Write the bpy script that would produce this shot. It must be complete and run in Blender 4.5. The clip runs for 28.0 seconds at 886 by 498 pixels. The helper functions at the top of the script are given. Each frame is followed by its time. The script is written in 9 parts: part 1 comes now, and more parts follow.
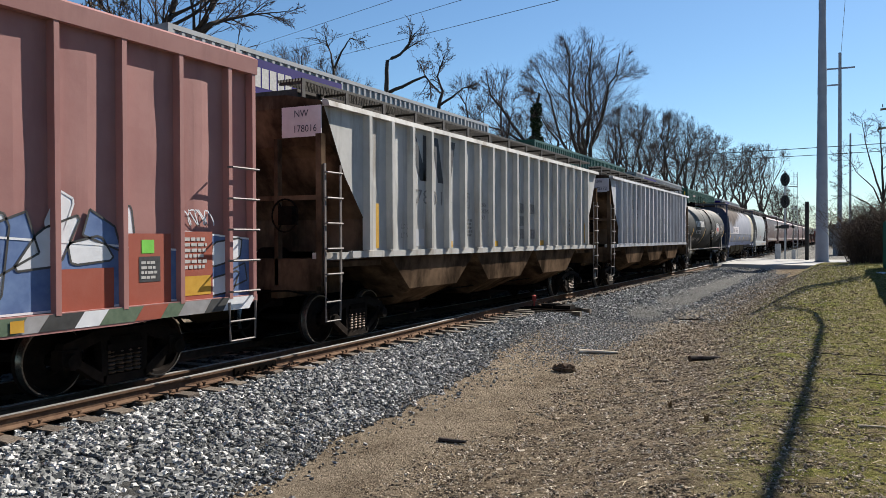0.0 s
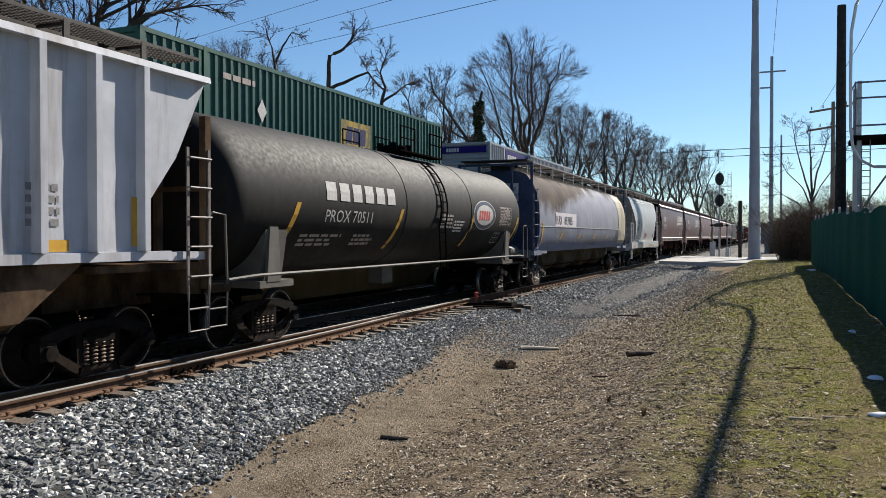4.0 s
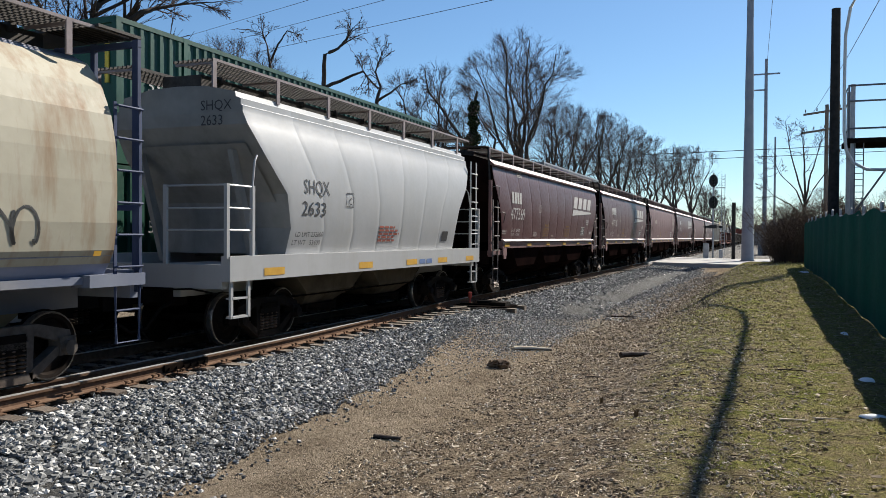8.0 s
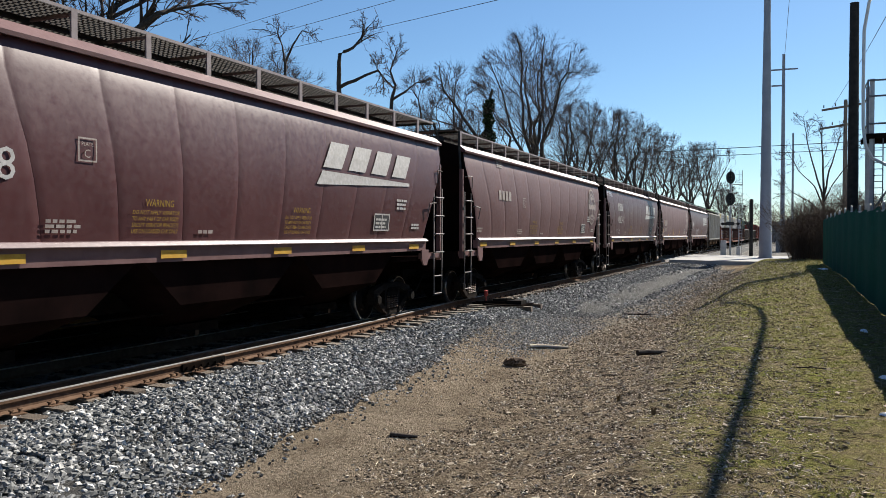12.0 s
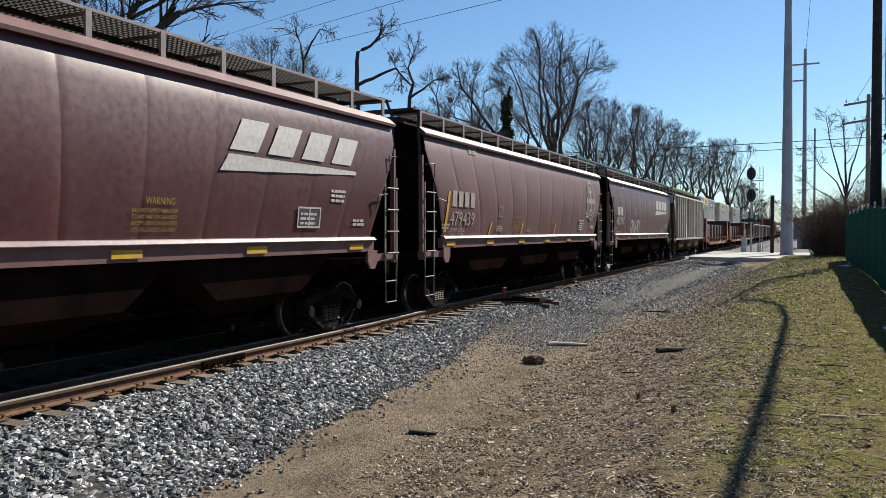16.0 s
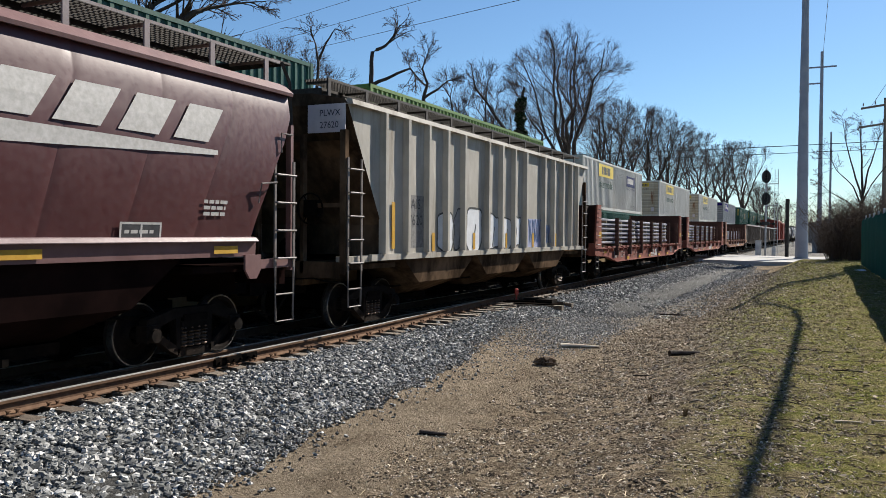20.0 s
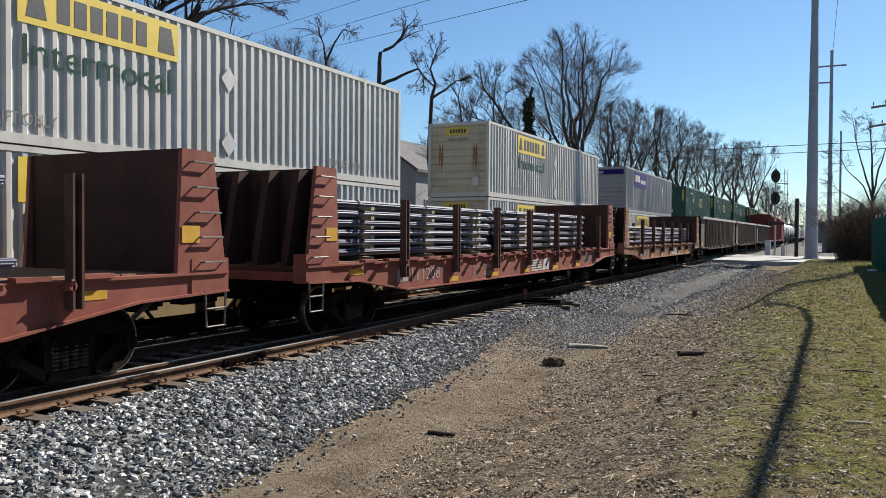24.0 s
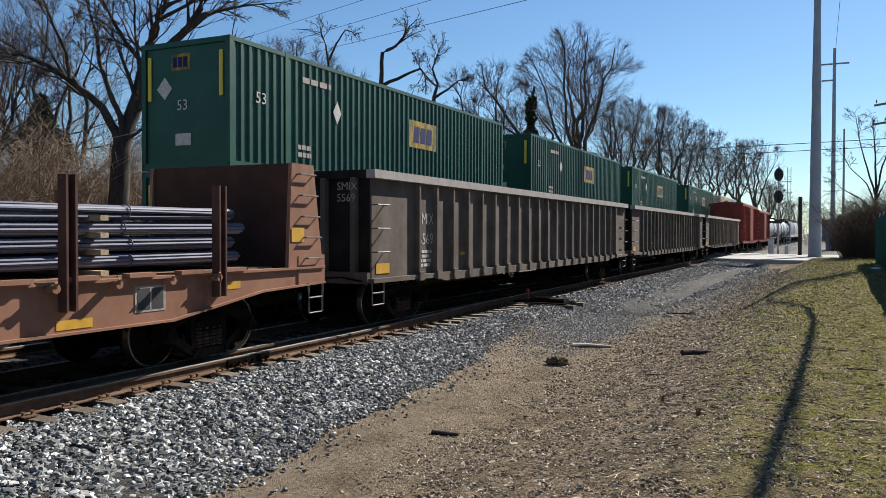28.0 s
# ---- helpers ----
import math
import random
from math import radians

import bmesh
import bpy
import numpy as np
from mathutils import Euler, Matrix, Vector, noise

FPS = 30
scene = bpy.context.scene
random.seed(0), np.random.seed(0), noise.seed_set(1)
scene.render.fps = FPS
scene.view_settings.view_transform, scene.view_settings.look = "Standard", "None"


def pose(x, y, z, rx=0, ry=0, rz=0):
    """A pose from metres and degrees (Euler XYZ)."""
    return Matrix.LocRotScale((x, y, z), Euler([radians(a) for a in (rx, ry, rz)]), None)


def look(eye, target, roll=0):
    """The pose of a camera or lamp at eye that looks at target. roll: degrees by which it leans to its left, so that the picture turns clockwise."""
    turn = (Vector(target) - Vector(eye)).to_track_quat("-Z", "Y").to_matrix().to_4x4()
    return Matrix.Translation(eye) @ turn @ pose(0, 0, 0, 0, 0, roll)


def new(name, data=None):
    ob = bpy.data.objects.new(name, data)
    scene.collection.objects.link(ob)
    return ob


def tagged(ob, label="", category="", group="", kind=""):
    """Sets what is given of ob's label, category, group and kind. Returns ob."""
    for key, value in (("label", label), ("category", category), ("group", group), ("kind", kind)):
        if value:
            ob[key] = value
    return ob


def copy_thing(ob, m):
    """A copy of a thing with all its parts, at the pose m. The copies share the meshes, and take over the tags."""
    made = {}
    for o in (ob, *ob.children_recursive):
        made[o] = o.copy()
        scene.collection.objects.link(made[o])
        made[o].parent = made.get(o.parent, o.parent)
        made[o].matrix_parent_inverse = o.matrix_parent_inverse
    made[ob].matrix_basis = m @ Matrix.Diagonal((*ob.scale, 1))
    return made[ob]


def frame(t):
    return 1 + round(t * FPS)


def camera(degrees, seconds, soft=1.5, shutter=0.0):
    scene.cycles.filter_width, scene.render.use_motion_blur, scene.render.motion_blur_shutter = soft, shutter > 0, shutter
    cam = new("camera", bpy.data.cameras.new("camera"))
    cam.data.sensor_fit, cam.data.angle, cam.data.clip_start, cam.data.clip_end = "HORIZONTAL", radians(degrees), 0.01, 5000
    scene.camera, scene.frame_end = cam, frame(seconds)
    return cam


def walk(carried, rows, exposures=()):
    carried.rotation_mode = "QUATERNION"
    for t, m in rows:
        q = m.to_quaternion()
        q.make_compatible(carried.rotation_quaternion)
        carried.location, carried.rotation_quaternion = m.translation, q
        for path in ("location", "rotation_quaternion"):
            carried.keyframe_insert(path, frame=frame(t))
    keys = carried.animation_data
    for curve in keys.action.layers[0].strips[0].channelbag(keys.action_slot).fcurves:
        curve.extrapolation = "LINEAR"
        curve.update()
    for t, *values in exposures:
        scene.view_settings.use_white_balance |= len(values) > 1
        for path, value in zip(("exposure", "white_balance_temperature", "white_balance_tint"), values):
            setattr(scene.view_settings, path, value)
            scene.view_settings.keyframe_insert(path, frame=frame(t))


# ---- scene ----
cam = camera(57.0, 28.0, soft=0.75)
PATH = [
    (0.0, pose(0, 0, 1.95, 89.32, 0.22, 26.15)),
    (0.5, pose(0, 0, 1.95, 89.24, -0.31, 23.40)),
    (1.0, pose(0, 0, 1.95, 89.19, -0.37, 19.82)),
    (1.5, pose(0, 0, 1.95, 89.25, -0.30, 18.98)),
    (2.0, pose(0, 0, 1.95, 89.21, -0.22, 19.58)),
    (2.5, pose(0, 0, 1.95, 89.18, 0.00, 20.40)),
    (3.0, pose(0, 0, 1.95, 89.12, 0.02, 21.37)),
    (3.5, pose(0, 0, 1.95, 89.11, 0.06, 22.09)),
    (5.5, pose(0, 0, 1.95, 89.09, 0.00, 22.12)),
    (6.0, pose(0, 0, 1.95, 89.10, -0.04, 21.98)),
    (6.5, pose(0, 0, 1.95, 89.09, -0.25, 22.12)),
    (7.0, pose(0, 0, 1.95, 89.08, -0.39, 21.96)),
    (7.5, pose(0, 0, 1.95, 89.09, -0.44, 21.88)),
    (8.0, pose(0, 0, 1.95, 89.08, -0.37, 21.71)),
    (8.5, pose(0, 0, 1.95, 89.01, -0.33, 22.05)),
    (9.0, pose(0, 0, 1.95, 89.00, -0.18, 22.14)),
    (9.5, pose(0, 0, 1.95, 89.03, -0.11, 22.37)),
    (10.0, pose(0, 0, 1.95, 89.03, -0.06, 22.73)),
    (10.5, pose(0, 0, 1.95, 89.01, -0.16, 22.98)),
    (11.0, pose(0, 0, 1.95, 88.96, -0.26, 22.73)),
    (11.5, pose(0, 0, 1.95, 89.00, -0.24, 22.66)),
    (12.0, pose(0, 0, 1.95, 88.97, -0.07, 22.80)),
    (12.5, pose(0, 0, 1.95, 88.98, 0.02, 22.95)),
    (14.5, pose(0, 0, 1.95, 88.90, -0.23, 23.83)),
    (15.0, pose(0, 0, 1.95, 88.85, -0.18, 23.77)),
    (15.5, pose(0, 0, 1.95, 88.83, -0.01, 23.89)),
    (16.0, pose(0, 0, 1.95, 88.79, 0.09, 24.08)),
    (16.5, pose(0, 0, 1.95, 88.82, -0.11, 24.32)),
    (17.0, pose(0, 0, 1.95, 88.81, -0.34, 24.46)),
    (17.5, pose(0, 0, 1.95, 88.86, -0.41, 24.55)),
    (18.0, pose(0, 0, 1.95, 88.84, -0.45, 24.63)),
    (18.5, pose(0, 0, 1.95, 88.80, -0.43, 24.74)),
    (19.0, pose(0, 0, 1.95, 88.80, -0.38, 24.76)),
    (19.5, pose(0, 0, 1.95, 88.82, -0.48, 24.84)),
    (20.0, pose(0, 0, 1.95, 88.82, -0.45, 24.97)),
    (20.5, pose(0, 0, 1.95, 88.81, -0.46, 25.43)),
    (22.5, pose(0, 0, 1.95, 88.82, -0.64, 25.98)),
    (23.0, pose(0, 0, 1.95, 88.84, -0.45, 26.19)),
    (23.5, pose(0, 0, 1.95, 88.85, -0.39, 25.66)),
    (24.0, pose(0, 0, 1.95, 88.83, -0.38, 25.54)),
    (24.5, pose(0, 0, 1.95, 88.83, -0.37, 25.43)),
    (25.0, pose(0, 0, 1.95, 88.85, -0.38, 25.44)),
    (25.5, pose(0, 0, 1.95, 88.87, -0.29, 25.93)),
    (26.0, pose(0, 0, 1.95, 88.89, -0.19, 26.19)),
    (26.5, pose(0, 0, 1.95, 88.88, -0.06, 25.67)),
    (27.0, pose(0, 0, 1.95, 88.89, -0.04, 25.31)),
    (27.5, pose(0, 0, 1.95, 88.88, -0.07, 25.16)),
    (28.0, pose(0, 0, 1.95, 88.82, -0.13, 25.74)),
]
walk(cam, PATH)

# ---- light ----
SUN_AZ, SUN_EL = 17.0, 35.5     # degrees right of the track's far end, and above the horizon
SUN_DIR = Vector((math.sin(radians(SUN_AZ)) * math.cos(radians(SUN_EL)),
                  math.cos(radians(SUN_AZ)) * math.cos(radians(SUN_EL)), math.sin(radians(SUN_EL))))
world = bpy.data.worlds.new("sky")
scene.world = world
world.use_nodes = True
_n, _l = world.node_tree.nodes, world.node_tree.links
_sky = _n.new("ShaderNodeTexSky")
_sky.sky_type, _sky.sun_disc = "NISHITA", False
_sky.sun_elevation, _sky.sun_rotation = radians(SUN_EL), radians(SUN_AZ)
_sky.air_density, _sky.dust_density, _sky.ozone_density = 1.0, 0.15, 3.5
_tint = _n.new("ShaderNodeMix")
_tint.data_type, _tint.blend_type = "RGBA", "MULTIPLY"
_tint.inputs[0].default_value, _tint.inputs[7].default_value = 1.0, (0.83, 1.0, 1.11, 1)
_l.new(_sky.outputs["Color"], _tint.inputs[6])
_l.new(_tint.outputs[2], _n["Background"].inputs["Color"])
_n["Background"].inputs["Strength"].default_value = 0.05
sun = new("sun", bpy.data.lights.new("sun", "SUN"))
sun.data.energy, sun.data.angle, sun.data.color = 5.0, radians(0.3), (1.0, 0.94, 0.85)
sun.matrix_world = look(SUN_DIR * 50, (0, 0, 0))
scene.view_settings.exposure = 1.03

# ---- materials ----
def nodes_of(m):
    m.use_nodes = True
    nt = m.node_tree
    return nt, nt.nodes["Principled BSDF"]


def link(nt, a, b):
    nt.links.new(a, b)


def noise_node(nt, scale, detail=4.0, rough=0.55, stretch=(1, 1, 1), coord="Object"):
    tc = nt.nodes.new("ShaderNodeTexCoord")
    mp = nt.nodes.new("ShaderNodeMapping")
    mp.inputs["Scale"].default_value = stretch
    nz = nt.nodes.new("ShaderNodeTexNoise")
    nz.inputs["Scale"].default_value, nz.inputs["Detail"].default_value, nz.inputs["Roughness"].default_value = scale, detail, rough
    link(nt, tc.outputs[coord], mp.inputs["Vector"])
    link(nt, mp.outputs["Vector"], nz.inputs["Vector"])
    return nz.outputs["Fac"]


def ramp(nt, fac, lo, hi):
    r = nt.nodes.new("ShaderNodeMapRange")
    r.inputs["From Min"].default_value, r.inputs["From Max"].default_value = lo, hi
    link(nt, fac, r.inputs["Value"])
    return r.outputs["Result"]


def mixed(nt, fac, a, b):
    mx = nt.nodes.new("ShaderNodeMix")
    mx.data_type = "RGBA"
    if isinstance(fac, (int, float)):
        mx.inputs[0].default_value = fac
    else:
        link(nt, fac, mx.inputs[0])
    for sock, v in ((mx.inputs[6], a), (mx.inputs[7], b)):
        if isinstance(v, tuple):
            sock.default_value = (*v, 1)
        else:
            link(nt, v, sock)
    return mx.outputs[2]


def scaled(nt, v, k):
    m = nt.nodes.new("ShaderNodeMath")
    m.operation = "MULTIPLY"
    link(nt, v, m.inputs[0])
    m.inputs[1].default_value = k
    return m.outputs[0]


def bumped(nt, bsdf, fac, strength, dist):
    b = nt.nodes.new("ShaderNodeBump")
    b.inputs["Strength"].default_value, b.inputs["Distance"].default_value = strength, dist
    link(nt, fac, b.inputs["Height"])
    link(nt, b.outputs["Normal"], bsdf.inputs["Normal"])


def surface(name, a, b, scale=3.0, rough=0.6, metal=0.0, bump=0.15, dist=0.01, lo=0.35, hi=0.7, stretch=(1, 1, 1), stain=None, amount=0.5,
            stain_scale=1.3, stain_stretch=(1, 1, 0.25), stain_lo=0.5, stain_hi=0.75, spec=None):
    """A weathered surface: two close colours by noise, with streaked stains over them and a fine relief."""
    m = bpy.data.materials.new(name)
    nt, bs = nodes_of(m)
    bs.inputs["Specular IOR Level"].default_value = spec if spec is not None else (0.12 if rough >= 0.6 else 0.4)
    col = mixed(nt, ramp(nt, noise_node(nt, scale, 5, 0.6, stretch), lo, hi), a, b)
    if stain:
        st = ramp(nt, noise_node(nt, stain_scale, 6, 0.65, stain_stretch), stain_lo, stain_hi)
        col = mixed(nt, scaled(nt, st, amount), col, stain)
    link(nt, col, bs.inputs["Base Color"])
    fine = noise_node(nt, scale * 9, 3, 0.6, stretch)
    rr = ramp(nt, fine, 0.2, 0.8)
    r2 = nt.nodes.new("ShaderNodeMapRange")
    r2.inputs["To Min"].default_value, r2.inputs["To Max"].default_value = max(0.05, rough - 0.1), min(1, rough + 0.1)
    link(nt, rr, r2.inputs["Value"])
    link(nt, r2.outputs["Result"], bs.inputs["Roughness"])
    bs.inputs["Metallic"].default_value = metal
    if bump:
        bumped(nt, bs, fine, bump, dist)
    return m


def islands(name, a, b, c, rough=0.85, bump=0.3, scale=30.0, metal=0.0, spec=0.25):
    """Loose pieces in one mesh: each piece takes its own tone."""
    m = bpy.data.materials.new(name)
    nt, bs = nodes_of(m)
    geo = nt.nodes.new("ShaderNodeNewGeometry")
    cr = nt.nodes.new("ShaderNodeValToRGB")
    cr.color_ramp.elements[0].color, cr.color_ramp.elements[1].color = (*a, 1), (*c, 1)
    e = cr.color_ramp.elements.new(0.68)
    e.color = (*b, 1)
    link(nt, geo.outputs["Random Per Island"], cr.inputs["Fac"])
    nz = noise_node(nt, scale, 3)
    link(nt, mixed(nt, scaled(nt, nz, 0.5), cr.outputs["Color"], tuple(x * 0.6 for x in b)), bs.inputs["Base Color"])
    bs.inputs["Roughness"].default_value = rough
    bs.inputs["Metallic"].default_value = metal
    bs.inputs["Specular IOR Level"].default_value = spec
    bumped(nt, bs, nz, bump, 0.01)
    return m


def by_object(name, a, b, rough=0.85, scale=8.0, stretch=(1, 1, 1), bump=0.5):
    """Repeated pieces: each object takes its own tone between a and b, with grain."""
    m = bpy.data.materials.new(name)
    nt, bs = nodes_of(m)
    oi = nt.nodes.new("ShaderNodeObjectInfo")
    col = mixed(nt, oi.outputs["Random"], a, b)
    nz = noise_node(nt, scale, 6, 0.7, stretch)
    link(nt, mixed(nt, ramp(nt, nz, 0.4, 0.75), col, tuple(x * 0.45 for x in a)), bs.inputs["Base Color"])
    bs.inputs["Roughness"].default_value = rough
    bumped(nt, bs, nz, bump, 0.015)
    return m


RUST = (0.16, 0.065, 0.03)
GRIME = (0.05, 0.042, 0.035)
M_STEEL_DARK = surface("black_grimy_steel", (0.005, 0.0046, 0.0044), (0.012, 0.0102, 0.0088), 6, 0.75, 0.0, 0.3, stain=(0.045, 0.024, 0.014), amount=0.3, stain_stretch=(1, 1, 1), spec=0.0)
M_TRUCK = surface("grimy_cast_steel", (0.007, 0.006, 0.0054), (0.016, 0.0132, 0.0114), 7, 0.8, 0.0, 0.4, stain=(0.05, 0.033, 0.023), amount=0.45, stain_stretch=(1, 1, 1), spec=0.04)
M_TRUCK_DUSTY = surface("dust_coated_cast_steel", (0.06, 0.052, 0.046), (0.115, 0.1, 0.088), 6, 0.85, 0.0, 0.4, stain=(0.09, 0.05, 0.032), amount=0.5, stain_stretch=(1, 1, 1), spec=0.05)
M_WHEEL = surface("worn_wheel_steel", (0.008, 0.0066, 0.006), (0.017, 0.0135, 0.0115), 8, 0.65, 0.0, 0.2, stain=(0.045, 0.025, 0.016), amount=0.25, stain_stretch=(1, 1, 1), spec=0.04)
M_RIM = surface("polished_rim_steel", (0.2, 0.19, 0.18), (0.3, 0.29, 0.28), 12, 0.3, 0.9, 0.05)
M_SPRING = surface("coil_spring_steel", (0.078, 0.0546, 0.039), (0.14, 0.101, 0.078), 10, 0.6, 0.3, 0.2)
M_RAIL = surface("rusty_rail_steel", (0.11, 0.066, 0.044), (0.17, 0.108, 0.07), 9, 0.8, 0.0, 0.3, stain=(0.055, 0.032, 0.023), amount=0.6, stain_stretch=(1, 1, 1), spec=0.03)
M_RAILTOP = surface("polished_rail_head", (0.5, 0.49, 0.47), (0.62, 0.6, 0.58), 4, 0.5, 0.8, 0.05, stretch=(1, 0.1, 1))
M_TIE = by_object("weathered_tie_wood", (0.085, 0.062, 0.046), (0.21, 0.165, 0.125), 0.92, 7, (1.2, 14, 14), 0.8)
M_GREY = surface("pale_grey_paint", (0.392, 0.383, 0.364), (0.504, 0.491, 0.47), 1.6, 0.6, 0, 0.12, stain=(0.15, 0.115, 0.08), amount=0.85, stain_stretch=(1.6, 1.6, 0.2))
M_GREYBLUE = surface("weathered_blue_grey_paint", (0.386, 0.392, 0.42), (0.493, 0.498, 0.532), 1.6, 0.6, 0, 0.12, stain=(0.16, 0.128, 0.095), amount=0.8, stain_stretch=(1.6, 1.6, 0.18))
M_GREY_PATCH = surface("lighter_repaint_patch", (0.42, 0.42, 0.43), (0.47, 0.47, 0.48), 2, 0.6, 0, 0.05)
M_GREY2 = surface("dirty_tan_grey_paint", (0.36, 0.335, 0.29), (0.46, 0.43, 0.38), 1.4, 0.6, 0, 0.12, stain=(0.15, 0.12, 0.085), amount=0.8, stain_stretch=(1.6, 1.6, 0.2))
M_BROWNBAY = surface("brown_dirt_coated_steel", (0.045, 0.03, 0.02), (0.19, 0.128, 0.084), 0.9, 0.9, 0, 0.25, stain=(0.016, 0.012, 0.009), amount=0.85, stain_stretch=(1, 1, 0.5), stain_lo=0.42, stain_hi=0.62, spec=0.0)
M_MAROON = surface("faded_mineral_red_paint", (0.0631, 0.0174, 0.0191), (0.0809, 0.0243, 0.0251), 1.1, 0.43, 0, 0.1, stain=(0.118, 0.05, 0.05), amount=0.3, stain_stretch=(1.3, 1.3, 0.18), spec=0.38)
M_MAROON2 = surface("sun_bleached_red_paint", (0.085, 0.029, 0.029), (0.115, 0.045, 0.044), 0.9, 0.55, 0, 0.1, stain=(0.135, 0.07, 0.066), amount=0.45, stain_stretch=(1.5, 1.5, 0.15), spec=0.4)
# the hopper red sunk towards black: shade painted into ends and bays
M_MAROON_SHADED = surface("dark_mineral_red_steel", (0.0065, 0.0042, 0.004), (0.015, 0.0082, 0.0074), 1.6, 0.8, 0, 0.15, stain=(0.008, 0.0068, 0.006), amount=0.6, spec=0.0)
M_POST = surface("pale_worn_bracket_paint", (0.2, 0.165, 0.165), (0.29, 0.25, 0.25), 5, 0.6, 0, 0.1)
# lighter than the sill paint: the sun's glance put into the colour
M_LEDGE_SUNLIT = surface("sunlit_ledge_paint", (0.154, 0.105, 0.105), (0.224, 0.164, 0.164), 4, 0.5, 0, 0.1)
M_SILL = surface("pinkish_weathered_sill_paint", (0.13, 0.066, 0.064), (0.19, 0.105, 0.1), 2.2, 0.5, 0, 0.1, stain=(0.09, 0.045, 0.042), amount=0.5)
M_WHITE = surface("white_car_paint", (0.338, 0.342, 0.342), (0.382, 0.385, 0.385), 1.2, 0.45, 0, 0.06, stain=(0.295, 0.287, 0.254), amount=0.45, stain_stretch=(1.5, 1.5, 0.15))
M_BLUEGREY = surface("powder_blue_grey_paint", (0.145, 0.163, 0.216), (0.194, 0.211, 0.255), 0.9, 0.6, 0, 0.1, stain=(0.26, 0.25, 0.235), amount=0.5, stain_scale=0.5, stain_stretch=(1, 1, 0.6), stain_lo=0.45, stain_hi=0.6)
M_CREAM = surface("cream_stained_paint", (0.362, 0.331, 0.25), (0.438, 0.406, 0.319), 1.2, 0.65, 0, 0.1, stain=(0.2, 0.085, 0.022), amount=0.85, stain_stretch=(1.6, 1.6, 0.3))
# dusty cream, darkened in its base colour for the shade under the car
M_CREAM_SHADED = surface("dusty_cream_bay_paint", (0.06, 0.052, 0.04), (0.12, 0.104, 0.078), 1.4, 0.85, 0, 0.1, stain=(0.03, 0.024, 0.018), amount=0.8, spec=0.0)
# greyed copy of the white car paint: end shade put into the colour
M_WHITE_SHADED = surface("grey_white_end_paint", (0.2, 0.2, 0.195), (0.27, 0.27, 0.26), 1.4, 0.7, 0, 0.1, stain=(0.1, 0.09, 0.075), amount=0.6, spec=0.1)
M_TANK = surface("dull_black_tank_paint", (0.0109, 0.0105, 0.0101), (0.0203, 0.0187, 0.0172), 1.2, 0.68, 0, 0.08, stain=(0.0468, 0.0429, 0.0367), amount=0.4, stain_stretch=(1, 1.5, 0.5))
M_TANKBAND = surface("dusty_tank_steel", (0.101, 0.0936, 0.0819), (0.14, 0.129, 0.117), 3, 0.6, 0, 0.1)
M_FLATRED = surface("rust_red_flatcar_paint", (0.198, 0.0624, 0.0456), (0.264, 0.0984, 0.072), 1.4, 0.68, 0, 0.2, stain=(0.09, 0.034, 0.024), amount=0.6, stain_stretch=(1.2, 1.2, 0.4))
M_FLATORANGE = surface("faded_orange_brown_paint", (0.225, 0.112, 0.072), (0.285, 0.152, 0.103), 1.4, 0.65, 0, 0.2, stain=(0.106, 0.0464, 0.0298), amount=0.6, stain_stretch=(1.2, 1.2, 0.4))
M_DECK = surface("worn_deck_timber", (0.179, 0.0936, 0.0585), (0.25, 0.148, 0.0975), 3, 0.85, 0, 0.5, stretch=(4, 1, 1))
M_STAKE = surface("dark_rust_stake_steel", (0.0663, 0.0351, 0.0296), (0.101, 0.0546, 0.0429), 4, 0.75, 0, 0.3, stain=RUST, amount=0.4)
M_REBAR = islands("bundled_steel_bar", (0.065, 0.0737, 0.113), (0.153, 0.159, 0.217), (0.412, 0.408, 0.434), 0.6, 0.1, 40, 0.0, spec=0.12)
# darker copy of the blue-grey paint, with the ends' shade painted in
M_BLUE_SHADED = surface("blue_grey_end_paint", (0.038, 0.052, 0.1), (0.08, 0.098, 0.155), 1.2, 0.7, 0, 0.1, stain=(0.05, 0.045, 0.045), amount=0.6)
M_CWEND = surface("cream_container_end_paint", (0.46, 0.4, 0.29), (0.52, 0.47, 0.36), 1.4, 0.6, 0, 0.05, stain=(0.3, 0.2, 0.1), amount=0.6, stain_stretch=(1.5, 1.5, 0.2))
M_REBAREND = surface("pale_bundle_tags", (0.42, 0.4, 0.38), (0.6, 0.58, 0.56), 20, 0.7, 0.0, 0.1)
M_DUNNAGE = by_object("dunnage_timber", (0.35, 0.27, 0.15), (0.48, 0.39, 0.24), 0.85, 6, (1, 6, 6), 0.4)
M_GOND = surface("dusty_brown_gondola_steel", (0.0912, 0.0739, 0.0614), (0.154, 0.128, 0.11), 1.6, 0.8, 0, 0.2, stain=(0.06, 0.038, 0.028), amount=0.6, stain_stretch=(1.2, 1.2, 0.3))
# near-black copy of the gondola steel: shade of the ends as colour
M_GOND_SHADED = surface("sooty_gondola_end_steel", (0.018, 0.0165, 0.016), (0.034, 0.03, 0.028), 1.6, 0.85, 0, 0.2, stain=(0.012, 0.01, 0.009), amount=0.6, spec=0.0)
M_GOND_TOP = surface("pale_dusty_chord_paint", (0.285, 0.261, 0.246), (0.356, 0.325, 0.309), 3, 0.7, 0, 0.2)
M_BOXRED = surface("oxide_red_boxcar_paint", (0.187, 0.0351, 0.0273), (0.234, 0.0546, 0.0429), 1.4, 0.6, 0, 0.15, stain=(0.117, 0.039, 0.0312), amount=0.5)
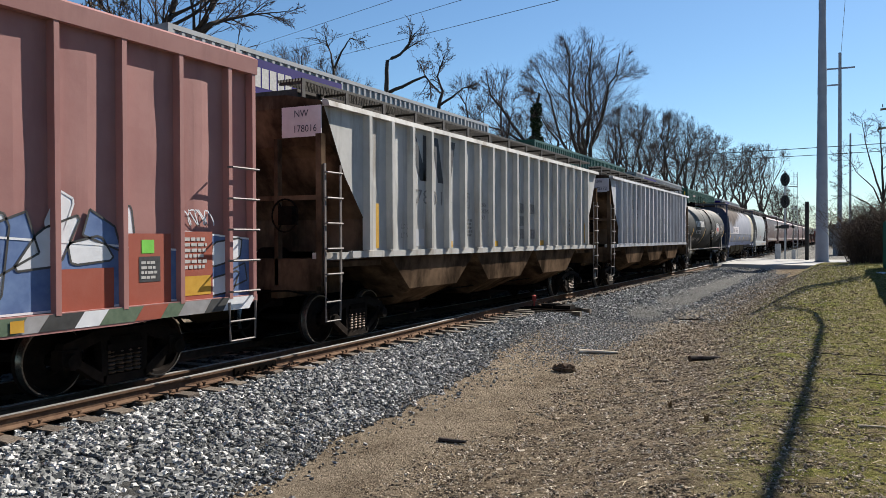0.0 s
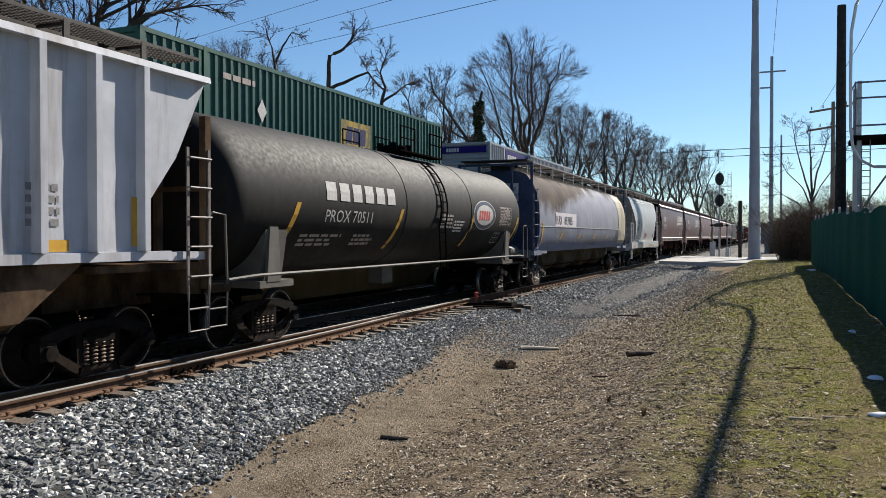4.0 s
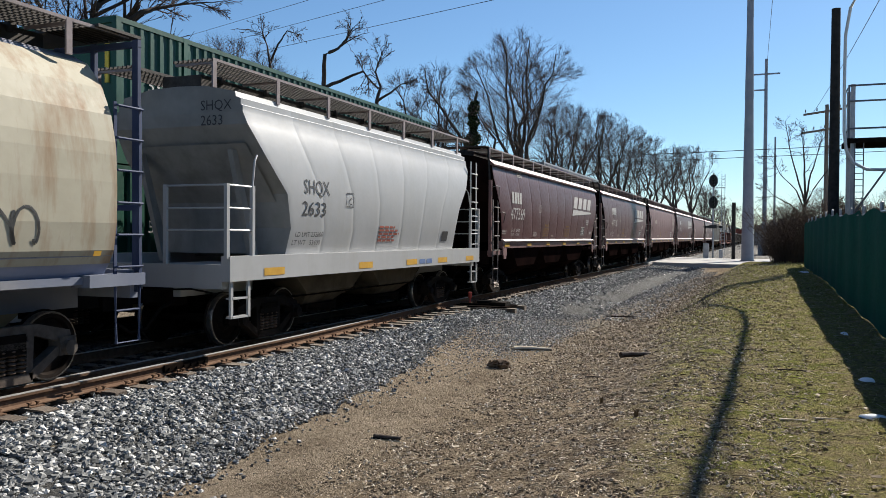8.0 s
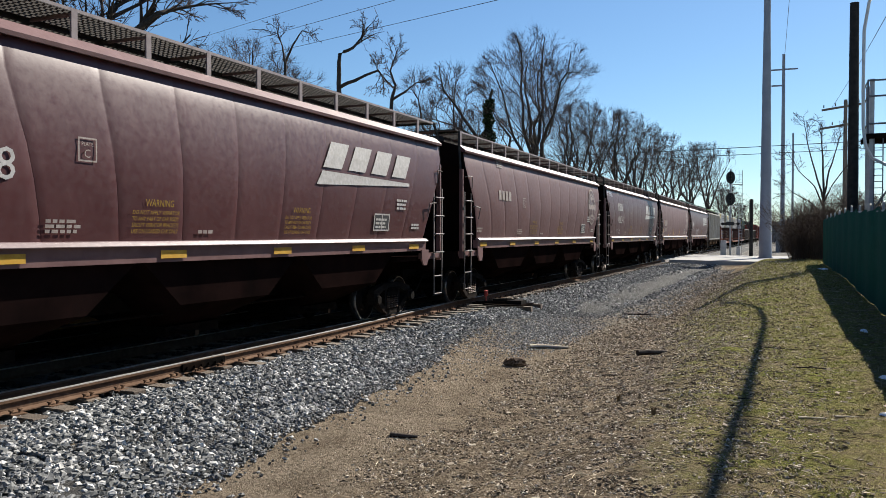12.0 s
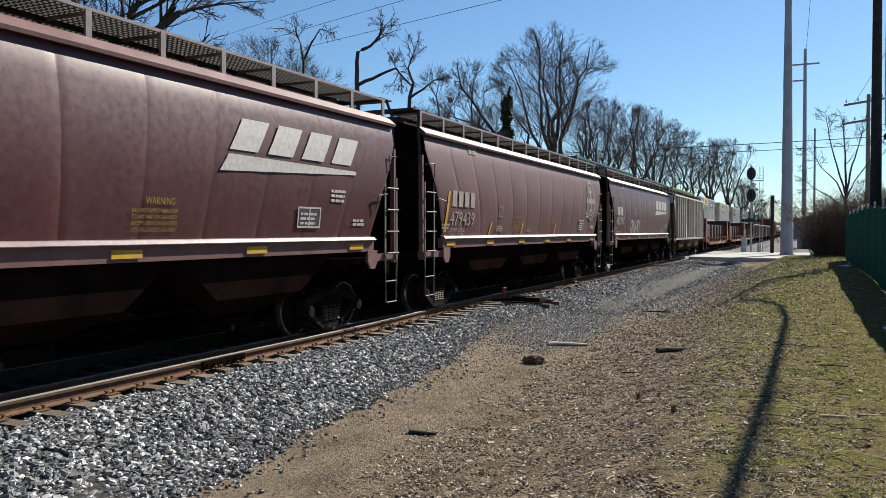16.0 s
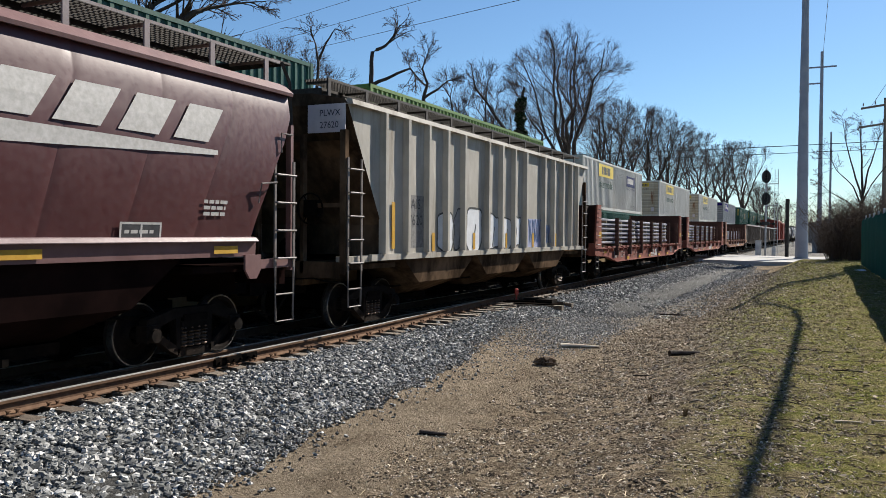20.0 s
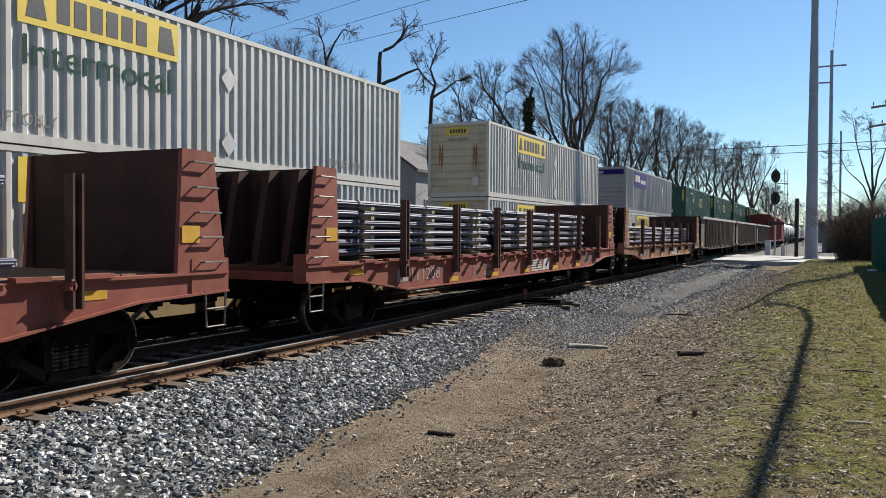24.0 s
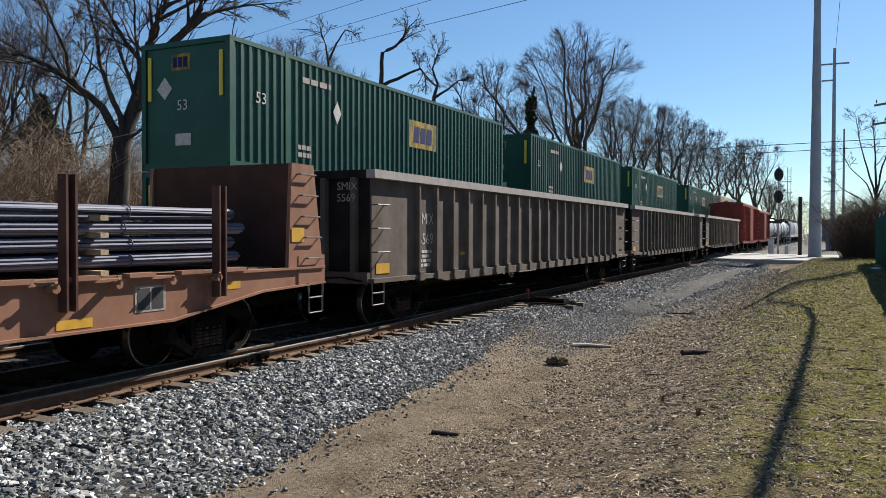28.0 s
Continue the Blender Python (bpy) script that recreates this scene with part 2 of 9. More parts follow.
M_PINKRED = surface("sun_faded_pink_red_paint", (0.305, 0.148, 0.135), (0.359, 0.189, 0.17), 1.2, 0.6, 0, 0.15, stain=(0.172, 0.0819, 0.0741), amount=0.5, stain_stretch=(1.3, 1.3, 0.2))
M_ORANGERED = surface("fresh_red_panel_paint", (0.281, 0.0585, 0.0312), (0.312, 0.078, 0.0468), 3, 0.55, 0, 0.1, stain=(0.195, 0.078, 0.0546), amount=0.4)
M_SPRAY_W = surface("white_spray_paint", (0.6, 0.61, 0.63), (0.72, 0.73, 0.75), 5, 0.5, 0, 0.05)
M_SPRAY_B = surface("blue_spray_paint", (0.07, 0.12, 0.26), (0.13, 0.2, 0.36), 4, 0.5, 0, 0.05)
M_SPRAY_K = surface("black_spray_paint", (0.03, 0.03, 0.03), (0.06, 0.06, 0.06), 4, 0.5, 0, 0.05)
M_SPRAY_G = surface("dark_green_spray_paint", (0.06, 0.1, 0.06), (0.13, 0.17, 0.11), 5, 0.55, 0, 0.05)
M_SPRAY_GREY = surface("thin_grey_spray_paint", (0.25, 0.24, 0.24), (0.33, 0.32, 0.32), 6, 0.6, 0, 0.05)
M_TXT_W = surface("white_stencil_paint", (0.4, 0.385, 0.36), (0.54, 0.52, 0.5), 14, 0.6, 0, 0.02)
M_TXT_F = surface("faded_cream_stencil_paint", (0.27, 0.225, 0.2), (0.39, 0.34, 0.31), 12, 0.65, 0, 0.02)
M_TXT_K = surface("black_stencil_paint", (0.025, 0.025, 0.028), (0.05, 0.05, 0.055), 14, 0.55, 0, 0.02)
M_TXT_GREY = surface("worn_grey_stencil_paint", (0.16, 0.155, 0.15), (0.27, 0.26, 0.25), 10, 0.6, 0, 0.02)
M_YELLOW = surface("yellow_reflective_tape", (0.47, 0.25, 0.02), (0.56, 0.33, 0.04), 6, 0.5, 0, 0.05, stain=(0.3, 0.16, 0.04), amount=0.4)
M_YELLOW_DIM = surface("faded_yellow_stencil", (0.26, 0.16, 0.025), (0.33, 0.21, 0.035), 9, 0.6, 0, 0.02)
M_SIGNWHITE = surface("white_lilac_stencil_panel", (0.55, 0.5, 0.53), (0.64, 0.6, 0.62), 5, 0.6, 0, 0.05)
M_RED = surface("red_logo_paint", (0.45, 0.05, 0.04), (0.55, 0.09, 0.07), 6, 0.5, 0, 0.02)
M_NAVY = surface("navy_logo_paint", (0.02, 0.025, 0.05), (0.035, 0.04, 0.07), 6, 0.5, 0, 0.02)
M_GRATE = surface("galvanised_walkway_steel", (0.039, 0.0351, 0.0312), (0.0702, 0.0624, 0.0585), 8, 0.6, 0.4, 0.1)
M_LADDER = surface("dull_ladder_steel", (0.133, 0.117, 0.109), (0.203, 0.183, 0.172), 5, 0.6, 0.1, 0.1)
M_ALU = surface("weathered_light_steel", (0.37, 0.361, 0.352), (0.458, 0.449, 0.44), 5, 0.55, 0.2, 0.1)
M_CW = surface("container_off_white_paint", (0.47, 0.455, 0.415), (0.55, 0.535, 0.495), 1.3, 0.5, 0, 0.05, stain=(0.33, 0.27, 0.19), amount=0.5, stain_stretch=(1.5, 1.5, 0.15))
M_CG = surface("container_grey_paint", (0.229, 0.234, 0.246), (0.273, 0.278, 0.289), 1.3, 0.5, 0, 0.05, stain=(0.18, 0.169, 0.158), amount=0.4, stain_stretch=(1.5, 1.5, 0.15))
M_CGREEN = surface("container_deep_green_paint", (0.0036, 0.0516, 0.0324), (0.0072, 0.072, 0.0456), 1.3, 0.45, 0, 0.05, stain=(0.012, 0.034, 0.024), amount=0.5, stain_stretch=(1.5, 1.5, 0.15), spec=0.3)
M_COLIVE = surface("container_lime_green_paint", (0.0936, 0.172, 0.0234), (0.133, 0.218, 0.039), 1.3, 0.5, 0, 0.05)
M_CYEL = surface("container_logo_yellow", (0.6, 0.43, 0.03), (0.68, 0.5, 0.06), 3, 0.5, 0, 0.02)
M_CYEL_WORN = surface("worn_logo_yellow", (0.33, 0.2, 0.03), (0.42, 0.27, 0.04), 6, 0.6, 0, 0.02, stain=(0.05, 0.08, 0.05), amount=0.9, stain_scale=4, stain_stretch=(1, 1, 0.4), stain_lo=0.42, stain_hi=0.6)
M_CBLUE = surface("container_logo_violet_blue", (0.0121, 0.0066, 0.11), (0.0176, 0.0099, 0.138), 3, 0.7, 0, 0.02)
M_CNAVY = surface("container_logo_navy", (0.01, 0.013, 0.07), (0.016, 0.02, 0.09), 3, 0.6, 0, 0.02)
M_TXT_GR = surface("dark_green_lettering", (0.006, 0.045, 0.032), (0.01, 0.06, 0.042), 5, 0.6, 0, 0.02)
M_WELL = surface("yellowish_well_car_steel", (0.218, 0.156, 0.078), (0.281, 0.211, 0.109), 1.4, 0.65, 0, 0.15, stain=RUST, amount=0.5)
# bulkhead plate darkened in its base colour to stand in for shade
M_BULK_SHADED = surface("shaded_bulkhead_plate", (0.0374, 0.0204, 0.017), (0.0714, 0.0357, 0.0289), 1.2, 0.8, 0, 0.2, stain=(0.06, 0.028, 0.02), amount=0.5)


def stained_blue():
    """Grey car paint with brown product spilled from the roof hatches, blue-grey below its belt and along the bottom."""
    m = bpy.data.materials.new("powder_blue_paint_with_spills")
    nt, bs = nodes_of(m)
    sep = nt.nodes.new("ShaderNodeSeparateXYZ")
    tc = nt.nodes.new("ShaderNodeTexCoord")
    link(nt, tc.outputs["Object"], sep.inputs[0])
    patch = ramp(nt, noise_node(nt, 0.9, 5, 0.6), 0.35, 0.7)
    upper = mixed(nt, patch, (0.24, 0.25, 0.295), (0.315, 0.322, 0.36))
    lower = mixed(nt, patch, (0.15, 0.168, 0.22), (0.205, 0.215, 0.25))
    foot = mixed(nt, patch, (0.2, 0.225, 0.32), (0.25, 0.27, 0.36))
    streak = ramp(nt, noise_node(nt, 2.0, 5, 0.7, (1, 5, 0.5)), 0.53, 0.68)
    lower = mixed(nt, scaled(nt, streak, 0.6), lower, (0.05, 0.044, 0.04))
    lower = mixed(nt, scaled(nt, ramp(nt, noise_node(nt, 1.1, 5, 0.6, (1, 0.6, 1.6)), 0.48, 0.66), 0.55), lower, (0.19, 0.165, 0.125))

    def add(a, b, k):
        h = nt.nodes.new("ShaderNodeMath")
        h.operation = "MULTIPLY_ADD"
        link(nt, a, h.inputs[0])
        h.inputs[1].default_value = k
        link(nt, b, h.inputs[2])
        return h.outputs[0]
    high = add(noise_node(nt, 0.45, 7, 0.65, (0.3, 1, 0.6)), sep.outputs["Z"], 2.6)
    high = add(ramp(nt, sep.outputs["Y"], 11.5, 4.0), high, 1.15)
    spill = scaled(nt, ramp(nt, high, 5.25, 5.75), 0.9)
    upper = mixed(nt, spill, upper, mixed(nt, patch, (0.052, 0.036, 0.025), (0.1, 0.07, 0.05)))
    upper = mixed(nt, scaled(nt, ramp(nt, noise_node(nt, 11, 5, 0.75), 0.58, 0.66), 0.3), upper, (0.2, 0.195, 0.19))
    col = mixed(nt, ramp(nt, sep.outputs["Z"], 2.245, 2.235), upper, lower)
    col = mixed(nt, ramp(nt, sep.outputs["Z"], 1.6, 1.585), col, foot)
    link(nt, col, bs.inputs["Base Color"])
    bs.inputs["Roughness"].default_value = 0.75
    bs.inputs["Specular IOR Level"].default_value = 0.03
    bumped(nt, bs, noise_node(nt, 1.6, 4, 0.6), 0.3, 0.04)
    return m


M_STAINED_BLUE = stained_blue()

# ---- mesh tools ----
class Sheet:
    """Collects vertices and faces of one mesh."""

    def __init__(self):
        self.v, self.f = [], []

    def add(self, vs, fs):
        o = len(self.v)
        self.v.extend(tuple(p) for p in vs)
        self.f.extend(tuple(i + o for i in f) for f in fs)
        return self

    def box(self, x0, x1, y0, y1, z0, z1):
        vs = [(x, y, z) for z in (z0, z1) for y in (y0, y1) for x in (x0, x1)]
        return self.add(vs, [(0, 2, 3, 1), (4, 5, 7, 6), (0, 1, 5, 4), (2, 6, 7, 3), (0, 4, 6, 2), (1, 3, 7, 5)])

    def prism(self, poly, x0, x1, axis="x"):
        """A polygon of (y, z) between x0 and x1; axis y takes (x, z), axis z takes (x, y)."""
        n = len(poly)
        put = {"x": lambda a, b, k: (k, a, b), "y": lambda a, b, k: (a, k, b), "z": lambda a, b, k: (a, b, k)}[axis]
        vs = [put(a, b, k) for k in (x0, x1) for a, b in poly]
        fs = [tuple(range(n))[::-1], tuple(range(n, 2 * n))] + [(i, (i + 1) % n, n + (i + 1) % n, n + i) for i in range(n)]
        return self.add(vs, fs)

    def tube(self, pts, r, sides=6, r2=None, cap=True):
        pts = [Vector(p) for p in pts]
        n = len(pts)
        rings = []
        for i, p in enumerate(pts):
            d = (pts[min(i + 1, n - 1)] - pts[max(i - 1, 0)])
            d = d.normalized() if d.length > 1e-9 else Vector((0, 0, 1))
            a = d.cross(Vector((0, 0, 1)) if abs(d.z) < 0.9 else Vector((1, 0, 0))).normalized()
            b = d.cross(a)
            rr = r if r2 is None else r + (r2 - r) * i / max(1, n - 1)
            rings.append([p + (a * math.cos(2 * math.pi * k / sides) + b * math.sin(2 * math.pi * k / sides)) * rr for k in range(sides)])
        fs = [(i * sides + k, i * sides + (k + 1) % sides, (i + 1) * sides + (k + 1) % sides, (i + 1) * sides + k) for i in range(n - 1) for k in range(sides)]
        if cap:
            fs += [tuple(range(sides))[::-1], tuple(range((n - 1) * sides, n * sides))]
        return self.add([p for r_ in rings for p in r_], fs)

    def lathe(self, prof, origin, axis="x", seg=28):
        """A closed or open profile of (along, radius) turned round an axis through origin."""
        o = Vector(origin)
        vs = []
        for a, r in prof:
            for k in range(seg):
                c, s = math.cos(2 * math.pi * k / seg) * r, math.sin(2 * math.pi * k / seg) * r
                vs.append(o + Vector({"x": (a, c, s), "y": (c, a, s), "z": (c, s, a)}[axis]))
        n = len(prof)
        fs = [(i * seg + k, i * seg + (k + 1) % seg, (i + 1) * seg + (k + 1) % seg, (i + 1) * seg + k) for i in range(n - 1) for k in range(seg)]
        return self.add(vs, fs)

    def grid(self, rows):
        """Rows of points, all of one length."""
        m = len(rows[0])
        vs = [p for r in rows for p in r]
        fs = [(i * m + j, i * m + j + 1, (i + 1) * m + j + 1, (i + 1) * m + j) for i in range(len(rows) - 1) for j in range(m - 1)]
        return self.add(vs, fs)

    def mesh(self, name, material, smooth=None):
        me = bpy.data.meshes.new(name)
        me.from_pydata(self.v, [], self.f)
        me.validate()
        bm = bmesh.new()
        bm.from_mesh(me)
        if len(bm.faces) < 60000:
            bmesh.ops.recalc_face_normals(bm, faces=bm.faces)
        bm.to_mesh(me)
        bm.free()
        me.materials.append(material)
        if smooth is not None:
            me.shade_smooth()
            me.set_sharp_from_angle(angle=radians(smooth))
        return me


def part(name, sheet, material, parent=None, label="", smooth=None):
    """One mesh object under a thing or a part; sheet is a Sheet or a finished mesh."""
    me = sheet if isinstance(sheet, bpy.types.Mesh) else sheet.mesh(name, material, smooth)
    ob = new(name, me)
    if parent is not None:
        ob.parent = parent
    if label:
        ob["label"] = label
    return ob


def pieces(name, sheet, material, parent=None, label="", smooth=None):
    """Like part(), with an object of its own for each separate piece of the sheet."""
    root = list(range(len(sheet.v)))

    def find(i):
        while root[i] != i:
            root[i] = root[root[i]]
            i = root[i]
        return i
    for f in sheet.f:
        a = find(f[0])
        for i in f[1:]:
            root[find(i)] = a
    groups = {}
    for f in sheet.f:
        groups.setdefault(find(f[0]), []).append(f)
    made = []
    for fs in groups.values():
        ids = sorted({i for f in fs for i in f})
        at = {i: k for k, i in enumerate(ids)}
        made.append(part(name, Sheet().add([sheet.v[i] for i in ids], [tuple(at[i] for i in f) for f in fs]), material, parent, label, smooth))
    return made[0]


def thing(name, label, category, group="", kind="", at=None):
    ob = tagged(new(name), label, category, group, kind)
    ob.empty_display_size = 0.3
    if at is not None:
        ob.matrix_basis = at
    return ob


def letters(text, size, material, shear=0.0, stretch=1.0):
    """The built-in font as a flat mesh, its lower left corner at the origin."""
    cu = bpy.data.curves.new("letters", "FONT")
    cu.body, cu.size, cu.shear = text, size, shear
    cu.resolution_u = 2
    ob = new("letters", cu)
    bpy.context.view_layer.update()
    me = bpy.data.meshes.new_from_object(ob.evaluated_get(bpy.context.evaluated_depsgraph_get()))
    bpy.data.objects.remove(ob)
    bpy.data.curves.remove(cu)
    xs = [v.co.x for v in me.vertices] or [0]
    x0 = min(xs)
    for v in me.vertices:
        v.co = ((v.co.x - x0) * stretch, v.co.y, 0)
    me.materials.clear()
    me.materials.append(material)
    return me


def on_side(me, y, z, face, eps=0.006):
    """Lays a flat mesh on the near side of a car: face(z) is the side's x at that height."""
    for v in me.vertices:
        yy, zz = y + v.co.x, z + v.co.y
        v.co = (face(zz) + eps, yy, zz)
    return me


def on_end(me, x, z, y):
    """Lays a flat mesh on a face that looks towards -y; the writing runs to +x."""
    for v in me.vertices:
        v.co = (x + v.co.x, y, z + v.co.y)
    return me


def side_text(parent, text, y, z, size, face, material, width=None, shear=0.0, name="stencil", eps=0.006):
    me = letters(text, size / 0.7, material, shear)
    w = max(v.co.x for v in me.vertices)
    if width:
        for v in me.vertices:
            v.co.x *= width / w
    return part(name, on_side(me, y, z, face, eps), material, parent)


def side_shapes(parent, name, polys, face, material, eps=0.006, label="", depth=0.004):
    """Flat painted shapes, polygons of (y, z), on the near side; thin but solid."""
    s = Sheet()
    for poly in polys:
        n = len(poly)
        zs = [p[1] for p in poly]
        if max(zs) - min(zs) > 0.35 and n == 4:
            k = max(2, int((max(zs) - min(zs)) / 0.2))
            (a, b, c, d) = poly
            rows = []
            for i in range(k + 1):
                t = i / k
                l = (a[0] + (d[0] - a[0]) * t, a[1] + (d[1] - a[1]) * t)
                r = (b[0] + (c[0] - b[0]) * t, b[1] + (c[1] - b[1]) * t)
                rows.append([(face(l[1]) + eps, *l), (face(r[1]) + eps, *r)])
            s.grid(rows)
        else:
            s.add([(face(b) + eps, a, b) for a, b in poly], [tuple(range(n))])
    ob = (pieces if name in ("reflector", "placard_holder", "placard", "paint_patch", "spray_fill", "brand_panel", "brand_word", "owner_mark", "owner_name", "logo_stripe", "repaint_patch", "emblem_word") else part)(name, s, material, parent, label)
    if name in ("data_stencil", "warning_stencil", "data_ink", "data_table"):
        ob["kind"] = "stuff"
    return ob


def bars(y, z, w, h, rows=1, gap=0.5, seed=0, words=3):
    """Small writing that cannot be read: rows of short bars as polygons of (y, z)."""
    rnd = random.Random(seed)
    out = []
    rh = h / (rows + (rows - 1) * gap)
    for r in range(rows):
        zz = z + r * rh * (1 + gap)
        yy = y
        end = y + w * (0.75 + 0.25 * rnd.random())
        while yy < end - 0.02:
            ln = min(end - yy, w / words * (0.4 + 0.6 * rnd.random()))
            out.append([(yy, zz), (yy + ln, zz), (yy + ln, zz + rh), (yy, zz + rh)])
            yy += ln + w * 0.05
    return out


def blocks(y, z, w, h, n, slant=0.0, fill=0.82):
    """A brand's word as plain blocks, one for each letter."""
    k = w / n
    return [[(y + i * k, z), (y + i * k + k * fill, z), (y + i * k + k * fill + slant, z + h), (y + i * k + slant, z + h)] for i in range(n)]

# ---- railway cars: local y runs from the leading end (0) to the trailing end, x = 0 on the track's middle, z = 0 on the rail ----
WHEELS = []
SCALE_Y, SCALE_Z = 1.066, 1.036      # the near train's cars are longer and taller than their drawings
SHARED = {}


def shared(name, make, material, smooth=None):
    if name not in SHARED:
        SHARED[name] = make().mesh(name, material, smooth)
    return SHARED[name]


def wheelset_mesh():
    s = Sheet()
    for sx in (1, -1):
        prof = [(0.68 * sx, 0.1), (0.76 * sx, 0.11), (0.8 * sx, 0.14), (0.735 * sx, 0.2), (0.725 * sx, 0.36), (0.79 * sx, 0.385), (0.8 * sx, 0.452),
                (0.7 * sx, 0.457), (0.675 * sx, 0.485), (0.66 * sx, 0.48), (0.66 * sx, 0.385), (0.69 * sx, 0.36), (0.69 * sx, 0.1)]
        s.lathe(prof, (0, 0, 0), "x", 32)
    s.lathe([(-1.02, 0.0), (-1.02, 0.075), (1.02, 0.075), (1.02, 0.0)], (0, 0, 0), "x", 12)
    return s


def rim_mesh():
    s = Sheet()
    for sx in (1,):
        s.lathe([(0.806 * sx, 0.432), (0.806 * sx, 0.45), (0.79 * sx, 0.4585), (0.7 * sx, 0.46)], (0, 0, 0), "x", 32)
    return s


def side_frame_mesh():
    """A cast side frame: arched top, sloping tension members, two windows and journal boxes."""
    s = Sheet()
    for sx in (1,):
        a, b = 0.93, 1.08
        s.prism([(-1.0, 0.5), (-0.95, 0.68), (-0.45, 0.8), (0.45, 0.8), (0.95, 0.68), (1.0, 0.5), (0.85, 0.52), (0.4, 0.66), (-0.4, 0.66), (-0.85, 0.52)], a, b)
        for k in (1, -1):
            s.prism([(k * 0.98, 0.52), (k * 0.78, 0.5), (k * 0.3, 0.2), (k * 0.34, 0.1), (k * 0.5, 0.18)], a, b)
            s.prism([(k * 0.27, 0.16), (k * 0.37, 0.16), (k * 0.39, 0.7), (k * 0.29, 0.7)], a + 0.01, b - 0.01)
            s.box(a - 0.01, b + 0.04, k * 0.88 - 0.13, k * 0.88 + 0.13, 0.36, 0.6)
            s.lathe([(b + 0.04 if sx > 0 else a - 0.04, 0.105), (b + 0.11 if sx > 0 else a - 0.11, 0.1), (b + 0.115 if sx > 0 else a - 0.115, 0.0)], (0, k * 0.88, 0.457), "x", 12)
        s.box(a, b, -0.36, 0.36, 0.08, 0.2)
        s.box(a - 0.02, b + 0.02, -0.3, 0.3, 0.52, 0.6)
    return s


def springs_mesh():
    s = Sheet()
    for sx in (0.98, 1.05):
        for k in range(4):
            y = -0.22 + 0.145 * k
            for j in range(6):
                s.lathe([(-0.02, 0.045), (0, 0.066), (0.02, 0.045)], (sx, y, 0.235 + j * 0.052), "z", 7)
    return s


def bolster_mesh():
    s = Sheet()
    s.prism([(-0.25, 0.45), (0.25, 0.45), (0.25, 0.7), (-0.25, 0.7)], -1.1, 1.1)
    s.box(-0.35, 0.35, -0.3, 0.3, 0.7, 0.85)
    for k in (1, -1):
        s.box(-0.85, 0.85, k * 0.4 - 0.06, k * 0.4 + 0.06, 0.3, 0.42)
        for q in (1, -1):
            s.box(q * 0.62, q * 0.8, k * 0.4 - 0.05, k * 0.4 + 0.02, 0.28, 0.6)
    return s


def add_truck(car, y, near=True, dusty=False):
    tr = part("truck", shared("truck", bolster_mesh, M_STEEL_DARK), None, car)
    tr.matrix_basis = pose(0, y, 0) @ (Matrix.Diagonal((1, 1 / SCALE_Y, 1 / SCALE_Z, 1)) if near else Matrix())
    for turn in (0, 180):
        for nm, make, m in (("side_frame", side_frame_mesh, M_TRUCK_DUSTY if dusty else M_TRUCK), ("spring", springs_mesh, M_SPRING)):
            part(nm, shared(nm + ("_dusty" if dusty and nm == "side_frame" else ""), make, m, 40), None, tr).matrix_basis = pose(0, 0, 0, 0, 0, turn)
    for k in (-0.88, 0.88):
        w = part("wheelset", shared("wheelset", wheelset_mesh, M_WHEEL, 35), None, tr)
        w.matrix_parent_inverse = pose(0, k, 0.457)
        WHEELS.append(w)
        # the bright worn rim is the same ring at every turn, so it stays with the truck
        for turn in (0, 180):
            part("rim", shared("rim", rim_mesh, M_RIM, 35), None, tr).matrix_basis = pose(0, k, 0.457, 0, 0, turn)
    return tr


def add_coupler(car, y, d):
    """A coupler with its shank, knuckle and air hose at an end; d is -1 at the leading end."""
    def make():
        s = Sheet()
        s.box(-0.09, 0.09, -0.62, 0.3, 0.78, 0.96)
        s.box(-0.17, 0.12, -0.85, -0.55, 0.72, 1.02)
        s.box(-0.3, 0.3, 0.1, 0.5, 0.7, 1.05)
        s.tube([(0.4, 0.1, 0.8), (0.4, -0.25, 0.7), (0.35, -0.5, 0.4), (0.25, -0.72, 0.36), (0.12, -0.85, 0.5)], 0.03, 6)
        s.tube([(0.2, -0.45, 1.0), (0.9, -0.1, 1.02), (1.35, -0.05, 0.95)], 0.016, 5)
        return s
    c = part("coupler", shared("coupler", make, M_STEEL_DARK), None, car)
    c.matrix_basis = pose(0, y, 0, 0, 0, 0 if d < 0 else 180)
    return c


def ladder(s, y0, y1, x, z0, z1, step=0.4, r=0.018, stile=0.05):
    """Ladder on the near side: two flat stiles and rungs, into the sheet s."""
    for y in (y0, y1):
        s.box(x - 0.012, x + 0.012, y - stile / 2, y + stile / 2, z0, z1)
    z = z0 + 0.15
    while z < z1:
        s.tube([(x + 0.02, y0 - 0.02, z), (x + 0.05, y0, z), (x + 0.05, y1, z), (x + 0.02, y1 + 0.02, z)], r, 6)
        z += step
    return s


def stirrup(s, y0, y1, x, z0, z1):
    s.tube([(x, y0, z1), (x, y0 + 0.02, z0), (x, y1 - 0.02, z0), (x, y1, z1)], 0.02, 6)
    s.tube([(x, y0 + 0.01, (z0 + z1) / 2), (x, y1 - 0.01, (z0 + z1) / 2)], 0.016, 6)


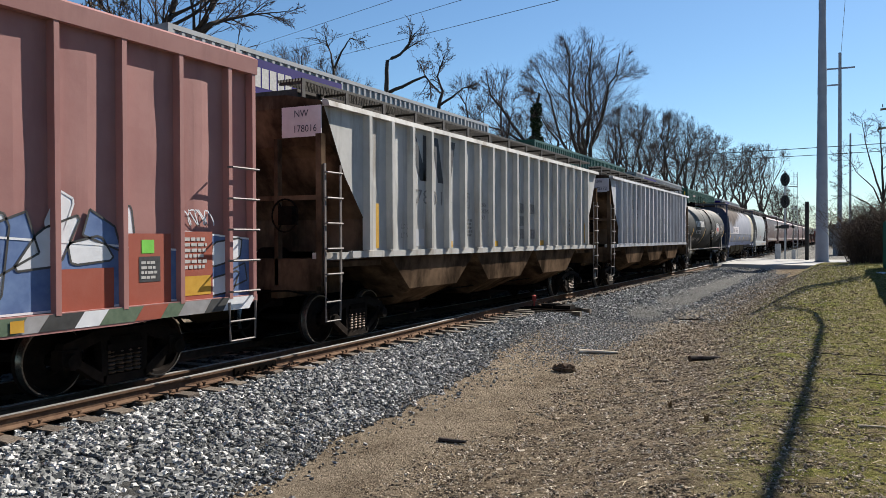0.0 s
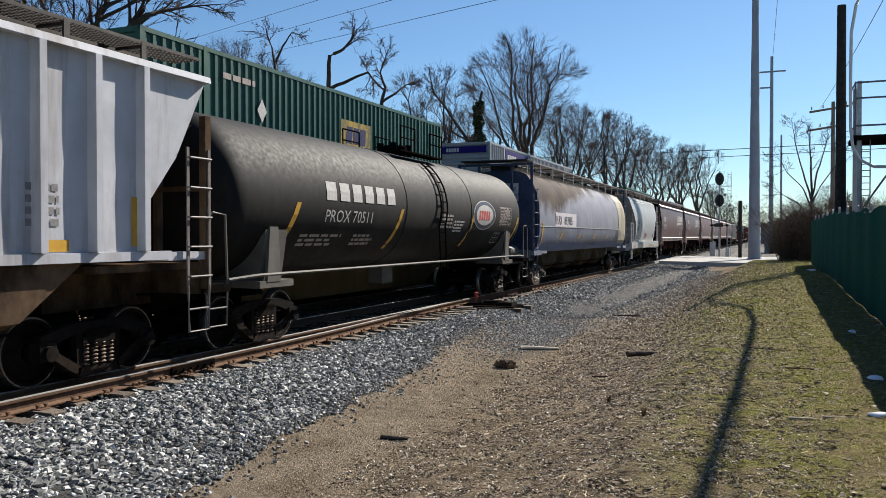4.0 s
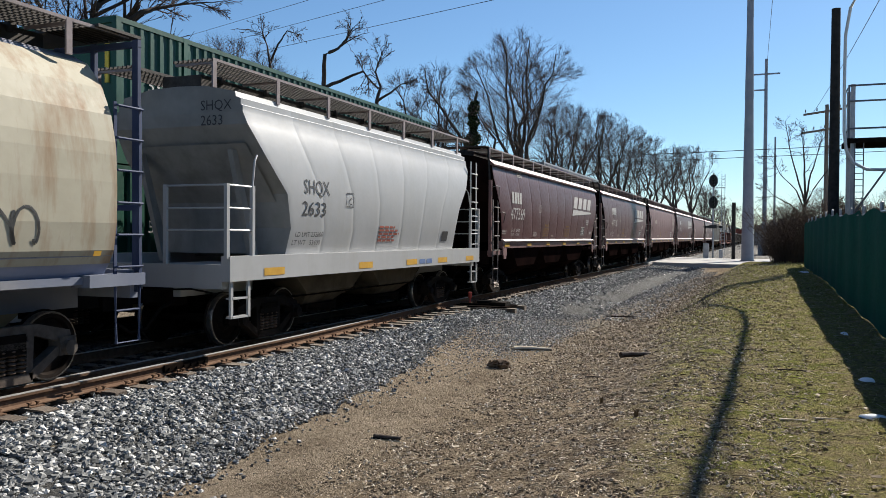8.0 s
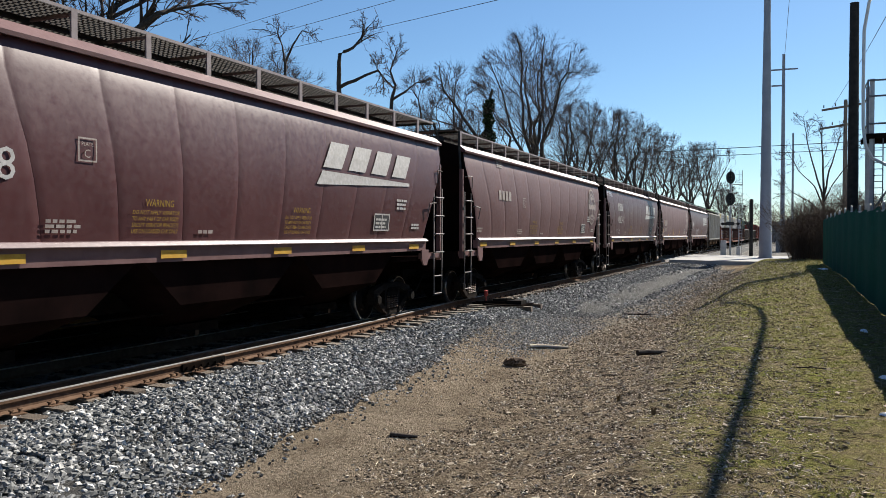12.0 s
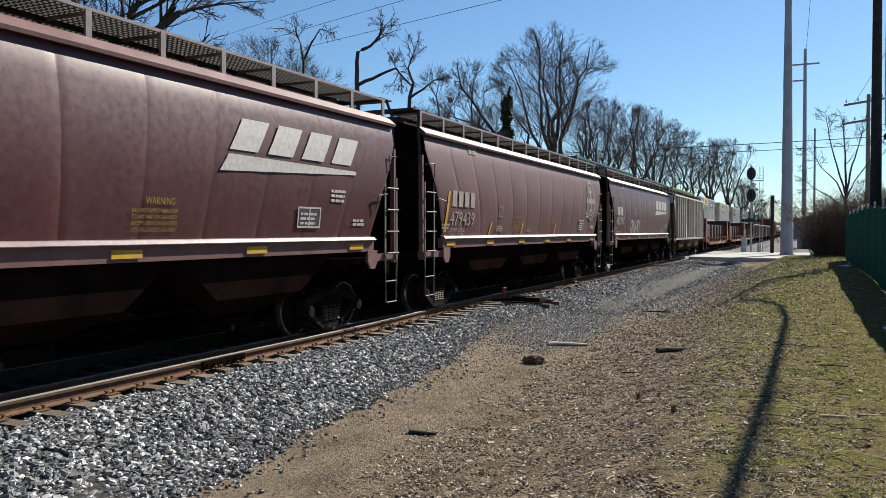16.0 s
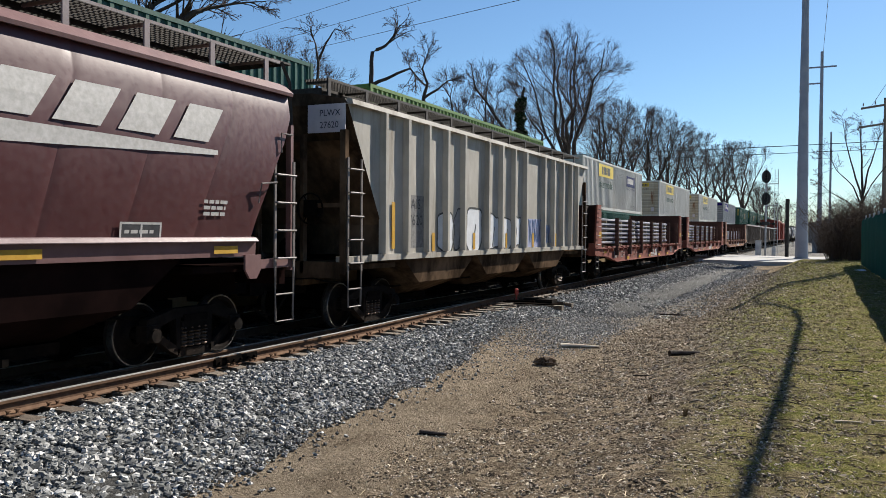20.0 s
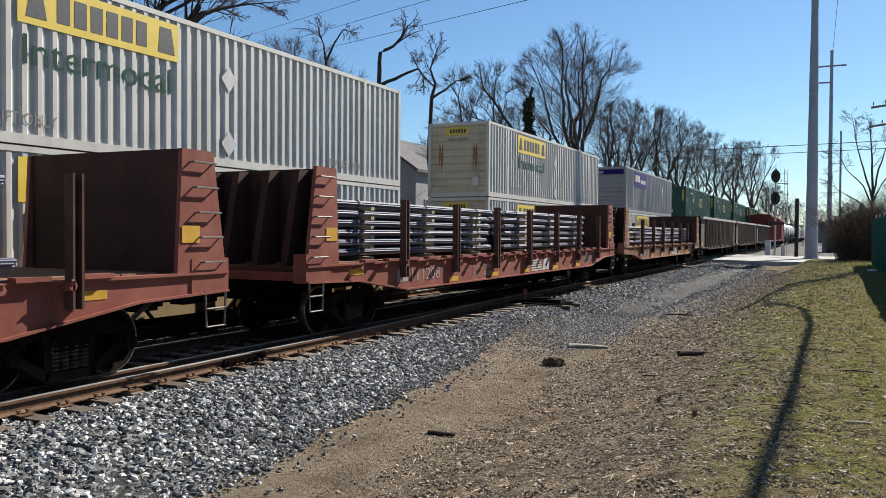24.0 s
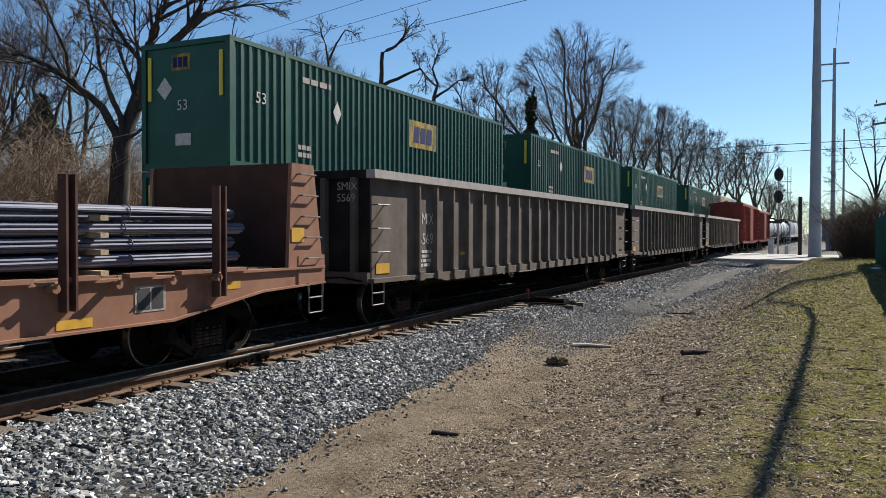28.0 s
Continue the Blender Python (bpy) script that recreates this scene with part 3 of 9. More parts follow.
def walkway(car, L, z, x0, x1, y0, y1, post_z, step=1.25, xpost=None, mat_post=None):
    """A roof walkway of open grating on both sides, with brackets."""
    xp = xpost if xpost else x1
    for sx in (1, -1):
        g = Sheet()
        n = int((y1 - y0) / 0.09)
        for i in range(n + 1):
            y = y0 + (y1 - y0) * i / n
            g.add([(sx * x0, y - 0.03, z), (sx * x1, y - 0.03, z), (sx * x1, y + 0.03, z + 0.02), (sx * x0, y + 0.03, z + 0.02)], [(0, 1, 2, 3)])
        for k in range(9):
            x = x0 + (x1 - x0) * k / 8
            g.box(sx * x - 0.011, sx * x + 0.011, y0, y1, z - 0.03, z + 0.018)
        part("walkway_grating", g, M_GRATE, car)
        e = Sheet()
        e.box(sx * x1 - 0.012, sx * x1 + 0.012, y0, y1, z - 0.02, z + 0.02)
        y = y0 + 0.05
        while y < y1:
            e.box(sx * xp - 0.015, sx * xp + 0.015, y - 0.045, y + 0.045, post_z, z)
            e.box(min(sx * x0, sx * xp), max(sx * x0, sx * xp), y - 0.02, y + 0.02, z - 0.07, z - 0.03)
            y += step
        part("walkway_bracket", e, mat_post or M_ALU, car)


def bays(car, L, z1, n, y0, y1, xw, mat, z_out=0.32):
    """Discharge hoppers: inverted pyramids under the sill, each with its outlet gate."""
    k = (y1 - y0) / n
    for i in range(n):
        a, b = y0 + i * k + 0.02, y0 + (i + 1) * k - 0.02
        m = (a + b) / 2
        s = Sheet()
        zm, u = z1 - 0.62 * (z1 - z_out - 0.14), 0.62
        a2, b2 = a + (m - 0.55 - a) * u, b + (m + 0.55 - b) * u
        t = [(-xw, a, z1), (xw, a, z1), (xw, b, z1), (-xw, b, z1)]
        w = xw * 0.96
        c = [(-w, a2, zm), (w, a2, zm), (w, b2, zm), (-w, b2, zm)]
        g = z_out + 0.14
        o = [(-0.55, m - 0.55, g), (0.55, m - 0.55, g), (0.55, m + 0.55, g), (-0.55, m + 0.55, g)]
        s.add(t + c + o, [(0, 1, 5, 4), (1, 2, 6, 5), (2, 3, 7, 6), (3, 0, 4, 7), (4, 5, 9, 8), (5, 6, 10, 9), (6, 7, 11, 10), (7, 4, 8, 11), (8, 9, 10, 11)])
        h = part("discharge_hopper", s, mat, car)
        g = Sheet()
        g.box(-0.68, 0.68, m - 0.6, m + 0.6, z_out, z_out + 0.15)
        g.tube([(0.68, m - 0.5, z_out + 0.08), (1.15, m - 0.5, z_out + 0.08)], 0.03, 8)
        g.box(1.1, 1.2, m - 0.54, m - 0.46, z_out + 0.03, z_out + 0.13)
        part("outlet_gate", g, M_STEEL_DARK, h)


def loft(L, prof, ycut, stations, groove=0.0, bulge=0.0, seed=0):
    """A body shell: half profile of (x, z) from the sill up to the ridge, ends cut back by ycut(z)."""
    s = Sheet()
    full = [(x, z) for x, z in prof] + [(-x, z) for x, z in reversed(prof[:-1])]
    rnd = random.Random(seed)
    amp = [1 + 0.8 * (rnd.random() - 0.5) for _ in range(200)]
    ts = []
    n = stations
    for i in range(n):
        for u in (0.0, 0.012, 0.12, 0.3, 0.5, 0.7, 0.88, 0.988):
            ts.append((i + u) / n)
    ts.append(1.0)
    rows = []
    for t in ts:
        row = []
        i = min(int(t * n), n - 1)
        u = t * n - i
        for x, z in full:
            c = ycut(z)
            y = c + (L - 2 * c) * t
            dx = 0.0
            if abs(x) > 1.2:
                w = math.sin(math.pi * min(1, max(0, u)))
                dx = bulge * amp[i] * w * math.sin(math.pi * min(1, max(0, (z - prof[0][1]) / (3.9 - prof[0][1]))))
                if u < 0.006 or u > 0.994:
                    dx -= groove
            row.append((x + (dx if x > 0 else -dx) if x else 0, y, z))
        rows.append(row)
    s.grid(rows)
    ends = []
    for r in (rows[0], rows[-1]):
        e = Sheet()
        m = len(r) // 2
        st = [[r[i], r[len(r) - 1 - i]] for i in range(m)]
        e.grid(st)
        e.add([r[m - 1], r[m], r[m + 1]], [(0, 1, 2)])
        ends.append(e)
    # floor
    s.add([rows[0][0], rows[-1][0], rows[-1][-1], rows[0][-1]], [(0, 1, 2, 3)])
    return s, ends


def face_of(prof):
    zs, xs = [p[1] for p in prof], [p[0] for p in prof]

    def face(z):
        return float(np.interp(z, zs, xs)) if z < zs[-1] else xs[-1]
    return face


def end_works(car, L, mat, sill_z, sill_x=1.4, post_x=1.46, top=3.5):
    """End sills, stub platforms and the dark under frame at both ends."""
    for d, y in ((-1, 0.0), (1, L)):
        s = Sheet()
        q = 1 if d < 0 else -1
        a, b = sorted((y + q * 0.02, y + q * 0.16))
        s.box(-sill_x, sill_x, a, b, 1.02, sill_z)
        a, b = sorted((y + q * 0.16, y + q * 2.1))
        s.box(-0.45, 0.45, a, b, 0.86, sill_z - 0.02)
        s.box(-sill_x, sill_x, a, b, sill_z - 0.16, sill_z - 0.06)
        part("end_platform", s, mat, car)
        add_coupler(car, y, d)
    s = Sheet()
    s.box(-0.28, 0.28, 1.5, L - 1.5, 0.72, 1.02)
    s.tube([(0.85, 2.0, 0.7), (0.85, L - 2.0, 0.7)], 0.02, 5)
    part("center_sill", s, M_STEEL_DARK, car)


def brake_gear(car, y, z, x=0.5):
    s = Sheet()
    s.lathe([(-0.45, 0.0), (-0.45, 0.16), (-0.4, 0.2), (0.4, 0.2), (0.45, 0.16), (0.45, 0.0)], (x, y, z), "y", 14)
    s.box(x - 0.15, x + 0.15, y + 0.7, y + 1.0, z - 0.15, z + 0.2)
    part("brake_reservoir", s, M_STEEL_DARK, car, smooth=40)


def hand_brake(car, y, z, d):
    """A brake wheel on the end, facing out along the track."""
    s = Sheet()
    for k in range(24):
        a, b = 2 * math.pi * k / 24, 2 * math.pi * (k + 1) / 24
        s.tube([(0.75 + 0.28 * math.cos(a), y, z + 0.28 * math.sin(a)), (0.75 + 0.28 * math.cos(b), y, z + 0.28 * math.sin(b))], 0.016, 5, cap=False)
    for k in range(3):
        a = 2 * math.pi * k / 3
        s.tube([(0.75, y, z), (0.75 + 0.28 * math.cos(a), y, z + 0.28 * math.sin(a))], 0.012, 5)
    s.box(0.6, 0.9, min(y, y - d * 0.16), max(y, y - d * 0.16), z - 0.16, z + 0.16)
    part("brake_wheel", s, M_STEEL_DARK, car)


# --- ribbed covered hopper ---
def ribbed_hopper(label, L, sill, eave, rib0, pitch, mat, bay_mat, end_mat, sign, rib_at=None):
    car = thing("covered_hopper_car", label, "hopper car", "freight train")
    prof = [(1.5, sill), (1.5, sill + 0.6), (1.5, 3.0), (1.5, eave - 0.08), (1.44, eave), (0.7, eave + 0.14), (0, eave + 0.17)]
    zt, zb = eave - 0.62, eave - 1.85

    def ycut(z):
        return 0.12 if z >= zt else (1.35 if z <= zb else 0.12 + (zt - z) / (zt - zb) * 1.23)
    s, ends = loft(L, prof, ycut, int((L - 2 * rib0) / pitch + 0.5), 0.0, -0.011, int(L * 10))
    part("body", s, mat, car)
    for e in ends:
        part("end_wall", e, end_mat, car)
    face = face_of(prof)
    # slope sheets and inner end walls in shade
    for d, y, q in ((-1, 0.0, 1), (1, L, -1)):
        e = Sheet()
        e.add([(-1.46, y + q * 0.35, zt - 0.1), (1.46, y + q * 0.35, zt - 0.1), (1.46, y + q * 2.6, sill - 0.1), (-1.46, y + q * 2.6, sill - 0.1)], [(0, 1, 2, 3)])
        part("slope_sheet", e, end_mat, car)
        c = Sheet()
        for sx in (1, -1):
            a, b = sorted((y + q * 0.02, y + q * 0.14))
            c.box(min(sx * 1.4, sx * 1.52), max(sx * 1.4, sx * 1.52), a, b, 1.1, zt + 0.05)
            c.box(min(sx * 0.5, sx * 0.58), max(sx * 0.5, sx * 0.58), a, b, 1.1, zt)
        c.box(-1.5, 1.5, min(y + q * 0.03, y + q * 0.1), max(y + q * 0.03, y + q * 0.1), sill + 0.9, sill + 0.98)
        pieces("corner_post", c, end_mat, car)
        ld = Sheet()
        a, b = sorted((y + q * 0.09, y + q * 0.55))
        ladder(ld, a, b, 1.54, 1.15, zt - 0.45, 0.43)
        stirrup(ld, a, b, 1.54, 0.5, 1.15)
        pieces("ladder_bar", ld, M_LADDER, car)
    # side sill
    s = Sheet()
    for sx in (1, -1):
        s.box(min(sx * 1.46, sx * 1.56), max(sx * 1.46, sx * 1.56), 0.9, L - 0.9, sill - 0.1, sill + 0.02)
        s.box(min(sx * 1.3, sx * 1.5), max(sx * 1.3, sx * 1.5), 0.05, 1.2, sill - 0.12, sill)
        s.box(min(sx * 1.3, sx * 1.5), max(sx * 1.3, sx * 1.5), L - 1.2, L - 0.05, sill - 0.12, sill)
    pieces("side_sill", s, mat, car)
    # ribs
    n = int((L - 2 * rib0) / pitch + 0.5)
    for y in rib_at or [rib0 + (L - 2 * rib0) * i / n for i in range(n + 1)]:
        for sx in (1, -1):
            r = Sheet()
            x0, x1 = 1.485, 1.625
            r.prism([(sx * x0, y - 0.085), (sx * x1, y - 0.05), (sx * x1, y + 0.05), (sx * x0, y + 0.085)], sill + 0.03, eave - 0.1, "z")
            part("rib", r, mat, car)
    s = Sheet()
    for sx in (1, -1):
        s.prism([(sx * 1.47, eave - 0.1), (sx * 1.62, eave - 0.1), (sx * 1.6, eave - 0.01), (sx * 1.47, eave + 0.03)], 0.12, L - 0.12, "y")
    pieces("top_chord", s, mat, car)
    # small dents: shallow swells in the panels between the ribs
    bays(car, L, sill - 0.08, 3, 2.3, L - 2.3, 1.46, bay_mat)
    end_works(car, L, end_mat, sill - 0.1)
    hand_brake(car, 0.0, 2.3, -1)
    brake_gear(car, 1.2, 1.55, -0.4)
    walkway(car, L, eave + 0.34, 0.7, 1.2, -0.1, L + 0.1, eave + 0.04, 1.3, mat_post=M_GRATE)
    h = Sheet()
    h.box(-0.65, 0.65, 0.5, L - 0.5, eave + 0.1, eave + 0.32)
    for i in range(7):
        y = 1.2 + (L - 2.4) * i / 6
        h.box(-0.68, 0.68, y - 0.05, y + 0.05, eave + 0.3, eave + 0.38)
    part("roof_hatch", h, M_GRATE, car)
    add_truck(car, 1.75)
    add_truck(car, L - 1.75)
    p = Sheet()
    p.box(0.62, 1.46, 0.095, 0.118, eave - 0.6, eave - 0.08)
    part("number_panel", p, M_SIGNWHITE, car)
    for txt, z in sign:
        me = on_end(letters(txt, 0.12 / 0.7, M_NAVY), 0.9, z, 0.088)
        part("stencil", me, None, car)
    return car, face


# --- curved-side covered hopper ---
MAROON_PROF = [(1.5, 1.71), (1.545, 2.1), (1.585, 2.5), (1.6, 2.9), (1.585, 3.3), (1.545, 3.7), (1.48, 4.08), (1.4, 4.22), (0.9, 4.36), (0, 4.44)]


def maroon_hopper(label, L, mat, num=""):
    car = thing("covered_hopper_car", label, "hopper car", "freight train")
    prof = MAROON_PROF
    face = face_of([(x + 0.014, z) for x, z in prof])

    def ycut(z):
        return 0.1 if z >= 3.5 else 0.1 + 0.95 * min(1, ((3.5 - z) / 1.72)) ** 0.75
    s, ends = loft(L, prof, ycut, 12, 0.003, 0.009, len(label))
    part("body", s, mat, car, smooth=25)
    # end walls take the shade-darkened red instead of the body's paint
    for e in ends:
        part("end_wall", e, M_MAROON_SHADED, car)
    s = Sheet()
    for sx in (1, -1):
        s.prism([(sx * 1.46, 4.06), (sx * 1.56, 4.05), (sx * 1.57, 4.1), (sx * 1.38, 4.25), (sx * 1.34, 4.22)], 0.05, L - 0.05, "y")
    pieces("eave", s, M_SILL if mat is M_MAROON else mat, car)
    s = Sheet()
    for sx in (1, -1):
        s.prism([(sx * 1.42, 1.5), (sx * 1.56, 1.5), (sx * 1.57, 1.715), (sx * 1.42, 1.73)], 0.98, L - 0.98, "y")
    pieces("side_sill", s, M_SILL, car)
    # sloped, lightened ledge stands in for the bright line of sun
    s = Sheet()
    for sx in (1, -1):
        s.prism([(sx * 1.5, 1.732), (sx * 1.575, 1.718), (sx * 1.63, 1.718), (sx * 1.632, 1.728), (sx * 1.578, 1.778), (sx * 1.5, 1.79)], 0.98, L - 0.98, "y")
    pieces("sill_ledge", s, M_LEDGE_SUNLIT, car, "pale ledge along the sill, sun glance in its colour")
    for y in (0.95, L - 1.25):
        j = Sheet()
        j.prism([(y, 1.52), (y + 0.36, 1.52), (y + 0.36, 1.3), (y + 0.26, 1.16), (y + 0.1, 1.16), (y, 1.3)], 1.56, 1.6)
        part("jacking_pad", j, M_SILL, car)
    ref = []
    for y in [1.15 + 2.57 * k for k in range(5)] + [L - 1.9]:
        ref.append([(y, 1.55), (y + 0.5, 1.55), (y + 0.5, 1.66), (y, 1.66)])
    side_shapes(car, "reflector", ref, lambda z: 1.575, M_YELLOW)
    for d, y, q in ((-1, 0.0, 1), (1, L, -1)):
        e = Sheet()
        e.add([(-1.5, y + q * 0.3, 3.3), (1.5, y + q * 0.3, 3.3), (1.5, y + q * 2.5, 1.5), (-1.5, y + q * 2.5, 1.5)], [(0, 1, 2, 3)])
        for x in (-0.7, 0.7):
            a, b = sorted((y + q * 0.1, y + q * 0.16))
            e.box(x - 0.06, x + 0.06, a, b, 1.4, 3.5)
        part("slope_sheet", e, M_MAROON_SHADED, car)
        c = Sheet()
        for sx in (1, -1):
            a, b = sorted((y - q * 0.02, y + q * 0.05))
            c.box(min(sx * 1.42, sx * 1.52), max(sx * 1.42, sx * 1.52), a, b, 1.25, 3.6)
        pieces("corner_post", c, M_SILL, car)
        ld = Sheet()
        a, b = sorted((y + q * 0.02, y + q * 0.5))
        ladder(ld, a, b, 1.56, 1.3, 3.0, 0.44)
        stirrup(ld, a, b, 1.56, 0.45, 1.3)
        pieces("ladder_bar", ld, M_LADDER, car)
        a, b = sorted((y, y + q * 1.0))
        part("end_sill", Sheet().box(1.38, 1.54, a, b, 1.3, 1.44), M_SILL, car)
        part("end_sill", Sheet().box(-1.54, -1.38, a, b, 1.3, 1.44), M_SILL, car)
        h = Sheet()
        a = y + q * 0.14
        h.tube([(1.52, a, 3.4), (1.62, a, 3.42), (1.62, a + q * 0.28, 3.42), (1.62, a + q * 0.28, 3.12), (1.55, a + q * 0.28, 3.1)], 0.014, 5)
        h.tube([(1.6, y + q * 0.55, 2.62), (1.66, y + q * 0.58, 2.64), (1.66, y + q * 0.95, 2.6), (1.6, y + q * 0.95, 2.3)], 0.014, 5)
        pieces("grab_iron", h, M_LADDER, car)
    bays(car, L, 1.53, 3, 2.3, L - 2.3, 1.44, M_MAROON_SHADED)
    end_works(car, L, M_MAROON_SHADED, 1.42, 1.38)
    hand_brake(car, -0.04, 2.5, -1)
    brake_gear(car, 1.0, 1.62, -0.3)
    walkway(car, L, 4.6, 0.62, 1.36, 0.15, L - 0.15, 4.2, 1.22, mat_post=M_POST)
    for q, y in ((1, 0.1), (-1, L - 0.1)):
        w = Sheet()
        w.box(-1.36, 1.36, y - 0.25, y + 0.25, 4.61, 4.64)
        for sx in (1, -1):
            w.tube([(sx * 1.36, y, 4.62), (sx * 1.42, y - q * 0.14, 4.3), (sx * 1.46, y - q * 0.14, 3.6)], 0.035, 4)
        part("end_walkway", w, M_GRATE, car)
    h = Sheet()
    h.box(-0.6, 0.6, 0.8, L - 0.8, 4.34, 4.62)
    for i in range(9):
        y = 1.2 + (L - 2.4) * i / 8
        h.box(-0.64, 0.64, y - 0.04, y + 0.04, 4.56, 4.66)
    part("roof_hatch", h, M_GRATE, car)
    add_truck(car, 1.75)
    add_truck(car, L - 1.75)
    # data blocks on the body
    p0 = {"477569": 5.12, "488341": 6.01, "479439": 4.64, "482787": 5.2}.get(num, 4.91)
    pz = 2.29 if num == "479439" else 2.75
    side_shapes(car, "data_stencil", bars(0.95, 1.95, 0.45, 0.12, 2, 0.5, 3), face, M_TXT_F)
    side_shapes(car, "data_stencil", bars(4.5, 1.89, 0.55, 0.16, 3, 0.5, 4, 4), face, M_TXT_F)
    side_shapes(car, "data_stencil", bars(7.07, 1.89, 0.42, 0.05, 1, 0.5, 14, 4), face, M_TXT_F)
    side_shapes(car, "data_stencil", bars(2.6, 3.86, 0.55, 0.2, 4, 0.5, 5), face, M_TXT_F)
    for y, w in ((5.8, 0.86), (9.2, 0.8)):
        side_text(car, "WARNING", y + 0.22, 2.25, 0.095, face, M_YELLOW_DIM, 0.52, name="warning_stencil")
        for k, line in enumerate(("DO NOT APPLY VIBRATOR", "TO ANY PART OF CAR BODY", "EXCEPT VIBRATOR BRACKETS", "USE ON LOADED CAR ONLY")):
            side_text(car, line, y, 2.14 - 0.083 * k, 0.056, face, M_YELLOW_DIM, w, 0.2, name="warning_stencil")
    side_shapes(car, "plate_mark", [[(p0, pz), (p0 + 0.28, pz), (p0 + 0.28, pz + 0.02), (p0, pz + 0.02)], [(p0, pz + 0.27), (p0 + 0.28, pz + 0.27), (p0 + 0.28, pz + 0.29), (p0, pz + 0.29)],
                                    [(p0, pz + 0.02), (p0 + 0.02, pz + 0.02), (p0 + 0.02, pz + 0.27), (p0, pz + 0.27)], [(p0 + 0.26, pz + 0.02), (p0 + 0.28, pz + 0.02), (p0 + 0.28, pz + 0.27), (p0 + 0.26, pz + 0.27)]], face, M_TXT_F)
    side_text(car, "PLATE", p0 + 0.05, pz + 0.19, 0.045, face, M_TXT_F, 0.17)
    side_text(car, "C", p0 + 0.09, pz + 0.05, 0.1, face, M_TXT_F)
    y = L - 3.5
    dz = -0.33 if num == "482787" else 0.0
    side_shapes(car, "consolidated_stencil", [[(y, dz + 1.98), (y + 0.62, dz + 1.98), (y + 0.62, dz + 2.28), (y, dz + 2.28)]], face, M_TXT_K, 0.006)
    side_shapes(car, "stencil_border", [[(y - 0.03, dz + 1.95), (y + 0.65, dz + 1.95), (y + 0.65, dz + 1.98), (y - 0.03, dz + 1.98)], [(y - 0.03, dz + 2.28), (y + 0.65, dz + 2.28), (y + 0.65, dz + 2.31), (y - 0.03, dz + 2.31)],
                                        [(y - 0.03, dz + 1.98), (y, dz + 1.98), (y, dz + 2.28), (y - 0.03, dz + 2.28)], [(y + 0.62, dz + 1.98), (y + 0.65, dz + 1.98), (y + 0.65, dz + 2.28), (y + 0.62, dz + 2.28)],
                                        [(y + 0.3, dz + 1.98), (y + 0.33, dz + 1.98), (y + 0.33, dz + 2.28), (y + 0.3, dz + 2.28)]]
                + [[(yy, zz + 0.01) for yy, zz in b] for b in bars(y + 0.05, dz + 2.0, 0.52, 0.2, 3, 0.8, 9)], face, M_TXT_W, 0.009)
    side_shapes(car, "data_stencil", bars(L - (2.1 if dz else 2.55), 2.42 + dz, 0.5, 0.22, 3, 0.7, 11) + bars(L - (1.85 if dz else 1.75), 2.0 + dz, 0.5, 0.12, 2, 0.5, 12), face, M_TXT_W)
    return car, face


def glyphs(y, z, w, h, n, slant):
    """A brand's word as plain slanted slabs, one for each letter."""
    return blocks(y, z, w, h, n, slant, 0.72)


def wedge_logo(car, face, y, z, w, h, material):
    """A slanted four-slab word mark over a long wedge."""
    side_shapes(car, "logo_word", glyphs(y + 0.22, z + 0.4 * h, w * 0.93, 0.6 * h, 4, 0.34), face, material, 0.007, "pale slanted word-mark slabs")
    side_shapes(car, "logo_wedge", [[(y, z), (y + w * 0.97, z + 0.2 * h), (y + w * 0.97, z + 0.28 * h), (y + 0.2, z + 0.32 * h)]], face, material, 0.007)


def round_logo(car, face, y, z, r, material, dark):
    """A ring with a cross in it."""
    for name, r0, r1, m, e in (("logo_disc", 0.0, r, material, 0.007), ("logo_ring", 0.58 * r, 0.66 * r, dark, 0.01)):
        s = Sheet()
        rows = []
        for k in range(9):
            rr = r0 + (r1 - r0) * k / 8
            rows.append([(face(z + rr * math.sin(a)) + e, y + rr * math.cos(a) * 0.85, z + rr * math.sin(a)) for a in np.linspace(0, 2 * math.pi, 41)])
        s.grid(rows)
        part(name, s, m, car)
    k = 0.42 * r
    quads = []
    for sy in (1, -1):
        for sz in (1, -1):
            a, b, c, d = y + sy * 0.1 * r, y + sy * k, z + sz * 0.12 * r, z + sz * k
            quads.append([(min(a, b), min(c, d)), (max(a, b), min(c, d)), (max(a, b), max(c, d)), (min(a, b), max(c, d))])
    for i in range(22):
        a = 2 * math.pi * i / 22
        if abs(math.sin(a)) < 0.12:
            continue
        cy, cz = y + 0.83 * r * 0.85 * math.cos(a), z + 0.83 * r * math.sin(a)
        quads.append([(cy - 0.05, cz - 0.07), (cy + 0.05, cz - 0.07), (cy + 0.05, cz + 0.07), (cy - 0.05, cz + 0.07)])
    side_shapes(car, "logo_cross", quads, face, dark, 0.012, "dark blocks of a round cross emblem")


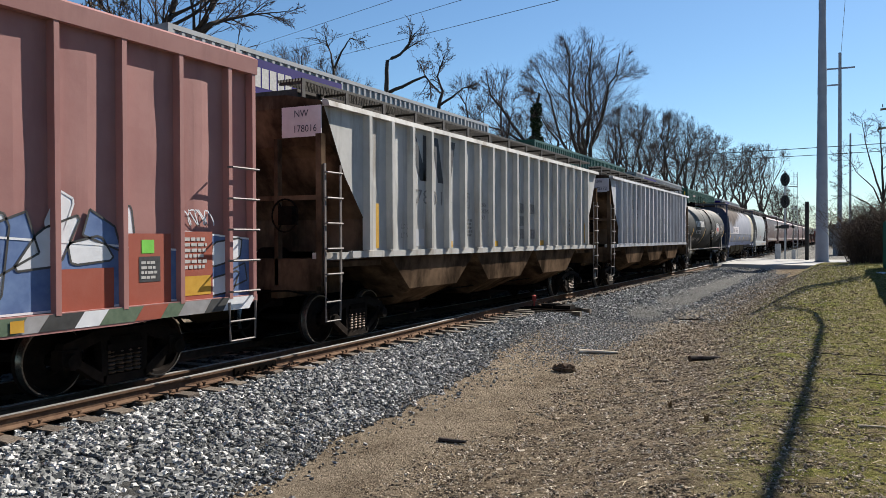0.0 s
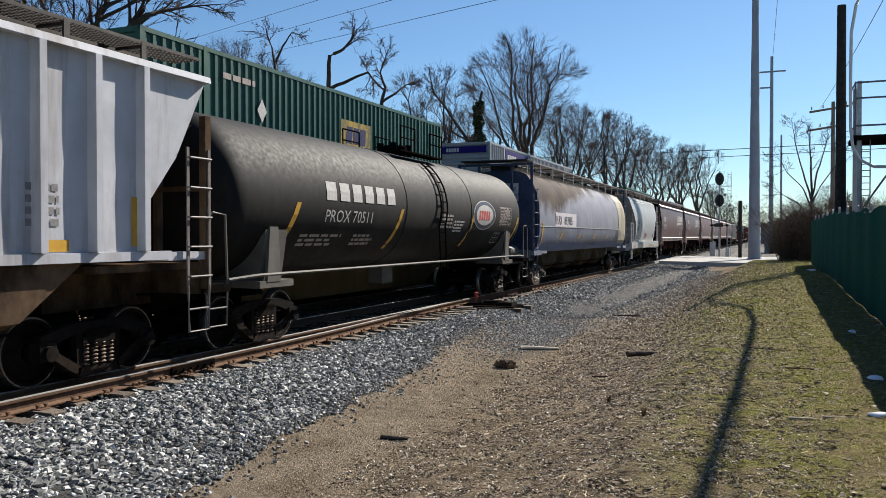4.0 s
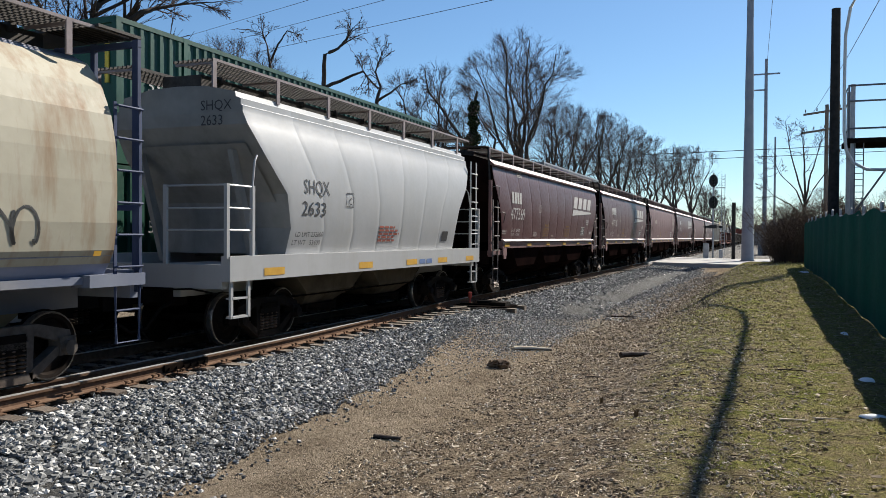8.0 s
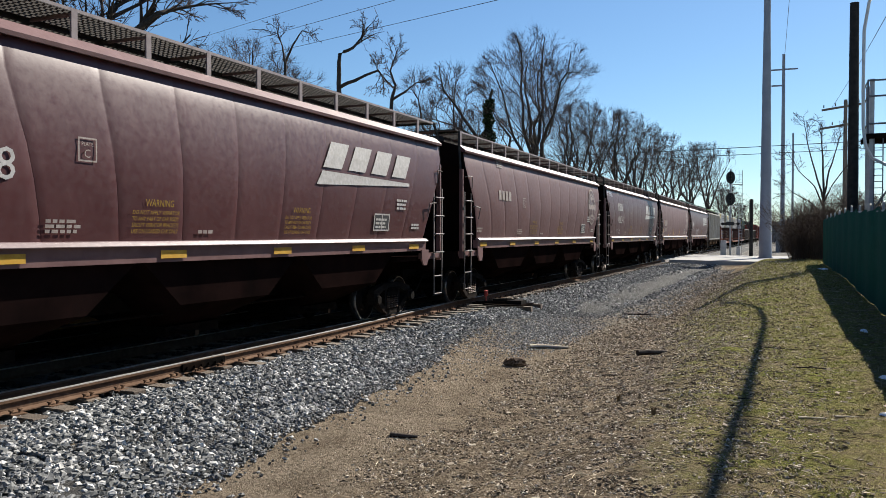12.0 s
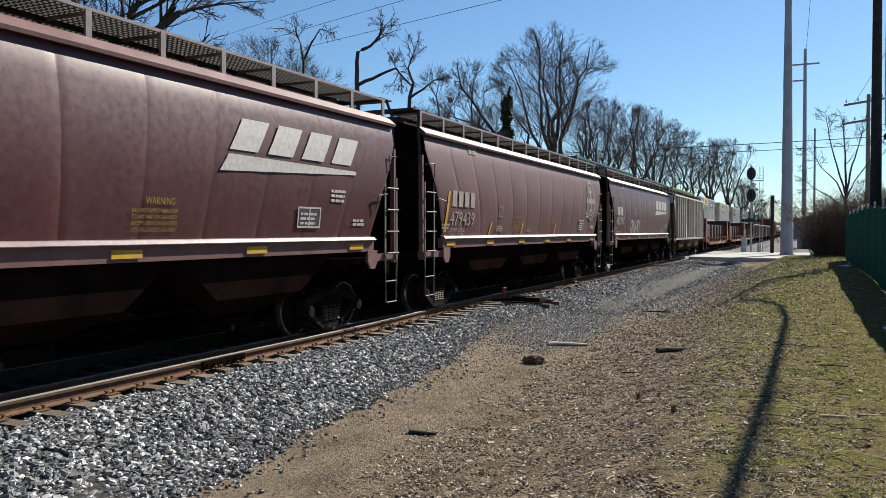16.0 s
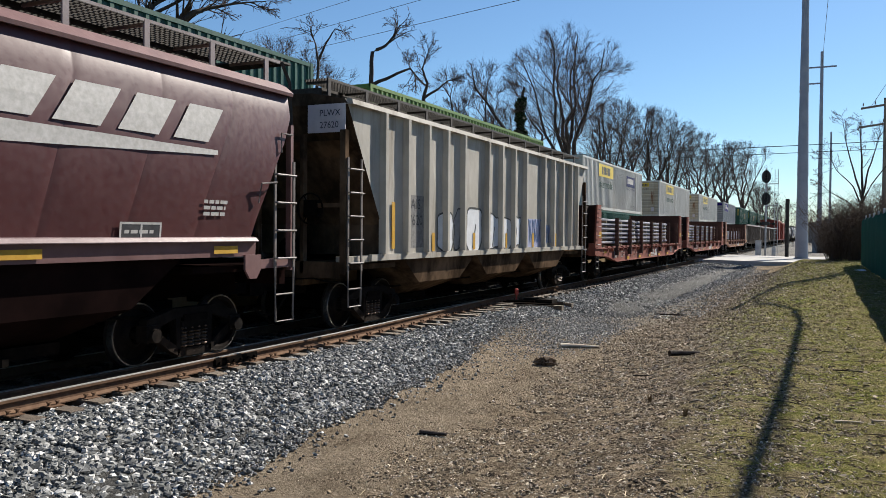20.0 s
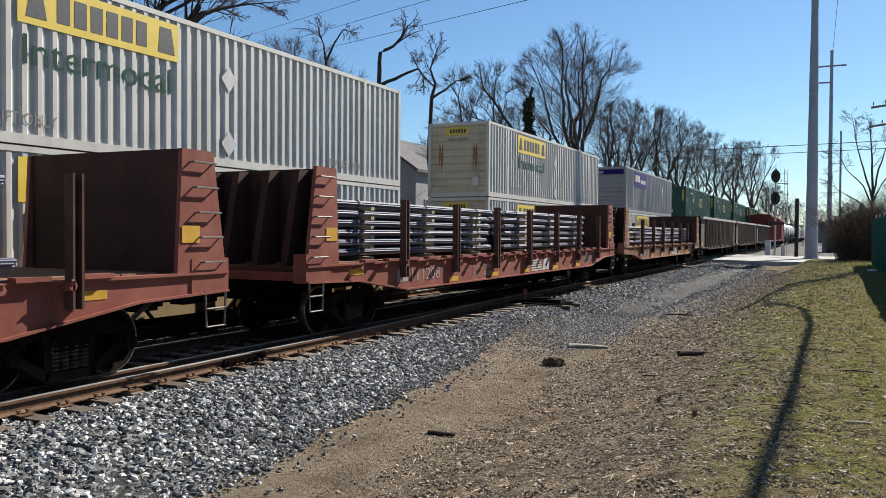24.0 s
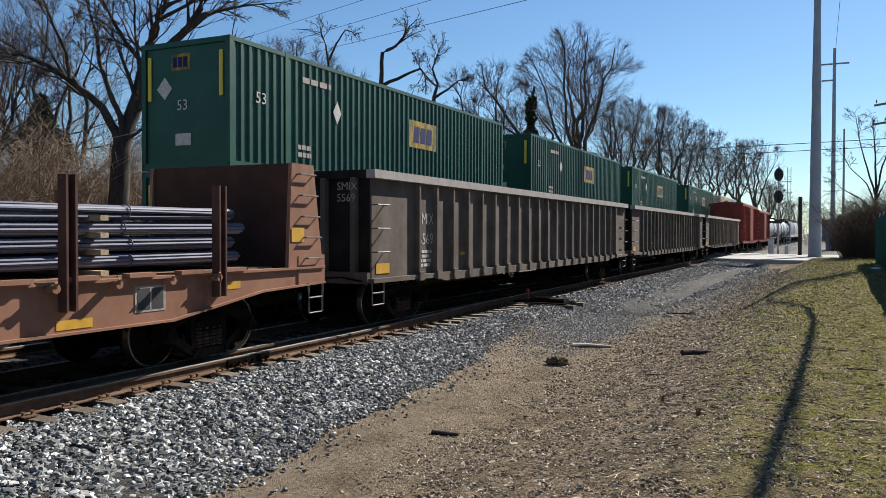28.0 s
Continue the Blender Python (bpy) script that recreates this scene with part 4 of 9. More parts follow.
def bubble(car, face, y, z, w, h, fill, edge, seed, eps=0.006):
    """A puffy sprayed letter shape: a wavering rounded patch with a dark outline and an inner cut."""
    rnd = random.Random(seed)
    a1, a2, p1, p2 = rnd.uniform(0.05, 0.14), rnd.uniform(0.04, 0.1), rnd.random() * 6, rnd.random() * 6
    ring = []
    for k in range(28):
        a = 2 * math.pi * k / 28
        r = 1 + a1 * math.sin(2 * a + p1) + a2 * math.sin(5 * a + p2)
        c, d = math.cos(a), math.sin(a)
        ring.append((math.copysign(abs(c) ** 0.6, c) * r, math.copysign(abs(d) ** 0.6, d) * r))

    def at(u, v, k, e):
        zz = z + h / 2 + v * k * h / 2
        return (face(zz) + e, y + w / 2 + u * k * w / 2 + 0.12 * (zz - z), zz)
    part("spray_fill", Sheet().grid([[at(u, v, k, eps) for u, v in ring + ring[:1]] for k in (0.0, 0.35, 0.7, 0.97)]), fill, car)
    part("spray_outline", Sheet().grid([[at(u, v, k, eps + 0.004) for u, v in ring + ring[:1]] for k in (0.95, 1.04)]), edge, car)
    part("spray_outline", Sheet().add([at(-0.1, -0.9, 1, eps + 0.004), at(0.02, -0.9, 1, eps + 0.004), at(0.2, 0.25, 1, eps + 0.004), at(0.12, 0.3, 1, eps + 0.004)], [(0, 1, 2, 3)]), edge, car)


def spray_tag(car, face, y, z, w, h, material, seed, n=7, r=0.035, eps=0.011):
    """A looping spray-painted tag of flat strokes."""
    rnd = random.Random(seed)
    s = Sheet()
    for i in range(n):
        y0 = y + w * i / n
        pts = []
        ph, q = rnd.random() * 6, 0.7 + rnd.random() * 1.2
        for k in range(15):
            t = k / 14
            pts.append((y0 + w / n * (t * 1.3 + 0.35 * math.sin(ph + q * t * 6)), z + h * (0.5 + 0.48 * math.sin(ph * 1.7 + q * t * 5.5))))
        for (a, b), (c, d) in zip(pts, pts[1:]):
            ln = math.hypot(c - a, d - b) or 1
            ny, nz = -(d - b) / ln * r, (c - a) / ln * r
            s.add([(face(b + nz) + eps, a + ny, b + nz), (face(d + nz) + eps, c + ny, d + nz), (face(d - nz) + eps, c - ny, d - nz), (face(b - nz) + eps, a - ny, b - nz)], [(0, 1, 2, 3)])
    return part("spray_tag", s, material, car)


# --- smooth round-bodied hopper ---
def smooth_hopper(label, L, prof, ycut, mat, n, sill_mat, sill, bay_n, bay_mat, groove, bulge, walk_z, side_sill=True, end_mat=None):
    car = thing("covered_hopper_car", label, "hopper car", "freight train")
    face = face_of([(x + bulge * 1.2, z) for x, z in prof])
    s, ends = loft(L, prof, ycut, n, groove, bulge, 7)
    part("body", s, mat, car, smooth=30)
    for e in ends:
        part("end_wall", e, end_mat or mat, car)
    if side_sill:
        s = Sheet()
        for sx in (1, -1):
            s.prism([(sx * 1.4, sill - 0.4), (sx * 1.58, sill - 0.4), (sx * 1.58, sill), (sx * 1.4, sill)], 0.0, L, "y")
        pieces("side_sill", s, sill_mat, car)
    end_works(car, L, sill_mat, 1.4, 1.4)
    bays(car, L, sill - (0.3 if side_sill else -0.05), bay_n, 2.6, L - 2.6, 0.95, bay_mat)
    walkway(car, L, walk_z - 0.06, 0.45, 1.22, 0.0, L, walk_z - 0.5, 1.75, mat_post=M_POST)
    h = Sheet()
    h.box(-0.42, 0.42, 0.7, L - 0.7, walk_z - 0.5, walk_z - 0.12)
    for i in range(8):
        y = 1.2 + (L - 2.4) * i / 7
        h.box(-0.5, 0.5, y - 0.04, y + 0.04, walk_z - 0.2, walk_z - 0.08)
    part("roof_hatch", h, M_GRATE, car)
    add_truck(car, 1.75, True, mat is M_STAINED_BLUE)
    add_truck(car, L - 1.75, True, mat is M_STAINED_BLUE)
    return car, face


def tank_car(label, L, mat, R=1.42, zc=2.58, lettered=True):
    car = thing("tank_car", label, "tank car", "freight train")
    prof = [(0.02, 0.0), (0.07, 0.5), (0.17, 0.92), (0.32, 1.2), (0.52, R - 0.06), (0.68, R - 0.012), (0.85, R)]
    full = prof + [(0.42 * L, R), (0.42 * L + 0.01, R + 0.012), (0.42 * L + 0.09, R + 0.012), (0.42 * L + 0.1, R), (0.68 * L, R), (0.68 * L + 0.01, R + 0.012), (0.68 * L + 0.09, R + 0.012), (0.68 * L + 0.1, R)]
    full += [(L - a, r) for a, r in reversed(prof)]
    part("tank_shell", Sheet().lathe(full, (0, 0, zc), "y", 56), mat, car, smooth=25)

    def face(z):
        return math.sqrt(max(0.02, R * R - (z - zc) ** 2))
    d = Sheet()
    d.lathe([(R - 0.1, 0.34), (R + 0.22, 0.34), (R + 0.26, 0.3), (R + 0.27, 0.0)], (0, L * 0.55, zc), "z", 18)
    for k in range(4):
        d.lathe([(R, 0.09), (R + 0.3, 0.09), (R + 0.32, 0.0)], (0.3 * math.cos(k * 1.57 + 0.7), L * 0.55 + 0.55 * math.sin(k * 1.57 + 0.7), zc), "z", 8)
    pieces("dome_fitting", d, M_STEEL_DARK, car, "", 35)
    p = Sheet()
    y0, y1, zp = L * 0.55 - 1.3, L * 0.55 + 1.3, zc + R - 0.02
    for sx in (1, -1):
        p.box(min(sx * 0.5, sx * 0.85), max(sx * 0.5, sx * 0.85), y0, y1, zp, zp + 0.04)
        for ya in (y0, y0 + 0.85, y1 - 0.85, y1):
            p.tube([(sx * 0.83, ya, zp), (sx * 0.83, ya, zp + 0.62)], 0.02, 5)
        for a, b in ((y0, y0 + 0.85), (y1 - 0.85, y1)):
            for z in (0.34, 0.62):
                p.tube([(sx * 0.83, a, zp + z), (sx * 0.83, b, zp + z)], 0.02, 5)
    part("dome_platform", p, M_STEEL_DARK, car)
    ld = Sheet()
    for ya in (L * 0.55 - 0.2, L * 0.55 + 0.2):
        ld.tube([((R + 0.06) * math.cos(a), ya, zc + (R + 0.06) * math.sin(a)) for a in np.linspace(0.95, -0.3, 10)] + [(R + 0.05, ya, 1.0)], 0.022, 6)
    for a in np.linspace(0.85, -0.6, 9):
        ld.tube([((R + 0.06) * math.cos(max(a, -0.3)), L * 0.55 - 0.2, zc + (R + 0.06) * math.sin(a)), ((R + 0.06) * math.cos(max(a, -0.3)), L * 0.55 + 0.2, zc + (R + 0.06) * math.sin(a))], 0.016, 5)
    part("side_ladder", ld, M_STEEL_DARK, car)
    for y in (1.75, L - 1.75):
        s = Sheet()
        s.prism([(-1.2, 1.1), (1.2, 1.1), (1.34, 2.0), (0.9, 1.5), (-0.9, 1.5), (-1.34, 2.0)], y - 0.32, y + 0.32, "y")
        s.box(-1.35, 1.35, y - 0.5, y + 0.5, 1.0, 1.12)
        s.prism([(y - 0.3, 1.1), (y + 0.1, 1.1), (y + 0.02, 2.05), (y - 0.22, 2.05)], 1.3, 1.36)
        pieces("tank_saddle", s, M_TANKBAND, car)
        add_truck(car, y)
    f = Sheet()
    for q, y in ((1, 0.0), (-1, L)):
        a, b = sorted((y - q * 0.3, y + q * 2.6))
        f.box(-0.4, 0.4, a, b, 0.8, 1.06)
        a, b = sorted((y - q * 0.3, y + q * 0.35))
        f.box(-1.45, 1.45, a, b, 1.02, 1.14)
    pieces("stub_sill", f, M_STEEL_DARK, car)
    r = Sheet()
    for sx in (1, -1):
        for q, y in ((1, -0.2), (-1, L + 0.2)):
            r.tube([(sx * 1.42, y, 1.1), (sx * 1.42, y, 2.15), (sx * 1.42, y + q * 0.15, 2.25), (sx * 1.42, y + q * 0.45, 2.22), (sx * 1.42, y + q * 0.5, 1.1)], 0.022, 6)
            stirrup(r, y, y + q * 0.5, sx * 1.42, 0.5, 1.05)
        r.tube([(sx * 1.44, 0.3, 1.2), (sx * 1.5, 1.0, 1.24), (sx * 1.5, L - 1.0, 1.24), (sx * 1.44, L - 0.3, 1.2)], 0.03, 6)
    part("handrail", r, M_TANKBAND, car)
    g = Sheet()
    g.lathe([(-0.5, 0.0), (-0.5, 0.15), (-0.45, 0.2), (0.45, 0.2), (0.5, 0.15), (0.5, 0.0)], (0.95, L - 0.35, 1.36), "y", 14)
    g.box(-0.2, 0.2, L * 0.5 - 0.3, L * 0.5 + 0.3, 0.7, 1.16)
    pieces("brake_reservoir", g, M_TANKBAND, car, "", 35)
    add_coupler(car, -0.3, -1)
    add_coupler(car, L + 0.3, 1)
    return car, face


def rebar_bundle(s, e, y0, y1, x, z, r, rnd, sag=0.0):
    """A strapped bundle of round bars with dark cut ends, and a pale tag on each end into the sheet e."""
    n = 14
    j0, j1 = rnd.uniform(-0.3, 0.22), rnd.uniform(-0.22, 0.3)
    for i in range(n):
        a = 2 * math.pi * i / 9 if i < 9 else 2 * math.pi * i / 5
        q = r * 0.8 if i < 9 else r * 0.4
        bx, bz = x + q * math.cos(a) * 1.25, z + q * math.sin(a)
        j = rnd.random() * 0.05
        pts = [(bx, y0 + j0 - j, bz), (bx, (y0 + y1) / 2, bz - sag * rnd.random()), (bx, y1 + j1 + j, bz)]
        s.tube(pts, r * 0.25, 5)
    for yy, d in ((y0 + j0 - 0.056, -0.006), (y1 + j1 + 0.056, 0.006)):
        t, w = rnd.uniform(-0.5, 0.5), 0.032
        c, q = math.cos(t) * w, math.sin(t) * w
        e.prism([(x + c - q, z + c + q), (x - c - q, z + c - q), (x - c + q, z - c - q), (x + c + q, z - c + q)], min(yy, yy + d), max(yy, yy + d), "y")
    for k in range(3):
        y = y0 + (y1 - y0) * (0.12 + 0.38 * k)
        s.tube([(x + r * 1.2 * math.cos(t) * 1.2, y, z + r * 1.08 * math.sin(t)) for t in np.linspace(0, 2 * math.pi, 13)], 0.012, 3)


def bar_stack(car, name, y0, y1, layers, z0, rows, r, seed, sag=0.0, gap=0.065):
    rnd = random.Random(seed)
    s, e = Sheet(), Sheet()
    z = z0 + 0.1
    dun = []
    for k in range(layers):
        for i in range(rows):
            x = -1.22 + 2.44 * (i + 0.5) / rows
            j = 0.16 * (rnd.random() - 0.5)
            rebar_bundle(s, e, y0 + j, y1 + j, x, z + r, r, rnd, sag * k)
        z += 2 * r
        if k < layers - 1:
            for q in (0.15, 0.5, 0.85):
                dun.append((y0 + (y1 - y0) * q, z))
        z += gap
    b = part(name, s, M_REBAR, car, "strapped bundles of dark blue-grey steel bars")
    b["kind"] = "stuff"
    part("bar_tag", e, M_REBAREND, b)["kind"] = "stuff"
    me = shared("dunnage", lambda: Sheet().box(-1.36, 1.36, -0.06, 0.06, 0.0, 0.064), M_DUNNAGE)
    for y, zz in dun + [(y0 + (y1 - y0) * q, z0 + 0.005) for q in (0.15, 0.5, 0.85)]:
        d = part("dunnage", me, None, b)
        d.matrix_basis = pose(0, y, zz)


def bulkhead_flat(label, L, mat, loads, number):
    car = thing("bulkhead_flatcar", label, "flatcar", "freight train")
    s = Sheet()
    for sx in (1, -1):
        s.prism([(0.0, 1.3), (0.0, 1.05), (1.6, 1.0), (3.4, 0.74), (L - 3.4, 0.74), (L - 1.6, 1.0), (L, 1.05), (L, 1.3)], sx * 1.49, sx * 1.55)
        s.box(min(sx * 1.4, sx * 1.6), max(sx * 1.4, sx * 1.6), 0.0, L, 1.28, 1.315)
        s.prism([(0.0, 1.05), (1.6, 1.0), (3.4, 0.74), (L - 3.4, 0.74), (L - 1.6, 1.0), (L, 1.05), (L, 1.02), (L - 1.6, 0.97), (L - 3.4, 0.71), (3.4, 0.71), (1.6, 0.97), (0.0, 1.02)], sx * 1.45, sx * 1.61)
    s.box(-1.5, 1.5, 0.05, L - 0.05, 1.05, 1.2)
    pieces("side_sill", s, mat, car)
    c = Sheet()
    c.prism([(0.0, 0.75), (L, 0.75), (L, 1.05), (0.0, 1.05)], -0.3, 0.3)
    part("center_sill", c, M_STEEL_DARK, car)
    for i in range(int((L - 1.2) / 0.6)):
        d = part("deck_plank", shared("deck_plank%.1f" % L, lambda: Sheet().box(-1.38, 1.38, 0.0, 0.57, 1.2, 1.335), M_DECK), None, car)
        d.matrix_basis = pose(0, 0.6 + i * 0.6, 0)
    for q, y in ((1, 0.0), (-1, L)):
        b = Sheet()
        a, e = sorted((y + q * 0.75, y + q * 0.83))
        b.box(-1.5, 1.5, a, e, 1.3, 2.98)
        posts = Sheet()
        for x in (-1.0, -0.35, 0.35, 1.0):
            posts.prism([(y + q * 0.75, 1.3), (y + q * 0.1, 1.3), (y + q * 0.45, 2.95), (y + q * 0.75, 2.95)], x - 0.07, x + 0.07)
        # panel and posts carry painted shade; the wings keep the car's paint
        bh = part("bulkhead", b, M_BULK_SHADED, car)
        pieces("bulkhead_post", posts, M_BULK_SHADED, bh)
        w = Sheet()
        for sx in (1, -1):
            w.prism([(y + q * 0.95, 1.3), (y + q * 0.02, 1.3), (y + q * 0.28, 2.98), (y + q * 0.86, 2.98)], sx * 1.49, sx * 1.56)
            w.box(min(sx * 1.3, sx * 1.57), max(sx * 1.3, sx * 1.57), min(y - q * 0.02, y + q * 0.7), max(y - q * 0.02, y + q * 0.7), 1.02, 1.5)
        pieces("bulkhead_wing", w, mat, bh)
        g = Sheet()
        for k in range(5):
            z = 1.45 + k * 0.34
            yy = y + q * (0.1 + 0.05 * k)
            g.tube([(1.56, yy, z), (1.63, yy, z), (1.63, yy + q * 0.42, z), (1.56, yy + q * 0.42, z)], 0.015, 5)
        stirrup(g, *sorted((y + q * 0.05, y + q * 0.45)), 1.58, 0.55, 1.05)
        pieces("grab_iron", g, M_LADDER, bh)
        yy = sorted((y + q * 0.55, y + q * 0.88))
        side_shapes(bh, "reflector", [[(yy[0], 1.72), (yy[1], 1.72), (yy[1], 1.95), (yy[0], 1.95)]], lambda z: 1.565, M_YELLOW)
        add_coupler(car, y, -q)
    # stakes with their pockets, and the tie-down winches
    n = 7
    for i in range(n):
        y = 3.2 + 2.42 * i
        k = Sheet()
        k.prism([(1.56, y - 0.075), (1.7, y - 0.075), (1.7, y - 0.045), (1.59, y - 0.045), (1.59, y + 0.045), (1.7, y + 0.045), (1.7, y + 0.075), (1.56, y + 0.075)], 0.98, 2.52, "z")
        part("stake", k, M_STAKE, car)
        k = Sheet()
        k.prism([(-1.56, y - 0.075), (-1.7, y - 0.075), (-1.7, y + 0.075), (-1.56, y + 0.075)], 0.98, 2.52, "z")
        part("stake", k, M_STAKE, car)
    for i in range(int(L / 0.85) - 3):
        y = 1.5 + i * 0.85
        k = Sheet()
        k.tube([(1.56, y, 1.25), (1.7, y, 1.25)], 0.055, 8)
        k.tube([(1.68, y, 1.25), (1.72, y - 0.02, 1.32)], 0.02, 5)
        k.box(1.5, 1.64, y + 0.2, y + 0.62, 1.315, 1.37)
        part("winch", k, mat, car)
    side_shapes(car, "reflector", [[(y, z), (y + 0.48, z), (y + 0.48, z + 0.11), (y, z + 0.11)] for y, z in ((1.3, 1.1), (5.4, 0.77), (7.84, 0.77), (10.18, 0.77), (12.75, 0.77), (15.2, 0.77), (17.75, 1.06))], lambda z: 1.55, M_YELLOW)
    face = lambda z: 1.55
    side_text(car, number, 3.64, 0.88, 0.26, face, M_TXT_F, 1.28)
    side_shapes(car, "owner_mark", blocks(3.02, 0.88, 0.5, 0.26, 2), face, M_TXT_F)
    for word, load, z in (("LD LMT", "202600", 1.0), ("LT WT", "83400", 0.82)):
        side_text(car, word, 6.7, z, 0.1, face, M_TXT_F, 0.42)
        side_text(car, load, 7.4, z, 0.1, face, M_TXT_F, 0.46)
    y = 10.8
    side_shapes(car, "logo_stripe", [[(y + 0.25 * (z - 0.78), z), (y + 1.0 - 0.8 * (z - 0.78), z), (y + 1.0 - 0.8 * (z - 0.78), z + 0.045), (y + 0.25 * (z - 0.78), z + 0.045)] for z in (0.78, 0.85, 0.92, 0.99, 1.06)] + blocks(y + 0.98, 0.78, 0.64, 0.33, 2, 0.12), face, M_TXT_W, label="white striped owner mark")
    y = 16.3
    side_shapes(car, "consolidated_stencil", [[(y, 0.87), (y + 0.5, 0.87), (y + 0.5, 1.2), (y, 1.2)]], face, M_TXT_F)
    side_shapes(car, "stencil_ink", [[(y + 0.04, 0.9), (y + 0.24, 0.9), (y + 0.24, 1.17), (y + 0.04, 1.17)], [(y + 0.27, 0.9), (y + 0.46, 0.9), (y + 0.46, 1.17), (y + 0.27, 1.17)]], face, M_TXT_K, 0.009)
    add_truck(car, 2.2)
    add_truck(car, L - 2.2)
    brake_gear(car, L * 0.42, 0.72, 0.7)
    for k, (nm, y0, y1, layers, rows, r, sag) in enumerate(loads):
        bar_stack(car, nm, y0, y1, layers, 1.335, rows, r, 40 + k + int(y1), sag, 0.05)
    return car


def gondola(label, L, mat, number, seed):
    car = thing("gondola_car", label, "gondola car", "freight train")
    s = Sheet()
    for sx in (1, -1):
        s.box(min(sx * 1.42, sx * 1.46), max(sx * 1.42, sx * 1.46), 0.1, L - 0.1, 1.0, 2.9)
    s.box(-1.42, 1.42, 0.16, L - 0.16, 1.05, 1.15)
    pieces("wall", s, mat, car)
    # end walls and end chords are painted dark for shade, the sides are not
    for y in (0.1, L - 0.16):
        part("end_wall", Sheet().box(-1.42, 1.42, y, y + 0.06, 1.0, 2.9), M_GOND_SHADED, car)
    t = Sheet()
    for sx in (1, -1):
        t.box(min(sx * 1.4, sx * 1.6), max(sx * 1.4, sx * 1.6), 0.0, L, 2.9, 3.06)
    pieces("top_chord", t, M_GOND_TOP, car)
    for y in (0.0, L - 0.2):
        part("end_chord", Sheet().box(-1.4, 1.4, y + 0.003, y + 0.197, 2.9, 3.057), M_GOND_SHADED, car)
    b = Sheet()
    for sx in (1, -1):
        b.prism([(0.0, 1.0), (L, 1.0), (L, 0.92), (L - 2.6, 0.9), (L - 3.0, 0.82), (3.0, 0.82), (2.6, 0.9), (0.0, 0.92)], sx * 1.44, sx * 1.58)
    pieces("side_sill", b, mat, car)
    n = int((L - 3.6) / 0.82)
    for i in range(n + 1):
        y = 1.85 + (L - 3.7) * i / n
        for sx in (1, -1):
            r = Sheet()
            r.prism([(sx * 1.46, y - 0.06), (sx * 1.57, y - 0.035), (sx * 1.57, y + 0.035), (sx * 1.46, y + 0.06)], 1.0, 2.9, "z")
            r.prism([(sx * 1.58, y - 0.1), (sx * 1.63, y - 0.1), (sx * 1.63, y + 0.1), (sx * 1.58, y + 0.1)], 0.88, 1.06, "z")
            part("side_stake", r, mat, car)
    for q, y in ((1, 0.0), (-1, L)):
        g = Sheet()
        for k in range(3):
            z = 1.5 + k * 0.45
            a = y + q * 0.1
            g.tube([(1.46, a, z), (1.6, a, z), (1.6, a + q * 0.45, z), (1.46, a + q * 0.45, z)], 0.015, 5)
        stirrup(g, *sorted((y + q * 0.05, y + q * 0.5)), 1.5, 0.5, 0.95)
        pieces("grab_iron", g, M_LADDER, car)
        e = Sheet()
        for x in (-1.1, -0.4, 0.4, 1.1):
            a, b2 = sorted((y + q * 0.1, y - q * 0.02))
            e.box(x - 0.06, x + 0.06, a, b2, 1.0, 2.92)
        e.box(-1.45, 1.45, min(y - q * 0.04, y + q * 0.1), max(y - q * 0.04, y + q * 0.1), 0.9, 1.12)
        part("end_post", e, mat, car)
        add_coupler(car, y, -q)
    c = Sheet()
    c.box(-0.3, 0.3, 0.2, L - 0.2, 0.72, 1.0)
    part("center_sill", c, M_STEEL_DARK, car)
    face = lambda z: 1.465
    side_shapes(car, "reflector", [[(0.25, 1.08), (0.75, 1.08), (0.75, 1.28), (0.25, 1.28)], [(4.0, 1.35), (4.35, 1.35), (4.35, 1.43), (4.0, 1.43)]], face, M_YELLOW)
    if number:
        side_text(car, number[0], 1.95, 2.05, 0.24, face, M_TXT_W, 0.68)
        side_text(car, number[1], 1.95, 1.62, 0.24, face, M_TXT_W, 0.66)
        side_shapes(car, "data_stencil", bars(1.98, 1.15, 0.6, 0.35, 4, 0.5, seed), face, M_TXT_W)
        for k, tx in enumerate(number):
            part("stencil", on_end(letters(tx, 0.15 / 0.7, M_TXT_F), 0.75, 2.68 - 0.22 * k, -0.026), None, car)
    add_truck(car, 2.0)
    add_truck(car, L - 2.0)
    return car


